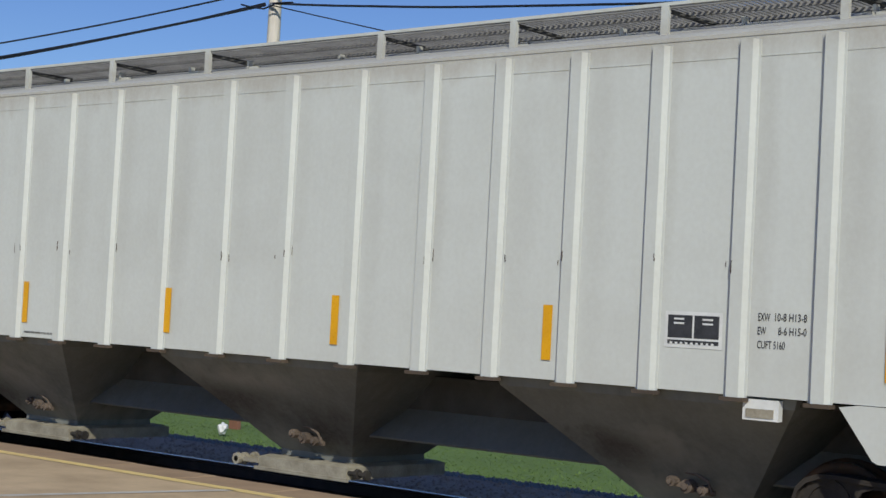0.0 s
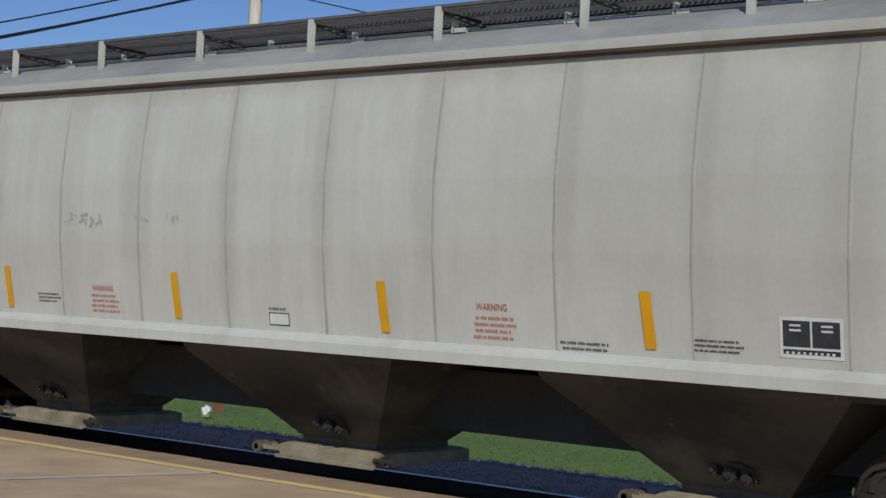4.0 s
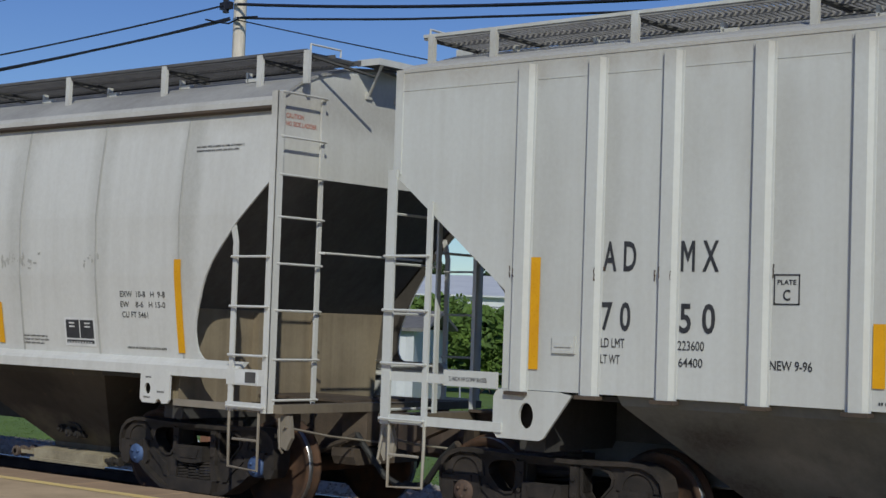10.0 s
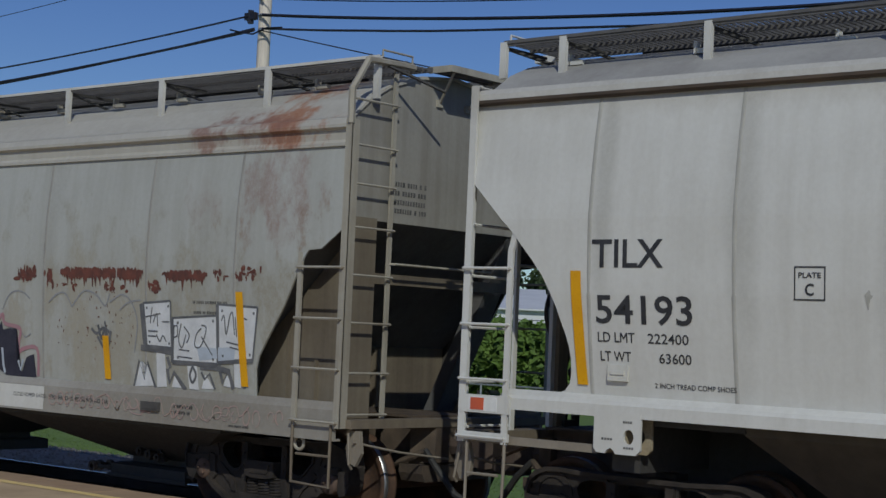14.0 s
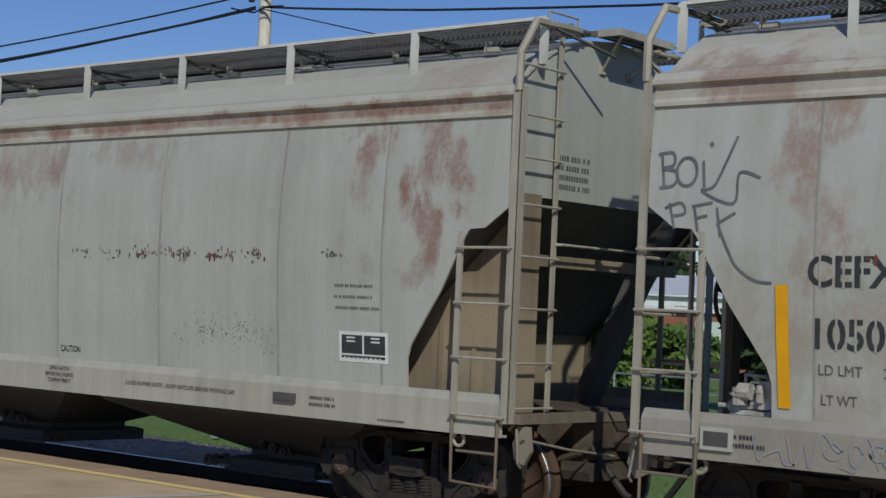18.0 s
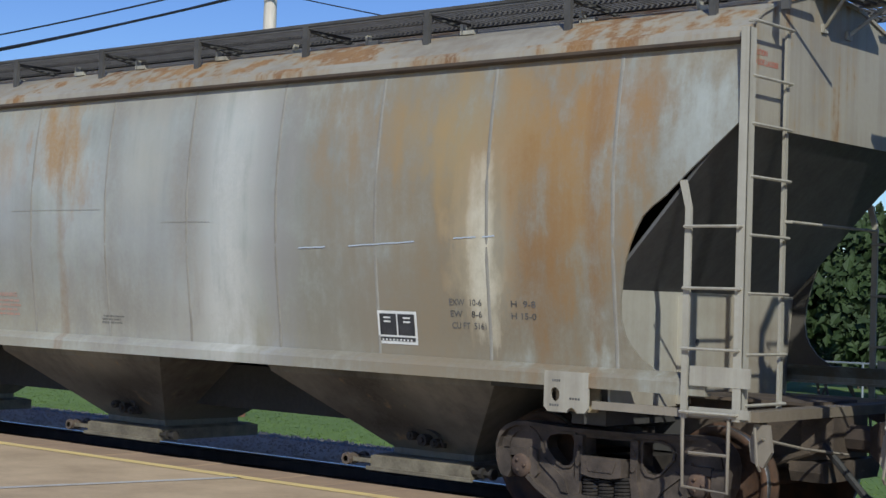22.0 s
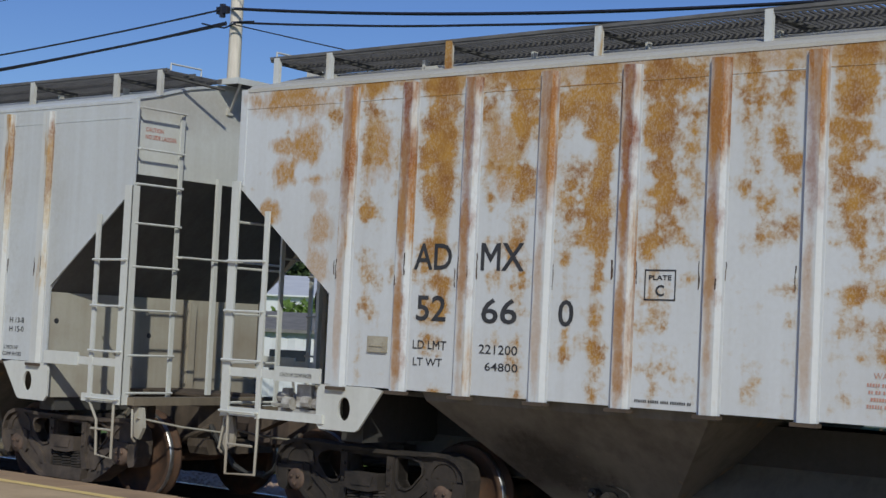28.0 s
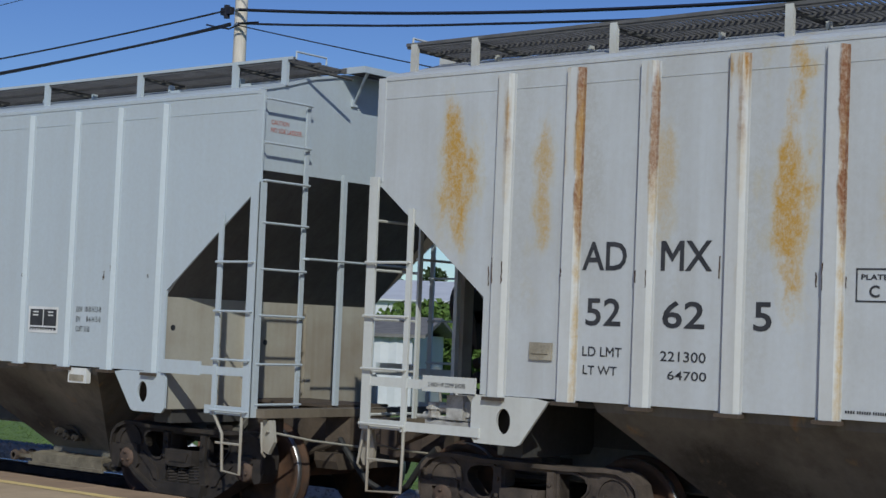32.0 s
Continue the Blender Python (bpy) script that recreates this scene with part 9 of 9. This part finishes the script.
def shed():
    """White metal shed with a grey roof pitched towards the track."""
    b = empty("white_shed", "white corrugated metal shed with a low grey roof", "shed")
    cx, cyy, _ = polar(52, 47.6)
    m = Matrix.Translation((cx, cyy, -0.5)) @ Matrix.Rotation(radians(32), 4, "Z")
    bm = bmesh.new()
    n = 60
    pts = []
    for k in range(n + 1):
        u = -7 + 14 * k / n
        pts.append((u, -3.5 + (0.04 if k % 2 else 0.0)))
    va = [bm.verts.new((x, y, 0)) for x, y in pts]
    vb = [bm.verts.new((x, y, 2.25)) for x, y in pts]
    for k in range(n):
        bm.faces.new((va[k], va[k + 1], vb[k + 1], vb[k]))
    box(bm, -7, 7, -3.45, 3.5, 0, 2.25)
    w = part("wall", bm, M["roof_white"], b)
    bm = bmesh.new()
    slabp = [(-3.7, 2.2), (0, 2.72), (3.7, 2.2), (3.7, 2.30), (0, 2.84), (-3.7, 2.30)]
    loft(bm, [[(x, y, z) for y, z in slabp] for x in (-7.4, 7.4)])
    bmesh.ops.recalc_face_normals(bm, faces=bm.faces)
    r = part("roof", bm, M["roof_grey"], b)
    bm = bmesh.new()
    box(bm, 3.0, 4.2, -3.56, -3.5, 0.9, 1.7)
    wd = part("window", bm, M["window"], b)
    b.matrix_world = m


def brick_building():
    """Low brick building with pale green panels and a flat parapet."""
    b = empty("brick_building", "low red brick building with pale green panels", "building")
    cx, cyy, _ = polar(78, 30.5)
    m = Matrix.Translation((cx, cyy, -0.5)) @ Matrix.Rotation(radians(30), 4, "Z")
    bm = bmesh.new()
    box(bm, -12, 12, 0, 8, 0, 3.1)
    part("wall", bm, M["brick"], b)
    # courses of brick in front, as one mesh
    rl = random.Random(8)
    v, f = [], []
    for row in range(38):
        x = -12 + (0.11 if row % 2 else 0)
        while x < 11.8:
            k = len(v)
            d = rl.uniform(0.0, 0.012)
            for xx, zz in ((x, row * 0.08), (x + 0.21, row * 0.08), (x + 0.21, row * 0.08 + 0.068), (x, row * 0.08 + 0.068)):
                v.append((xx, -0.012 - d, zz))
            f.append((k, k + 1, k + 2, k + 3))
            x += 0.225
    me = bpy.data.meshes.new("brick_facing")
    me.from_pydata(v, [], f)
    me.materials.append(M["brick"])
    o = new("brick_facing", me)
    o.parent = b
    tagged(o, kind="stuff")
    for x in (-7.0, -1.3, 4.2, 9.0):
        bm = bmesh.new()
        box(bm, x, x + 1.9, -0.10, -0.02, 0.55, 2.7)
        p = part("panel", bm, M["panel_green"], b, "pale green wall panel")
        bm = bmesh.new()
        for q in range(4):
            box(bm, x + 0.05, x + 1.85, -0.12, -0.10, 0.7 + q * 0.5, 0.74 + q * 0.5)
        part("panel_batten", bm, M["roof_white"], p)
    bm = bmesh.new()
    box(bm, -12.2, 12.2, -0.25, 8.2, 3.1, 3.35)
    part("parapet", bm, M["roof_white"], b)
    bm = bmesh.new()
    box(bm, -12.1, 12.1, -0.16, -0.02, 0.0, 0.45)
    part("plinth", bm, M["brick"], b)
    b.matrix_world = m


def warehouse():
    b = empty("warehouse", "long pale grey warehouse with a white roof", "building")
    cx, cyy, _ = polar(150, 36)
    m = Matrix.Translation((cx, cyy, -0.5)) @ Matrix.Rotation(radians(36), 4, "Z")
    bm = bmesh.new()
    box(bm, -60, 60, 0, 30, 0, 5.2)
    part("wall", bm, M["roof_white"], b)
    bm = bmesh.new()
    loft(bm, [[(x, y, z) for y, z in ((-0.6, 5.15), (15, 7.4), (30.6, 5.15), (30.6, 5.3), (15, 7.6), (-0.6, 5.3))] for x in (-60.6, 60.6)])
    bmesh.ops.recalc_face_normals(bm, faces=bm.faces)
    part("roof", bm, M["roof_white"], b)
    for k in range(14):
        bm = bmesh.new()
        x = -54 + k * 8
        box(bm, x, x + 4.0, -0.12, -0.02, 2.9, 4.3)
        w = part("window", bm, M["window"], b)
        bm = bmesh.new()
        box(bm, x - 0.1, x + 4.1, -0.2, -0.02, 2.75, 2.9)
        part("sill", bm, M["roof_grey"], w)
    b.matrix_world = m


def guard_fence():
    """Dark timber rails on posts, with pale pipe rails in front."""
    b = empty("timber_fence", "dark timber rail fence beside the grass", "fence")
    for k in range(24):
        x = -62 + k * 2.4
        bm = bmesh.new()
        box(bm, x - 0.08, x + 0.08, 50.0, 50.16, -0.5, 0.75)
        part("post", bm, M["timber_dark"], b)
    for z in (0.1, 0.5):
        bm = bmesh.new()
        box(bm, -62, -6, 49.93, 50.0, z, z + 0.22)
        part("rail", bm, M["timber_dark"], b)
    b2 = empty("pipe_railing", "pale galvanised pipe railing beside the grass", "railing")
    for k in range(16):
        x = -45 + k * 2.4
        bm = bmesh.new()
        rod(bm, (x, 38, -0.5), (x, 38, 0.55), 0.03, 6)
        part("post", bm, M["pipe"], b2)
    for z in (0.1, 0.52):
        bm = bmesh.new()
        rod(bm, (-46, 38, z), (-7, 38, z), 0.028, 6)
        part("rail", bm, M["pipe"], b2)


litter(-21.7, 19.5)
bm = bmesh.new()
loft(bm, [[(-22.87 + sx * 0.11, 20.85 + sy * 0.05, z) for sx, sy in ((-1, -1), (1, -1), (1, 1), (-1, 1))] for z in (-0.5, -0.2)])
box(bm, -23.0, -22.74, 20.78, 20.92, -0.2, -0.17)
tagged(part("marker_block", bm, M["post_red"]), "weathered reddish marker block in the grass", "marker")
bm = bmesh.new()
rod(bm, (-11.55, 19.7, -0.5), (-11.55, 19.7, 0.1), 0.018, 6)
box(bm, -11.58, -11.52, 19.67, 19.73, 0.1, 0.13)
tagged(part("marker_stake", bm, M["pipe"]), "thin pale stake beside the gravel", "stake")
shed()
brick_building()
warehouse()
guard_fence()
for k in range(34):
    rl = random.Random(100 + k)
    r = rl.uniform(185, 240)
    x, y, _ = polar(r, 12 + k * 1.55)
    tree(x, y, rl.uniform(11, 16), 200 + k)
for k, (r, yaw, w, h) in enumerate(((64, 33.0, 6, 2.6), (66, 36.2, 7, 3.4), (72, 39, 8, 3.6), (76, 42, 9, 4.2), (78, 45.5, 9, 4.4), (80, 49, 9, 4.5), (70, 52.5, 8, 4.2), (60, 34.8, 5, 3.3), (58, 37.6, 6, 3.2), (60, 40.5, 6, 3.3))):
    x, y, _ = polar(r, yaw)
    shrub(x, y, w, h, 300 + k, count=480)
for k, (r, yaw, w, h) in enumerate(((46, 27.0, 4.8, 5.2), (46, 23.2, 5.2, 5.6), (48, 19.4, 5.5, 5.2), (50, 25.2, 6.0, 5.4), (47, 15.5, 5.5, 5.0))):
    x, y, _ = polar(r, yaw)
    shrub(x, y, w, h, 340 + k, "leaf", count=520, label="dense dark green shrub in half shade")
x, y, _ = polar(70, 35.2)
tree(x, y, 5.8, 401)


# ---- what moves ----
def rolled(t):
    return lerp_table(TRAIN, t)


def motions():
    """The train rolls past; every wheelset turns with it."""
    for car, cx in CARS:
        walk(car, [(t, pose(cx + s, YC, 0)) for t, s in TRAIN])
    turn = [(k * 0.12, math.degrees(rolled(min(k * 0.12, 32.0)) / RW)) for k in range(267)]
    turn[-1] = (32.0, math.degrees(rolled(32.0) / RW))
    for w, dx in WHEELSETS:
        walk(w, [(t, pose(dx, 0, RW, 0, a, 0)) for t, a in turn])


motions()
